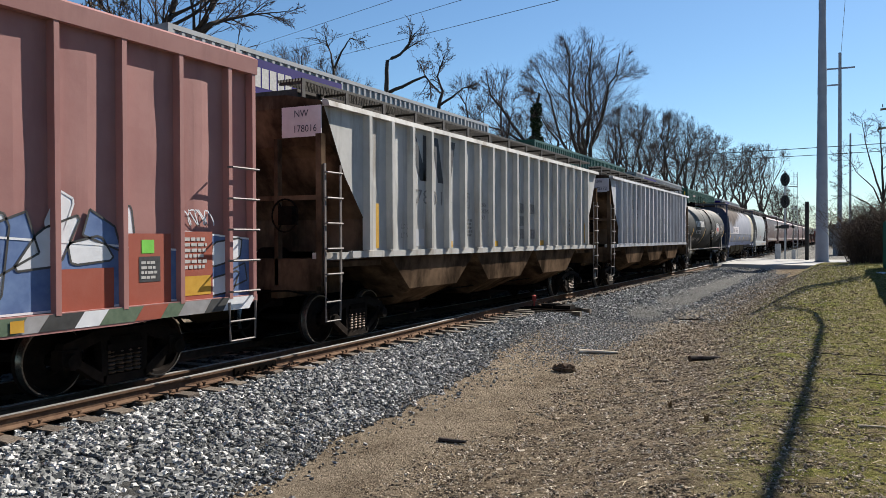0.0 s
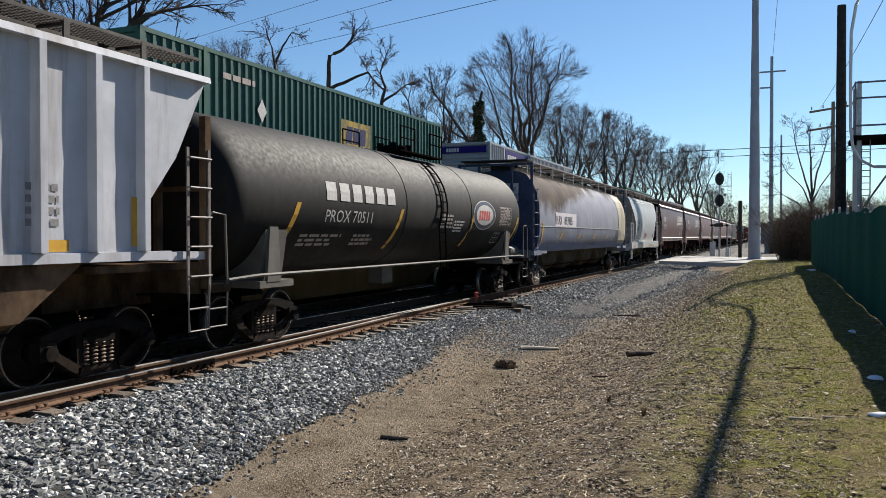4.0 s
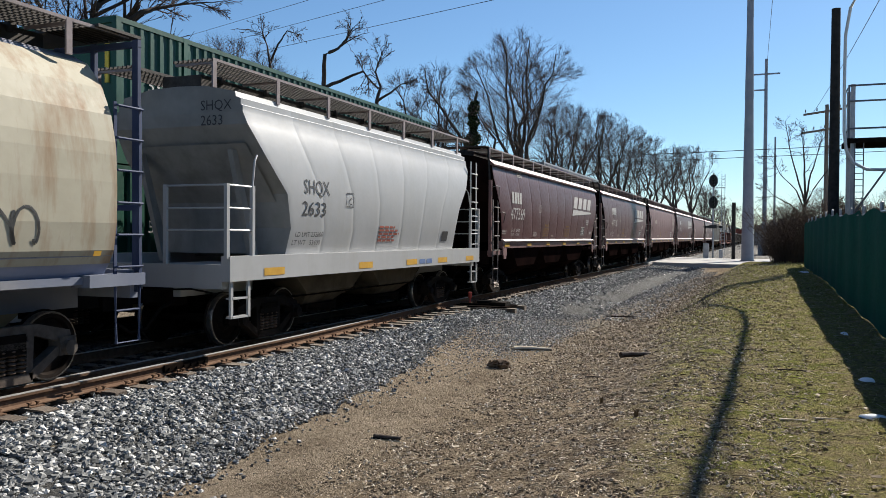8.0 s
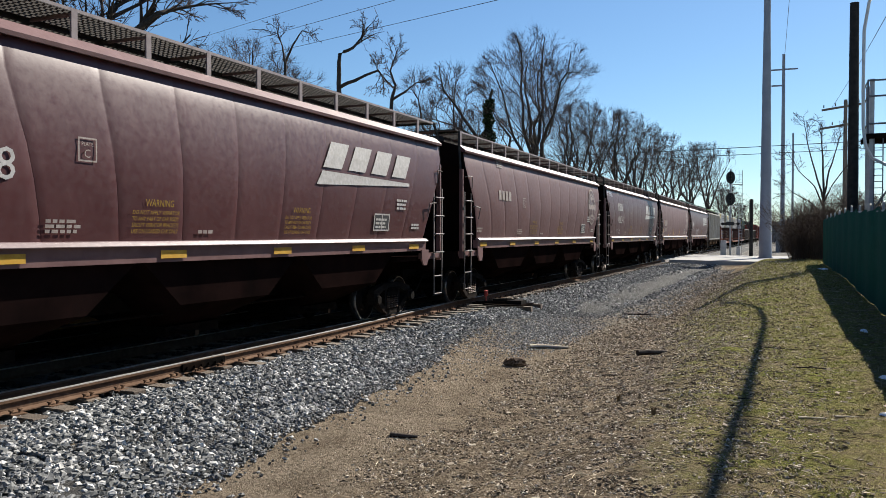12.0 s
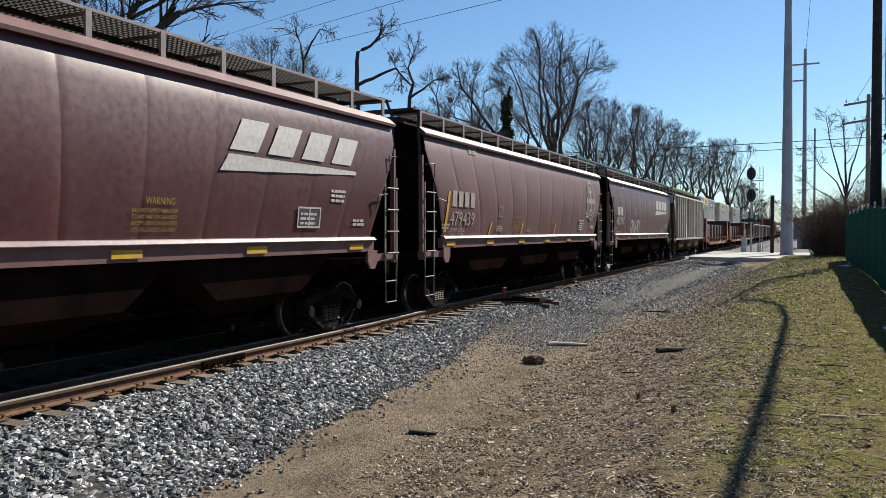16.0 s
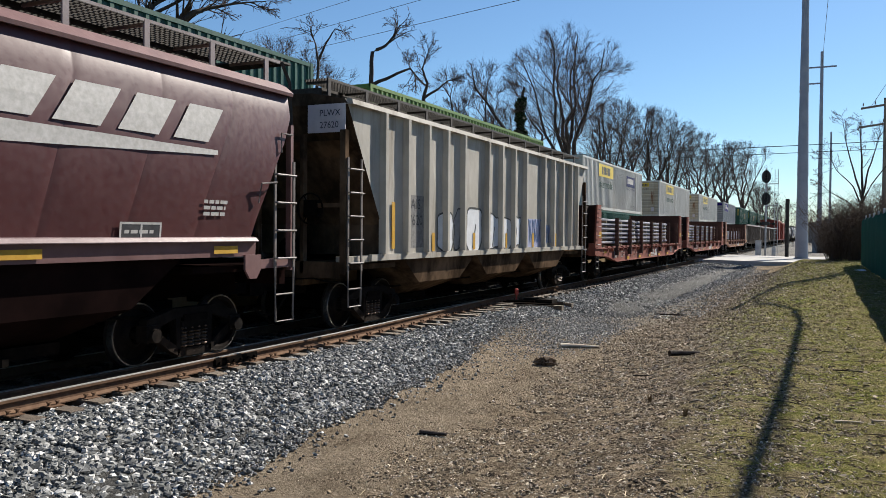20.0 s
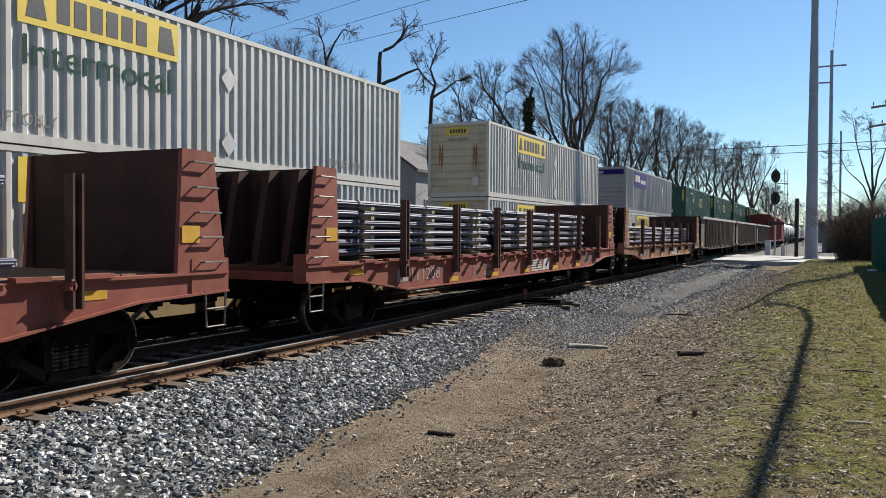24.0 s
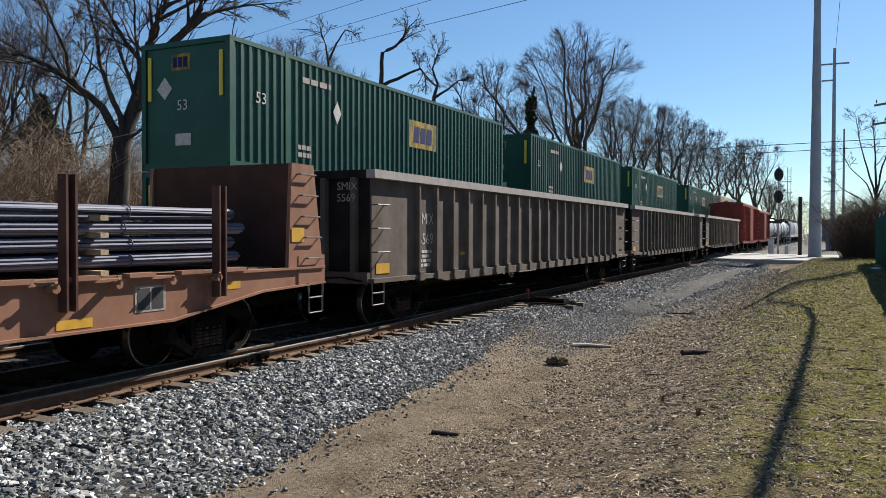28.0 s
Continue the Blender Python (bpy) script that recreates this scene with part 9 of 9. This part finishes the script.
# ---- trees ----
def limb(wood, twig, rnd, p, d, ln, r, lev, last, counts, up=0.12, wild=0.13):
    """One tapering limb that bends as it goes, with side limbs along it, down to twigs."""
    n = (9, 7, 5, 3, 2)[lev]
    pts, q, dd = [p], p.copy(), d.normalized()
    for k in range(n):
        dd = (dd + Vector((rnd.uniform(-1, 1), rnd.uniform(-1, 1), rnd.uniform(-1, 1))) * wild * (1 + 0.25 * lev) + Vector((0, 0, up))).normalized()
        q = q + dd * ln / n
        pts.append(q.copy())
    grow(wood, twig, rnd, pts, ln, r, lev, last, counts, up, wild)


def grow(wood, twig, rnd, pts, ln, r, lev, last, counts, up, wild, start=0.22):
    n = len(pts) - 1
    (wood if lev < 2 else twig).tube(pts, r, (8, 6, 4, 3, 3)[lev], max(0.007, r * ((0.13, 0.2, 0.35, 0.5)[lev])), cap=False)
    if lev >= last:
        return
    for i in range(counts[lev]):
        t = start + (1 - start) * ((i + rnd.random()) / counts[lev])
        k = min(n - 1, int(t * n))
        b = pts[k].lerp(pts[k + 1], t * n - k)
        dd = (pts[k + 1] - pts[k]).normalized()
        side = Vector((rnd.uniform(-1, 1), rnd.uniform(-1, 1), rnd.uniform(-0.6, 0.6)))
        side = (side - dd * side.dot(dd)).normalized()
        nd = dd + side * rnd.uniform(0.4, 0.9)
        limb(wood, twig, rnd, b, nd, ln * (0.62 - 0.36 * t) * rnd.uniform(0.6, 1.15), max(0.009, r * (1 - 0.7 * t) * rnd.uniform(0.32, 0.5)), lev + 1, last, counts, up * 0.9, wild)


def dome_tree(seed, height, stems, spread_, counts, lean=0.0):
    """A forked trunk whose limbs rise and arch outwards into a domed crown that thins to fine twigs."""
    rnd = random.Random(seed)
    wood, twig = Sheet(), Sheet()
    fork = height * 0.3
    mid, rad = Vector((lean * height, 0, height * 0.6)), Vector((spread_ * height, spread_ * height, height * 0.4))

    def room(p, d):
        """How far from p along d the crown's outline lies."""
        a = Vector(((p[k] - mid[k]) / rad[k] for k in range(3)))
        b = Vector((d[k] / rad[k] for k in range(3)))
        q, h, c = b.dot(b), a.dot(b), a.dot(a) - 1
        w = h * h - q * c
        return max(0.3, (-h + math.sqrt(w)) / q) if w > 0 else 0.3

    def sprout(pts, r, lev):
        n = len(pts) - 1
        (wood if lev < 2 else twig).tube(pts, r, (8, 6, 4, 3)[lev], max(0.008, r * (0.16, 0.2, 0.35, 0.4)[lev]), cap=False)
        ln = sum((b - a).length for a, b in zip(pts, pts[1:]))
        m = max(2, int(counts[lev] * rnd.uniform(0.8, 1.2)))
        for i in range(m):
            t = (0.2, 0.15, 0.12, 0.1)[lev] + (0.98 - (0.2, 0.15, 0.12, 0.1)[lev]) * (i + rnd.random()) / m
            k = min(n - 1, int(t * n))
            p = pts[k].lerp(pts[k + 1], t * n - k)
            dd = (pts[k + 1] - pts[k]).normalized()
            side = Vector((rnd.uniform(-1, 1), rnd.uniform(-1, 1), rnd.uniform(-0.7, 0.7)))
            side = (side - dd * side.dot(dd)).normalized()
            out = Vector((p.x - mid.x, p.y - mid.y, 0)) * (0.25 / (spread_ * height))
            d = (dd + side * rnd.uniform(0.55, 1.15) + out + Vector((0, 0, 0.1))).normalized()
            if lev == 3:
                e = p + (d + Vector((0, 0, 0.1))) * rnd.uniform(0.35, 1.0)
                w = d.cross(Vector((rnd.uniform(-1, 1), rnd.uniform(-1, 1), rnd.uniform(-1, 1)))).normalized() * 0.008
                twig.add([p - w, p + w, e], [(0, 1, 2)])
                continue
            reach = room(p, d)
            cl = min(reach * rnd.uniform(0.85, 1.06), ln * (0.8 - 0.3 * t) * rnd.uniform(0.6, 1.15), height * (0.32, 0.17, 0.08)[lev])
            cp, q, s = [p], p.copy(), (5, 4, 2)[lev]
            for _ in range(s):
                d = (d + Vector((rnd.uniform(-1, 1), rnd.uniform(-1, 1), rnd.uniform(-0.8, 1.0))) * 0.26 + Vector((0, 0, 0.04))).normalized()
                q = q + d * cl / s
                cp.append(q.copy())
            sprout(cp, max(0.008, r * (1 - 0.65 * t) * rnd.uniform(0.3, 0.5)), lev + 1)

    r0 = height * 0.021
    wood.tube([Vector((0, 0, -0.3)), Vector((lean * height * 0.2, 0.01 * height, fork * 0.55)), Vector((lean * height * 0.4, 0, fork * 1.02))], r0 * 1.15, 9, r0 * 0.9, cap=False)
    for i in range(stems):
        a = 2 * math.pi * (i + 0.5 * rnd.random()) / stems
        o = 0.15 if i == 0 else (0.35 + 0.62 * ((i * 0.618) % 1.0))
        z = math.sqrt(max(0.0, 1 - o * o)) * rnd.uniform(0.82, 1.0)
        end = Vector((mid.x + rad.x * o * math.cos(a), rad.y * o * math.sin(a), mid.z + rad.z * z))
        st = Vector((lean * height * 0.4, 0, fork * rnd.uniform(0.82, 1.02)))
        bend = Vector((st.x + 0.45 * (end.x - st.x), st.y + 0.45 * (end.y - st.y), st.z + 0.5 * (end.z - st.z)))
        pts = []
        for k in range(10):
            t = k / 9
            w = Vector((rnd.uniform(-1, 1), rnd.uniform(-1, 1), rnd.uniform(-1, 1))) * height * 0.016 * (1 if k else 0)
            pts.append(st * (1 - t) ** 2 + bend * 2 * t * (1 - t) + end * t * t + w)
        sprout(pts, r0 * rnd.uniform(0.42, 0.66), 0)
    return wood, twig


def posed_tree(seed, limbs, counts, last, up=0.06, wild=0.2, start=0.3, reach=99.0):
    """A tree of few crooked limbs: each limb by a handful of bends (sideways, height) and its thickness."""
    rnd = random.Random(seed)
    wood, twig = Sheet(), Sheet()
    for r, bends in limbs:
        pts = [Vector((x, rnd.uniform(-0.04, 0.04) * max(1, abs(z)) * (0 if i == 0 else 1), z)) for i, (x, z) in enumerate(bends)]
        fine = []
        for a, b in zip(pts, pts[1:]):
            for k in range(3):
                j = Vector((rnd.uniform(-1, 1), rnd.uniform(-1, 1), rnd.uniform(-1, 1))) * (0.02 * (b - a).length if k else 0)
                fine.append(a.lerp(b, k / 3) + j)
        fine.append(pts[-1])
        ln = sum((b - a).length for a, b in zip(fine, fine[1:]))
        grow(wood, twig, rnd, fine, min(ln, reach), r, 0, last, counts, up, wild, start)
    return wood, twig


def fast_mesh(name, sheet, material):
    me = bpy.data.meshes.new(name)
    me.from_pydata(sheet.v, [], sheet.f)
    me.materials.append(material)
    me.shade_smooth()
    return me


def tree(label, wood, twig, x, y, z=-0.3, rz=0.0, sc=1.0):
    t = thing("bare_tree", label, "tree", "bare trees", at=pose(x, y, z, 0, 0, rz) @ Matrix.Scale(sc, 4))
    part("trunk", wood, None, t)
    part("crown", twig, None, t)
    return t


def trees():
    kinds = []
    for seed, h, stems, wide, counts, lean in ((1, 20, 8, 0.32, (7, 7, 6, 6), 0.02), (2, 19, 6, 0.31, (7, 6, 5, 6), -0.03), (13, 16, 5, 0.33, (7, 6, 5, 6), 0.03), (15, 14, 4, 0.37, (7, 6, 5, 6), -0.05)):
        wd, tw = dome_tree(seed, h, stems, wide, counts, lean)
        kinds.append((h, fast_mesh("trunk", wd, M_BARK), fast_mesh("crown", tw, M_TWIG)))
    for kind, x, y, h, rz, label in TREES:
        hh, wd, tw = kinds[kind]
        tree(label, wd, tw, x, y, -0.4, rz, h / hh)
    # the great leaning tree beside the tracks
    wd, tw = posed_tree(34, GREAT_TREE, (11, 8, 6), 3, 0.03, 0.15, 0.3, 8.5)
    t = tree("large bare tree with a thick leaning dark trunk", fast_mesh("trunk", wd, M_BARK), fast_mesh("crown", tw, M_TWIG), *GREAT_AT)
    # swelling ochre buds on its outer twigs
    rnd, buds = random.Random(3), Sheet()
    for x, y, z in rnd.sample([v for v in tw.v if v[0] < 0.2], 5200):
        u = Vector((rnd.uniform(-1, 1), rnd.uniform(-1, 1), rnd.uniform(-1, 1))).normalized() * 0.035
        w = u.cross(Vector((rnd.uniform(-1, 1), rnd.uniform(-1, 1), rnd.uniform(-1, 1)))).normalized() * 0.022
        c = Vector((x, y, z))
        buds.add([c + u, c + w, c - u, c - w], [(0, 1, 2, 3)])
    part("buds", fast_mesh("buds", buds, islands("ochre_buds", (0.16, 0.1, 0.05), (0.3, 0.2, 0.1), (0.42, 0.32, 0.18), 0.8, 0.1)), None, t)["kind"] = "stuff"
    for seed, limbs, counts, at, label in SNAGS:
        wd, tw = posed_tree(seed, limbs, counts, 3, 0.02, 0.32, 0.6, 4.2)
        tree(label, fast_mesh("trunk", wd, M_BARK), fast_mesh("crown", tw, M_TWIG), *at)


def ivy_cover(x, y, h):
    """Ivy round a trunk: many small dark leaves in uneven clumps."""
    rnd = random.Random(77)
    lean = lambda z: 0.4 * math.sin(z * 0.55) + 0.2 * math.sin(z * 1.3)
    v, f = [], []
    for _ in range(3600):
        z = h * rnd.random() ** 0.8
        r = (0.5 + 0.75 * rnd.random()) * (1 - 0.5 * z / h) * (0.75 + 1.1 * noise.noise((z * 0.9, 0, 5)))
        a = rnd.random() * 6.283
        c = Vector((r * math.cos(a) + lean(z), r * math.sin(a), z))
        u = Vector((rnd.uniform(-1, 1), rnd.uniform(-1, 1), rnd.uniform(-1, 1))).normalized() * 0.16
        w = u.cross(Vector((rnd.uniform(-1, 1), rnd.uniform(-1, 1), rnd.uniform(-1, 1)))).normalized() * 0.12
        o = len(v)
        v += [tuple(c + u), tuple(c + w), tuple(c - u), tuple(c - w)]
        f.append((o, o + 1, o + 2, o + 3))
    s = Sheet()
    s.v, s.f = v, f
    t = thing("ivy_clad_trunk", "dead trunk thickly clad in dark ivy", "tree", at=pose(x, y, -0.4))
    part("trunk", Sheet().tube([(lean(z), 0, z) for z in np.linspace(0, h + 0.9, 14)], 0.4, 8, 0.12), M_BARK, t)
    part("ivy", fast_mesh("ivy", s, surface("dark_ivy_leaf", (0.018, 0.03, 0.014), (0.035, 0.05, 0.02), 3, 0.6, 0, 0)), None, t)


def brush(name, label, x0, x1, y0, y1, n, h, seed, mat):
    """A thicket of thin bare stems."""
    rnd = random.Random(seed)
    s = Sheet()
    for _ in range(n):
        x, y = rnd.uniform(x0, x1), rnd.uniform(y0, y1)
        hh = h * rnd.uniform(0.4, 1.0)
        p = Vector((x, y, -0.3))
        d = Vector((rnd.uniform(-0.4, 0.4), rnd.uniform(-0.4, 0.4), 1))
        q = p + d * hh * 0.5
        e = q + (d + Vector((rnd.uniform(-0.6, 0.6), rnd.uniform(-0.6, 0.6), 0))) * hh * 0.5
        s.tube([p, q, e], 0.024, 3, 0.007, cap=False)
        for _ in range(9):
            b = q.lerp(e, rnd.random())
            s.tube([b, b + Vector((rnd.uniform(-1, 1), rnd.uniform(-1, 1), rnd.uniform(0, 0.9))) * hh * 0.28], 0.011, 3, 0.004, cap=False)
    return tagged(new(name, fast_mesh(name, s, mat)), label, "brush", kind="stuff")


def evergreen(x, y, h):
    rnd = random.Random(9)
    v, f = [], []
    for _ in range(5200):
        z = h * (0.1 + 0.9 * rnd.random())
        rr = (1 - (z / h) ** 2.2) * h * 0.24 * (0.6 + 0.7 * noise.noise((z * 0.9, 3, 1)) + 0.4 * rnd.random())
        a = rnd.random() * 6.283
        c = Vector((rr * math.cos(a), rr * math.sin(a), z))
        u = Vector((math.cos(a), math.sin(a), rnd.uniform(-0.6, 0.3))) * 0.32
        w = Vector((-math.sin(a), math.cos(a), rnd.uniform(-0.4, 0.4))) * 0.09
        o = len(v)
        v += [tuple(c + u), tuple(c + w), tuple(c - u), tuple(c - w)]
        f.append((o, o + 1, o + 2, o + 3))
    s = Sheet()
    s.v, s.f = v, f
    t = thing("evergreen_tree", "dark evergreen tree behind the tracks", "tree", at=pose(x, y, -0.4))
    part("trunk", Sheet().tube([(0, 0, 0), (0, 0, h * 0.95)], 0.2, 7, 0.03), M_BARK, t)
    part("crown", fast_mesh("crown", s, surface("evergreen_needles", (0.045, 0.065, 0.035), (0.09, 0.105, 0.06), 2, 0.7, 0, 0)), None, t)


def house(label, x, y, w, d, h, roof_h, mat, rz=0.0):
    b = thing("house", label, "house", at=pose(x, y, -0.4, 0, 0, rz))
    s = Sheet()
    s.prism([(0, 0), (w, 0), (w, h), (w / 2, h + roof_h), (0, h)], 0, d, "y")
    part("wall", s, mat, b)
    r = Sheet()
    r.prism([(-0.3, h - 0.1), (w / 2, h + roof_h + 0.05), (w + 0.3, h - 0.1), (w + 0.3, h + 0.1), (w / 2, h + roof_h + 0.28), (-0.3, h + 0.1)], -0.3, d + 0.3, "y")
    part("roof", r, M_ROOF, b)
    for k in range(2):
        for z in (1.0, 3.6):
            wn = part("window", Sheet().box(w * (0.2 + 0.4 * k), w * (0.2 + 0.4 * k) + 0.9, -0.05, 0.02, z, z + 1.3), M_TXT_W, b)
            part("pane", Sheet().box(w * (0.2 + 0.4 * k) + 0.08, w * (0.2 + 0.4 * k) + 0.82, -0.06, -0.052, z + 0.08, z + 1.22), M_SIGNAL, wn)
    for k in range(3):
        wn = part("window", Sheet().box(w - 0.02, w + 0.05, d * (0.15 + 0.3 * k), d * (0.15 + 0.3 * k) + 0.9, 3.4, 4.7), M_TXT_W, b)
        part("pane", Sheet().box(w + 0.052, w + 0.06, d * (0.15 + 0.3 * k) + 0.08, d * (0.15 + 0.3 * k) + 0.82, 3.48, 4.62), M_SIGNAL, wn)
    return b


M_ROOF = surface("grey_shingle_roof", (0.1, 0.1, 0.105), (0.16, 0.155, 0.15), 2, 0.9, 0, 0.3)
M_HOUSE = surface("pale_house_siding", (0.5, 0.48, 0.44), (0.58, 0.56, 0.52), 1, 0.8, 0, 0.1)
M_HOUSE2 = surface("grey_house_siding", (0.26, 0.26, 0.26), (0.33, 0.33, 0.33), 1, 0.8, 0, 0.1)
TREES = [
    (3, -27, 67.1, 17.1, 10, "bare spreading tree behind the tracks"),
    (0, -25, 83.5, 23.8, 20, "tall bare tree with a dense twiggy crown"),
    (1, -28, 112.7, 20.8, 200, "tall bare tree with a dense twiggy crown"),
    (2, -29, 127.0, 23.2, 60, "bare tree with fine upright twigs"),
    (1, -28, 145.3, 24.5, 130, "bare tree with fine upright twigs"),
    (0, -30, 177.3, 27.0, 300, "bare tree with fine upright twigs"),
    (2, -28, 200.1, 23.0, 170, "bare tree with fine upright twigs"),
    (3, -30, 243.7, 30.8, 30, "distant bare tree behind the tracks"),
    (1, -30, 288.4, 33.5, 90, "distant bare tree behind the tracks"),
    (2, -32, 374.9, 42.5, 45, "distant bare tree behind the tracks"),
    (0, -32, 460.9, 30.5, 45, "distant bare tree behind the tracks"),
    (3, -34, 594.2, 34.7, 15, "distant bare tree behind the tracks"),
    (3, -38, 85.8, 16, 15, "bare tree far behind the tracks"),
    (2, -40, 105.7, 19.6, 75, "bare tree far behind the tracks"),
    (3, -42, 57, 10.9, 75, "bare tree far behind the tracks"),
    (2, -46, 74.3, 13.1, 175, "bare tree far behind the tracks"),
    (2, -30, 22.7, 12.2, 70, "bare tree with thin drooping branches"),
    (3, -34, 28.5, 12.1, 140, "bare tree with thin branches"),
    (2, -26, 17.6, 10, 140, "bare tree with thin branches"),
    (2, -30, 39.6, 13.9, 50, "bare spreading tree behind the tracks"),
    (3, -33, 49.1, 14.1, 110, "bare spreading tree behind the tracks"),
    (3, -32, 38.6, 12.4, 10, "bare spreading tree behind the tracks"),
    (2, 30, 230, 16, 20, "distant bare tree beyond the crossing"),
    (3, 12, 210, 14, 70, "distant bare tree beyond the crossing"),
    (2, -10, 250, 12, 10, "distant bare tree beyond the crossing"),
    (3, -16, 258, 11, 60, "distant bare tree beyond the crossing"),
    (2, -5, 262, 10.5, 100, "distant bare tree beyond the crossing"),
    (1, -13, 266, 12, 0, "distant bare tree beyond the crossing"),
    (1, 20, 240, 13, 40, "distant bare tree beyond the crossing"),
]
GREAT_AT = (-22.0, 20.1, -0.4, 47.6)
GREAT_TREE = [
    (0.36, [(0.05, 0), (0.14, 4.0), (0.18, 5.15), (0.41, 6.03), (0.75, 6.99), (0.91, 7.87), (1.14, 8.83), (1.39, 9.7), (1.63, 10.2), (1.9, 11.5), (2.2, 13)]),
    (0.19, [(0.9, 7.6), (1.7, 8.73), (2.36, 9.44), (2.77, 10.05), (3.3, 11.2), (3.6, 12.5)]),
    (0.11, [(2.2, 9.3), (2.9, 9.9), (3.5, 10.2), (4.4, 10.5), (5.4, 10.6)]),
    (0.17, [(0.2, 5.1), (0, 5.76), (-0.39, 6.47), (-0.96, 6.99), (-1.46, 7.43), (-2.02, 7.81), (-2.84, 8.08), (-3.64, 7.87), (-4.8, 8.3)]),
    (0.12, [(0.25, 5.6), (0.18, 6.2), (-0.16, 6.99), (-0.48, 8.04), (-0.6, 9.17), (-0.96, 10.2), (-1.2, 11.5)]),
    (0.11, [(0.9, 7.7), (0.78, 8.2), (0.34, 8.73), (-0.07, 9.44), (-0.39, 10.2), (-0.6, 11.6)]),
    (0.08, [(0.8, 7.9), (0.73, 8.35), (0.65, 9.3), (0.62, 10.2), (0.7, 11.5)]),
    (0.07, [(-1.4, 7.4), (-1.5, 8.3), (-1.9, 9.2), (-2.3, 10.3), (-2.6, 11)]),
    (0.06, [(0.3, 5.4), (0.9, 5.9), (1.5, 6.6), (1.8, 7.6)])]
SNAGS = [
    (3, [(0.15, [(0, 0), (0, 10.4), (0.06, 11.9), (0.75, 12.3), (1.25, 12.9), (1.5, 13.3)]), (0.1, [(0.1, 10.2), (1.2, 10.75), (2.1, 11.1), (2.35, 10.7), (2.4, 10.2)])],
     (10, 5, 4), (-22.0, 38.0, -0.4, 30), "dead snag with one long crooked limb"),
    (5, [(0.16, [(0, 0), (0, 11.2), (0.25, 12.2), (-0.1, 13.2), (0.4, 14.6)]), (0.1, [(0.05, 11.2), (0.9, 11.7), (1.6, 12.4), (2.2, 12.4)]), (0.07, [(0.1, 12.0), (-0.9, 13.0), (-1.2, 14.0)])],
     (12, 6, 5), (-24.0, 48.35, -0.4, 26), "dead snag with bushy twigs"),
    (7, [(0.1, [(0, 0), (0.05, 11), (-0.1, 12.1), (-0.4, 12.9)]), (0.07, [(0.05, 11.2), (0.45, 12.1), (0.9, 12.9), (1.3, 12.8)])],
     (8, 5, 4), (-24.0, 35.9, -0.4, 33), "thin dead snag with crooked limbs"),
    (9, [(0.24, [(0, 0), (0, 8), (-1.0, 10.5), (-3.0, 13.5), (-4.2, 15), (-4.6, 17)]), (0.1, [(-1.2, 10.8), (-3.5, 12.0), (-5.2, 12.6), (-6.5, 13.8)])],
     (11, 7, 6), (-24.0, 68.1, -0.4, 19), "bare tree leaning out over the tracks"),
    (11, [(0.13, [(-0.1, 0), (-0.2, 3.5), (-0.1, 4.9), (-0.2, 6.6), (-0.28, 8.4), (-0.35, 9.6)]), (0.07, [(-0.15, 4.6), (-0.7, 6.6), (-1.2, 8.6), (-1.4, 10.1)]), (0.07, [(-0.1, 4.9), (0.2, 6.6), (0.65, 8.1), (0.95, 9.3)]),
          (0.06, [(-0.2, 4.2), (-0.7, 5.5), (-1.75, 6.6), (-2.45, 8.0)]), (0.05, [(-0.2, 3.6), (-1.05, 4.5), (-2.1, 5.1), (-2.9, 5.9)]), (0.06, [(-0.1, 4.4), (0.35, 5.5), (1.4, 7.0), (1.7, 8.4)])],
     (9, 5, 3), (2.5, 62.0, -0.2, 0), "sparse bare tree beside the fence end")]

ground()
tracks()
ballast()
grass()
litter()
crossing()
signal()
poles()
fence()
yard_building()
wires()
trees()
brush("brush", "grey-brown leafless thicket behind the tracks", -42, -22, 4, 44, 1300, 6.0, 5, M_BRUSH)
brush("brush", "dense brown leafless thicket under the leaning tree", -28, -23, 8, 27, 1700, 5.6, 15, M_BRUSH)
brush("brush", "grey-brown leafless thicket along the far tracks", -40, -26, 50, 140, 700, 5.0, 6, M_TWIG)
brush("brush", "dark leafless bushes by the fence end", 0.4, 8.0, 55, 66, 1500, 4.6, 7, M_BUSH)
brush("brush", "dark leafless bushes beyond the crossing", -0.5, 7.0, 100, 108, 700, 2.4, 9, M_BARK)
brush("brush", "distant leafless hedge beyond the crossing", -30, 60, 170, 260, 1100, 7.0, 8, M_BARK)
ivy_cover(-24, 66.9, 14.0)
evergreen(-30, 23.5, 8.0)
house("pale gabled house behind the brush", -61.5, 44.6, 5, 9, 6.8, 2.7, M_HOUSE, 52)
house("grey two-storey house behind the tracks", -33, 50, 7, 9, 6.6, 2.4, M_HOUSE2)
house("low pale building beyond the crossing", -1.2, 112, 12, 8, 3.3, 0.5, M_HOUSE2)
house("grey building far beyond the crossing", -4, 270, 22, 10, 6.0, 2.0, M_HOUSE2)


motions()
